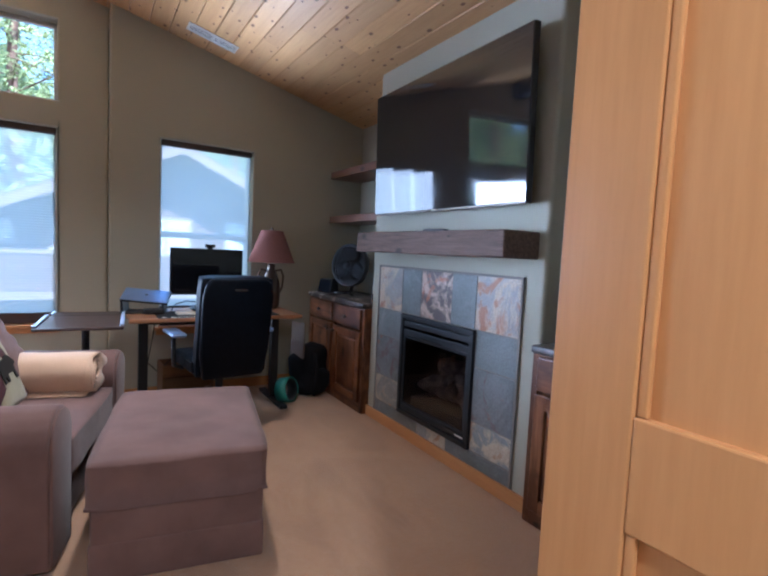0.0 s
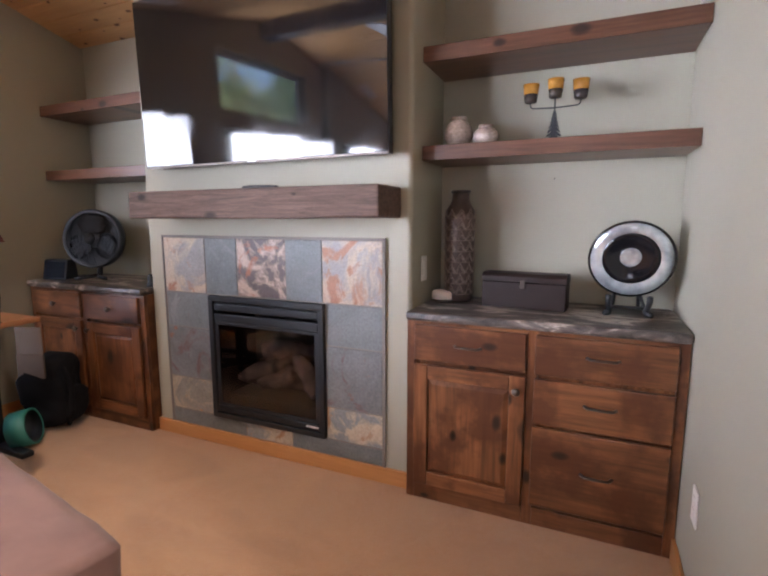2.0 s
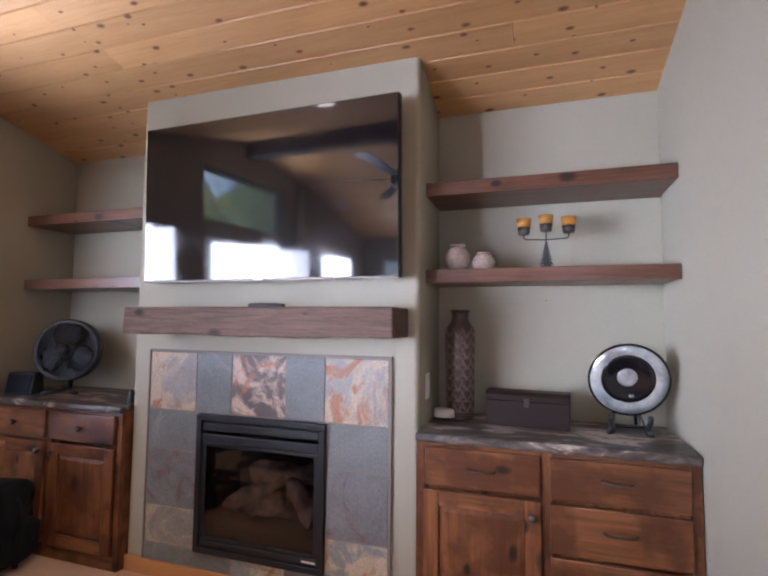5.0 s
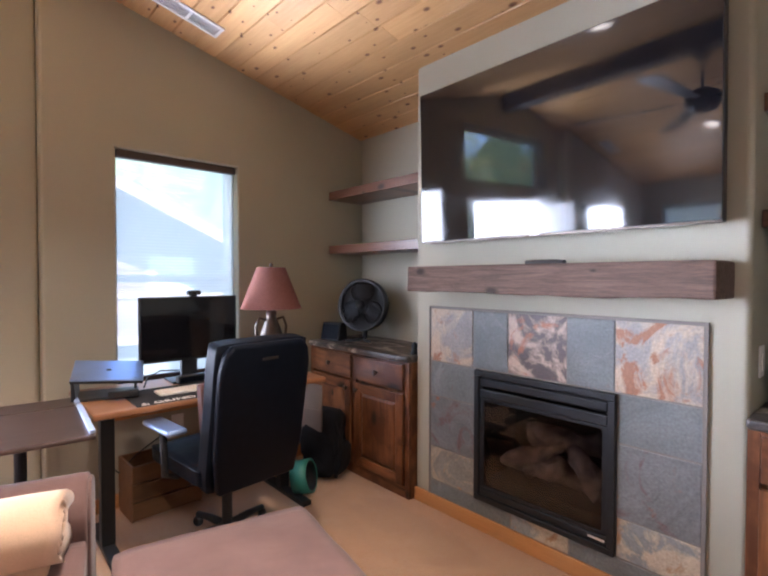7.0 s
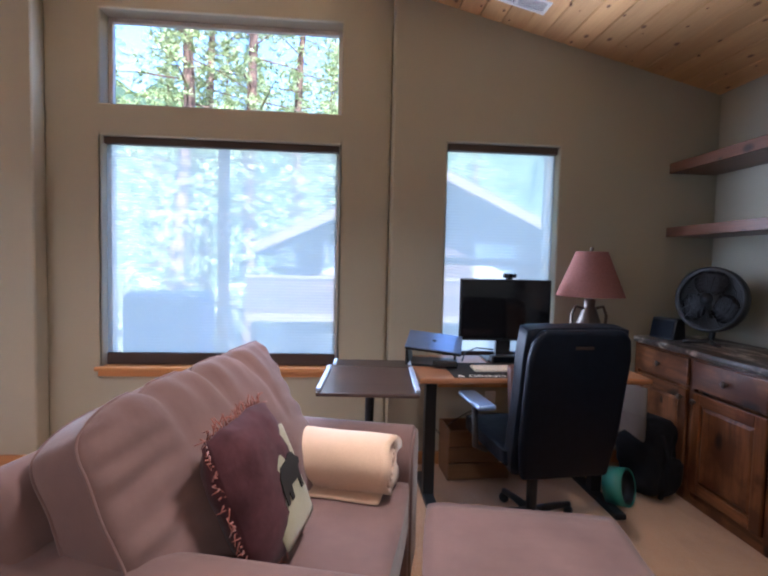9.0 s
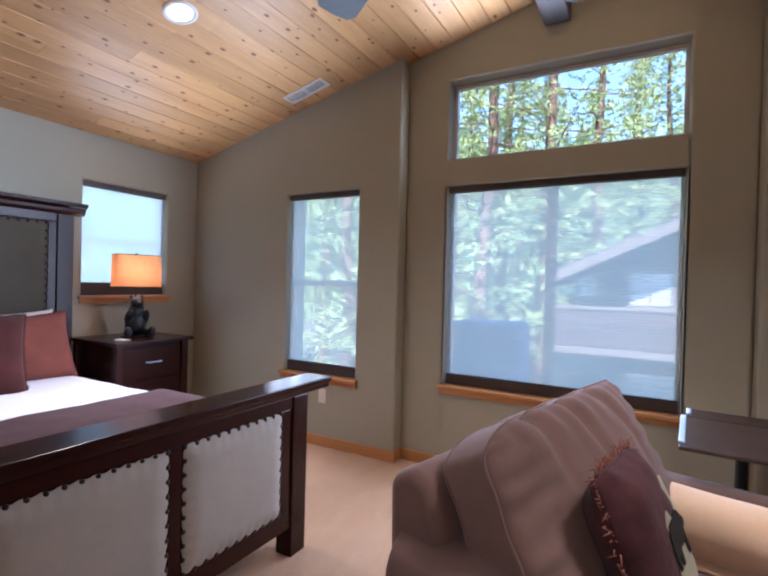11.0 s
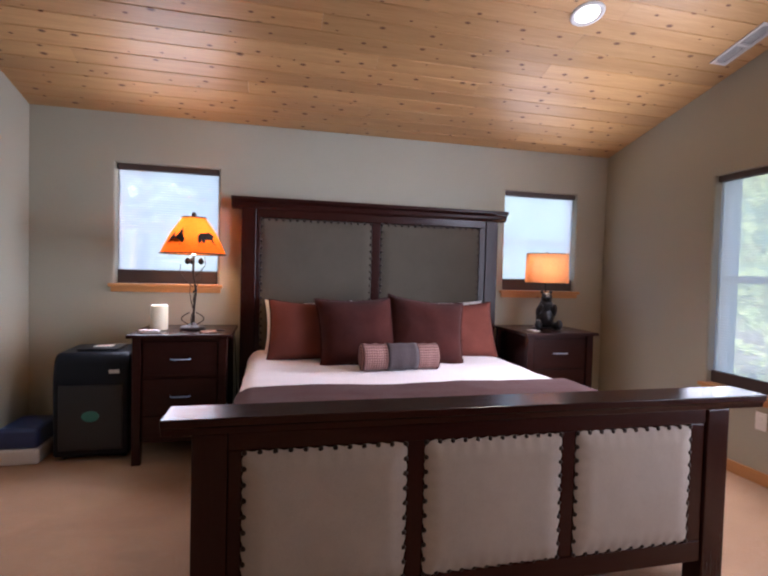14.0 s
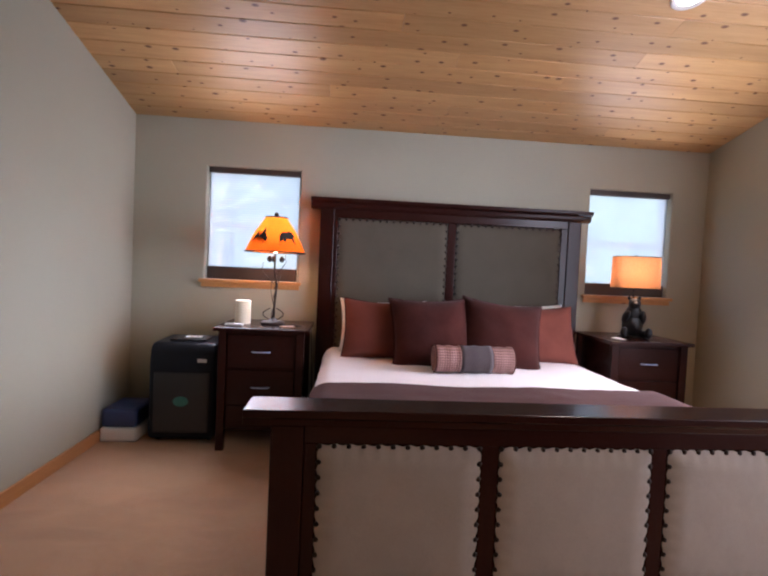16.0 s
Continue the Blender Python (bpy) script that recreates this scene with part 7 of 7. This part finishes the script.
# ---- outdoors: ground, deck, neighbour's house, pines ----
GROUND = -2.6
gm = Nodes("forest_floor", 1.0)
_g = gm.co()
gm.base(gm.mix(gm.ramp(gm.noise(_g, 0.35, 6.0), [(0.4, 0.0), (0.6, 1.0)]), (0.05, 0.04, 0.025), (0.1, 0.09, 0.06)))
gm.bump(gm.noise(_g, 8.0, 5.0), 0.8, 0.05)
b = bmesh.new()
bmesh.ops.create_circle(b, cap_ends=True, segments=64, radius=1500)
bmesh.ops.translate(b, verts=b.verts, vec=(0, 0, GROUND))
structure("ground", b, gm.mat, "dry needle-covered forest ground", "ground")

bd = Nodes("far_forest", 1.0)
_c = bd.co((1, 1, 0.45))
bd.base(bd.mix(bd.ramp(bd.noise(_c, 0.5, 8.0, 0.7), [(0.4, 0.0), (0.62, 1.0)]), (0.025, 0.05, 0.03), (0.09, 0.13, 0.07)))
b = bmesh.new()
rng = random.Random(77)
n = 160
low = [b.verts.new((70 * math.cos(2 * math.pi * i / n), 70 * math.sin(2 * math.pi * i / n), GROUND - 0.5)) for i in range(n)]
top = [b.verts.new((70 * math.cos(2 * math.pi * i / n), 70 * math.sin(2 * math.pi * i / n), 15 + rng.uniform(0, 9))) for i in range(n)]
for i in range(n):
    b.faces.new((low[i], low[(i + 1) % n], top[(i + 1) % n], top[i]))
structure("backdrop", b, bd.mat, "distant line of forest", "forest")

dkm = wood("grey_decking", (0.16, 0.13, 0.11), (0.3, 0.26, 0.22), 0.8, axis=0, plane="xy")
deck = structure("deck", box(-4.0, 2.2, N_OUT + 0.11, 7.4, -0.22, -0.1), dkm, "weathered wooden deck outside the windows", "deck")
for i in range(14):
    y = N_OUT + 0.14 + i * 0.142
    part("deck_board", box(-4.0, 2.2, y, y + 0.136, -0.099, -0.07, 0.003, 1), dkm, deck)
for x in (-3.9, -0.9, 2.0):
    part("deck_post", box(x - 0.07, x + 0.07, 7.2, 7.34, GROUND, -0.221), dkm, deck)
cv = thing("grill_cover", pose(-1.56, 6.25, -0.07), "blue-grey fabric cover over a grill on the deck", "grill cover")
COVER = fabric("blue_canvas", (0.02, 0.045, 0.16), vary=0.15)
part("cover", box(-0.3, 0.3, -0.25, 0.25, 0.0, 1.08, 0.05, 4), COVER, cv, "", True)
part("hem", box(-0.31, 0.31, -0.26, 0.26, 0.0, 0.05, 0.01), COVER, cv)

# the house stands in shade: that dimness is put into these darkened colours
SIDING = wood("shaded_brown_siding", (0.05, 0.026, 0.02), (0.09, 0.05, 0.038), 0.8, axis=0, grain=6.0, plane="xz")
ROOF = plain("shaded_brown_shingle", (0.07, 0.055, 0.05), 0.9, vary=0.3, scale=8.0)
TRIM_OUT = plain("shaded_pale_trim", (0.13, 0.09, 0.07), 0.7)
hs = thing("neighbour_house", pose(1.9, 14.0, GROUND), "brown timber house with a gable roof and a deck", "house")
slope, half, wall_h = 0.46, 3.5, 4.3
part("wall", prism([(-half, 0), (half, 0), (half, wall_h), (0, wall_h + slope * half), (-half, wall_h)], 0.0, 9.0), SIDING, hs)
for i in range(30):
    z = 0.1 + i * 0.2
    w = half if z < wall_h else half - (z - wall_h) / slope
    if w > 0.4:
        part("siding_board", box(-w, w, -0.03, -0.001, z, z + 0.185, 0.004, 1), SIDING, hs)
for s in (-1, 1):
    part("roof", prism([(0, wall_h + slope * half + 0.05), (s * (half + 0.7), wall_h - slope * 0.7 + 0.05), (s * (half + 0.7), wall_h - slope * 0.7 + 0.27), (0, wall_h + slope * half + 0.27)], -0.9, 9.2), ROOF, hs)
    part("bargeboard", prism([(0, wall_h + slope * half), (s * (half + 0.7), wall_h - slope * 0.7), (s * (half + 0.7), wall_h - slope * 0.7 + 0.22), (0, wall_h + slope * half + 0.22)], -0.96, -0.905), TRIM_OUT, hs)
PANE = plain("sky_lit_pane", (0.75, 0.78, 0.8), 0.05, 0.6)
for x0, x1, z0, z1 in ((-2.55, -1.8, 3.6, 4.3), (-3.6, -3.25, 3.75, 4.2), (-0.8, 0.3, 3.5, 4.4), (1.2, 2.2, 3.5, 4.4), (-2.6, -1.4, 0.9, 2.1), (0.2, 1.6, 0.9, 2.1)):
    wn = part("window", box(x0 - 0.08, x1 + 0.08, -0.06, -0.031, z0 - 0.08, z1 + 0.08, 0.004), TRIM_OUT, hs)
    part("pane", box(x0, (x0 + x1) / 2 - 0.02, -0.064, -0.0605, z0, z1), PANE, wn)
    part("pane", box((x0 + x1) / 2 + 0.02, x1, -0.064, -0.0605, z0, z1), PANE, wn)
part("balcony_floor", box(-4.1, 4.1, -1.5, -0.031, 2.6, 2.75), TRIM_OUT, hs)
for i in range(5):
    part("railing_board", box(-4.1, 4.1, -1.48, -1.44, 2.76 + i * 0.15, 2.895 + i * 0.15), SIDING, hs)
part("handrail", box(-4.1, 4.1, -1.5, -1.42, 3.5, 3.58, 0.01), TRIM_OUT, hs)

BARK = plain("pine_bark", (0.13, 0.075, 0.05), 0.95, vary=0.5, scale=5.0, bump=0.9, fine=30.0)
nd = Nodes("pine_needles", 0.7)
_r = nd.math("FRACT", nd.math("ADD", nd.add("ShaderNodeNewGeometry").outputs["Random Per Island"], nd.add("ShaderNodeObjectInfo").outputs["Random"]), 0.0)
nd.base(nd.ramp(_r, [(0.0, (0.15, 0.21, 0.075)), (0.5, (0.3, 0.36, 0.13)), (1.0, (0.5, 0.52, 0.24))]))
nd.put(nd.bsdf.inputs["Transmission Weight"], 0.0)


def pine(seed, height):
    """Trunk, limbs and a crown of needle tufts with gaps."""
    r = random.Random(seed)
    t = thing("pine_tree", pose(0, 0, 0), "tall pine tree with open sunlit crown", "tree", "pine trees")
    bend = r.uniform(-0.3, 0.3)
    axis = [Vector((bend * (i / 10) ** 2, 0.2 * math.sin(i), height * i / 10)) for i in range(11)]
    part("trunk", tube(axis, 0.24, 10, r1=0.03), BARK, t, "", True)
    verts, faces = [], []
    limbs = bmesh.new()
    count = 105
    for k in range(count):
        f = 0.12 + 0.87 * (k / count)
        base = axis[int(f * 10)].lerp(axis[min(int(f * 10) + 1, 10)], f * 10 % 1)
        a = k * 2.4 + r.uniform(-0.5, 0.5)
        ln = (1 - f) ** 0.7 * height * 0.19 * r.uniform(0.55, 1.15) + 0.25
        d = Vector((math.cos(a), math.sin(a), r.uniform(-0.15, 0.3)))
        tip = base + d * ln
        if k % 2 == 0:
            tube([base, base + d * ln * 0.5 + Vector((0, 0, 0.06)), tip], 0.035 * (1 - f) + 0.012, 4, limbs, 0.006)
        for q in range(12):
            c = base.lerp(tip, 0.25 + 0.8 * q / 12) + Vector((r.gauss(0, 0.16), r.gauss(0, 0.16), r.gauss(0, 0.12)))
            for _ in range(20):
                u = Vector((r.gauss(0, 1), r.gauss(0, 1), r.gauss(0.3, 0.7))).normalized()
                w = u.orthogonal().normalized()
                w = (Matrix.Rotation(r.uniform(0, 6.28), 3, u) @ w) * r.uniform(0.008, 0.015)
                ln2 = r.uniform(0.1, 0.19)
                i0 = len(verts)
                verts += [c - w, c + w, c + u * ln2 + w * 0.3, c + u * ln2 - w * 0.3]
                faces.append((i0, i0 + 1, i0 + 2, i0 + 3))
    part("limbs", limbs, BARK, t)
    me = bpy.data.meshes.new("crown")
    me.from_pydata(verts, [], faces)
    me.materials.append(nd.mat)
    cr = new("crown", me)
    cr.parent = t
    return t


makers = [pine(1, 15.0), pine(2, 18.0), pine(3, 13.0)]
spots = [(-3.9, 13.5), (-1.75, 19.5), (-6.8, 12.0), (-9.5, 15.0), (-4.9, 19.0), (-12.0, 11.0), (-0.9, 27.5), (3.2, 26.0), (-7.5, 22.0), (8.6, 17.0), (-14.5, 18.0), (-2.6, 25.0), (-11.0, 25.0), (6.5, 27.0), (11.5, 22.0), (-12.5, 6.5), (-15.0, 2.0), (-10.5, 3.4), (-17.0, 8.5), (-14.0, -2.0), (-10.8, -0.6), (-18.5, -4.0), (-19.0, 5.0), (-4.2, 24.0), (-6.2, 27.5), (-1.2, 31.0), (-8.4, 29.0), (0.4, 23.5), (-2.9, 16.2)]
rng = random.Random(12)
for i, (x, y) in enumerate(spots):
    m = pose(x, y, GROUND, 0, 0, rng.uniform(0, 360))
    if i < 3:
        makers[i].matrix_world = m
    else:
        copy_thing(makers[i % 3], m)
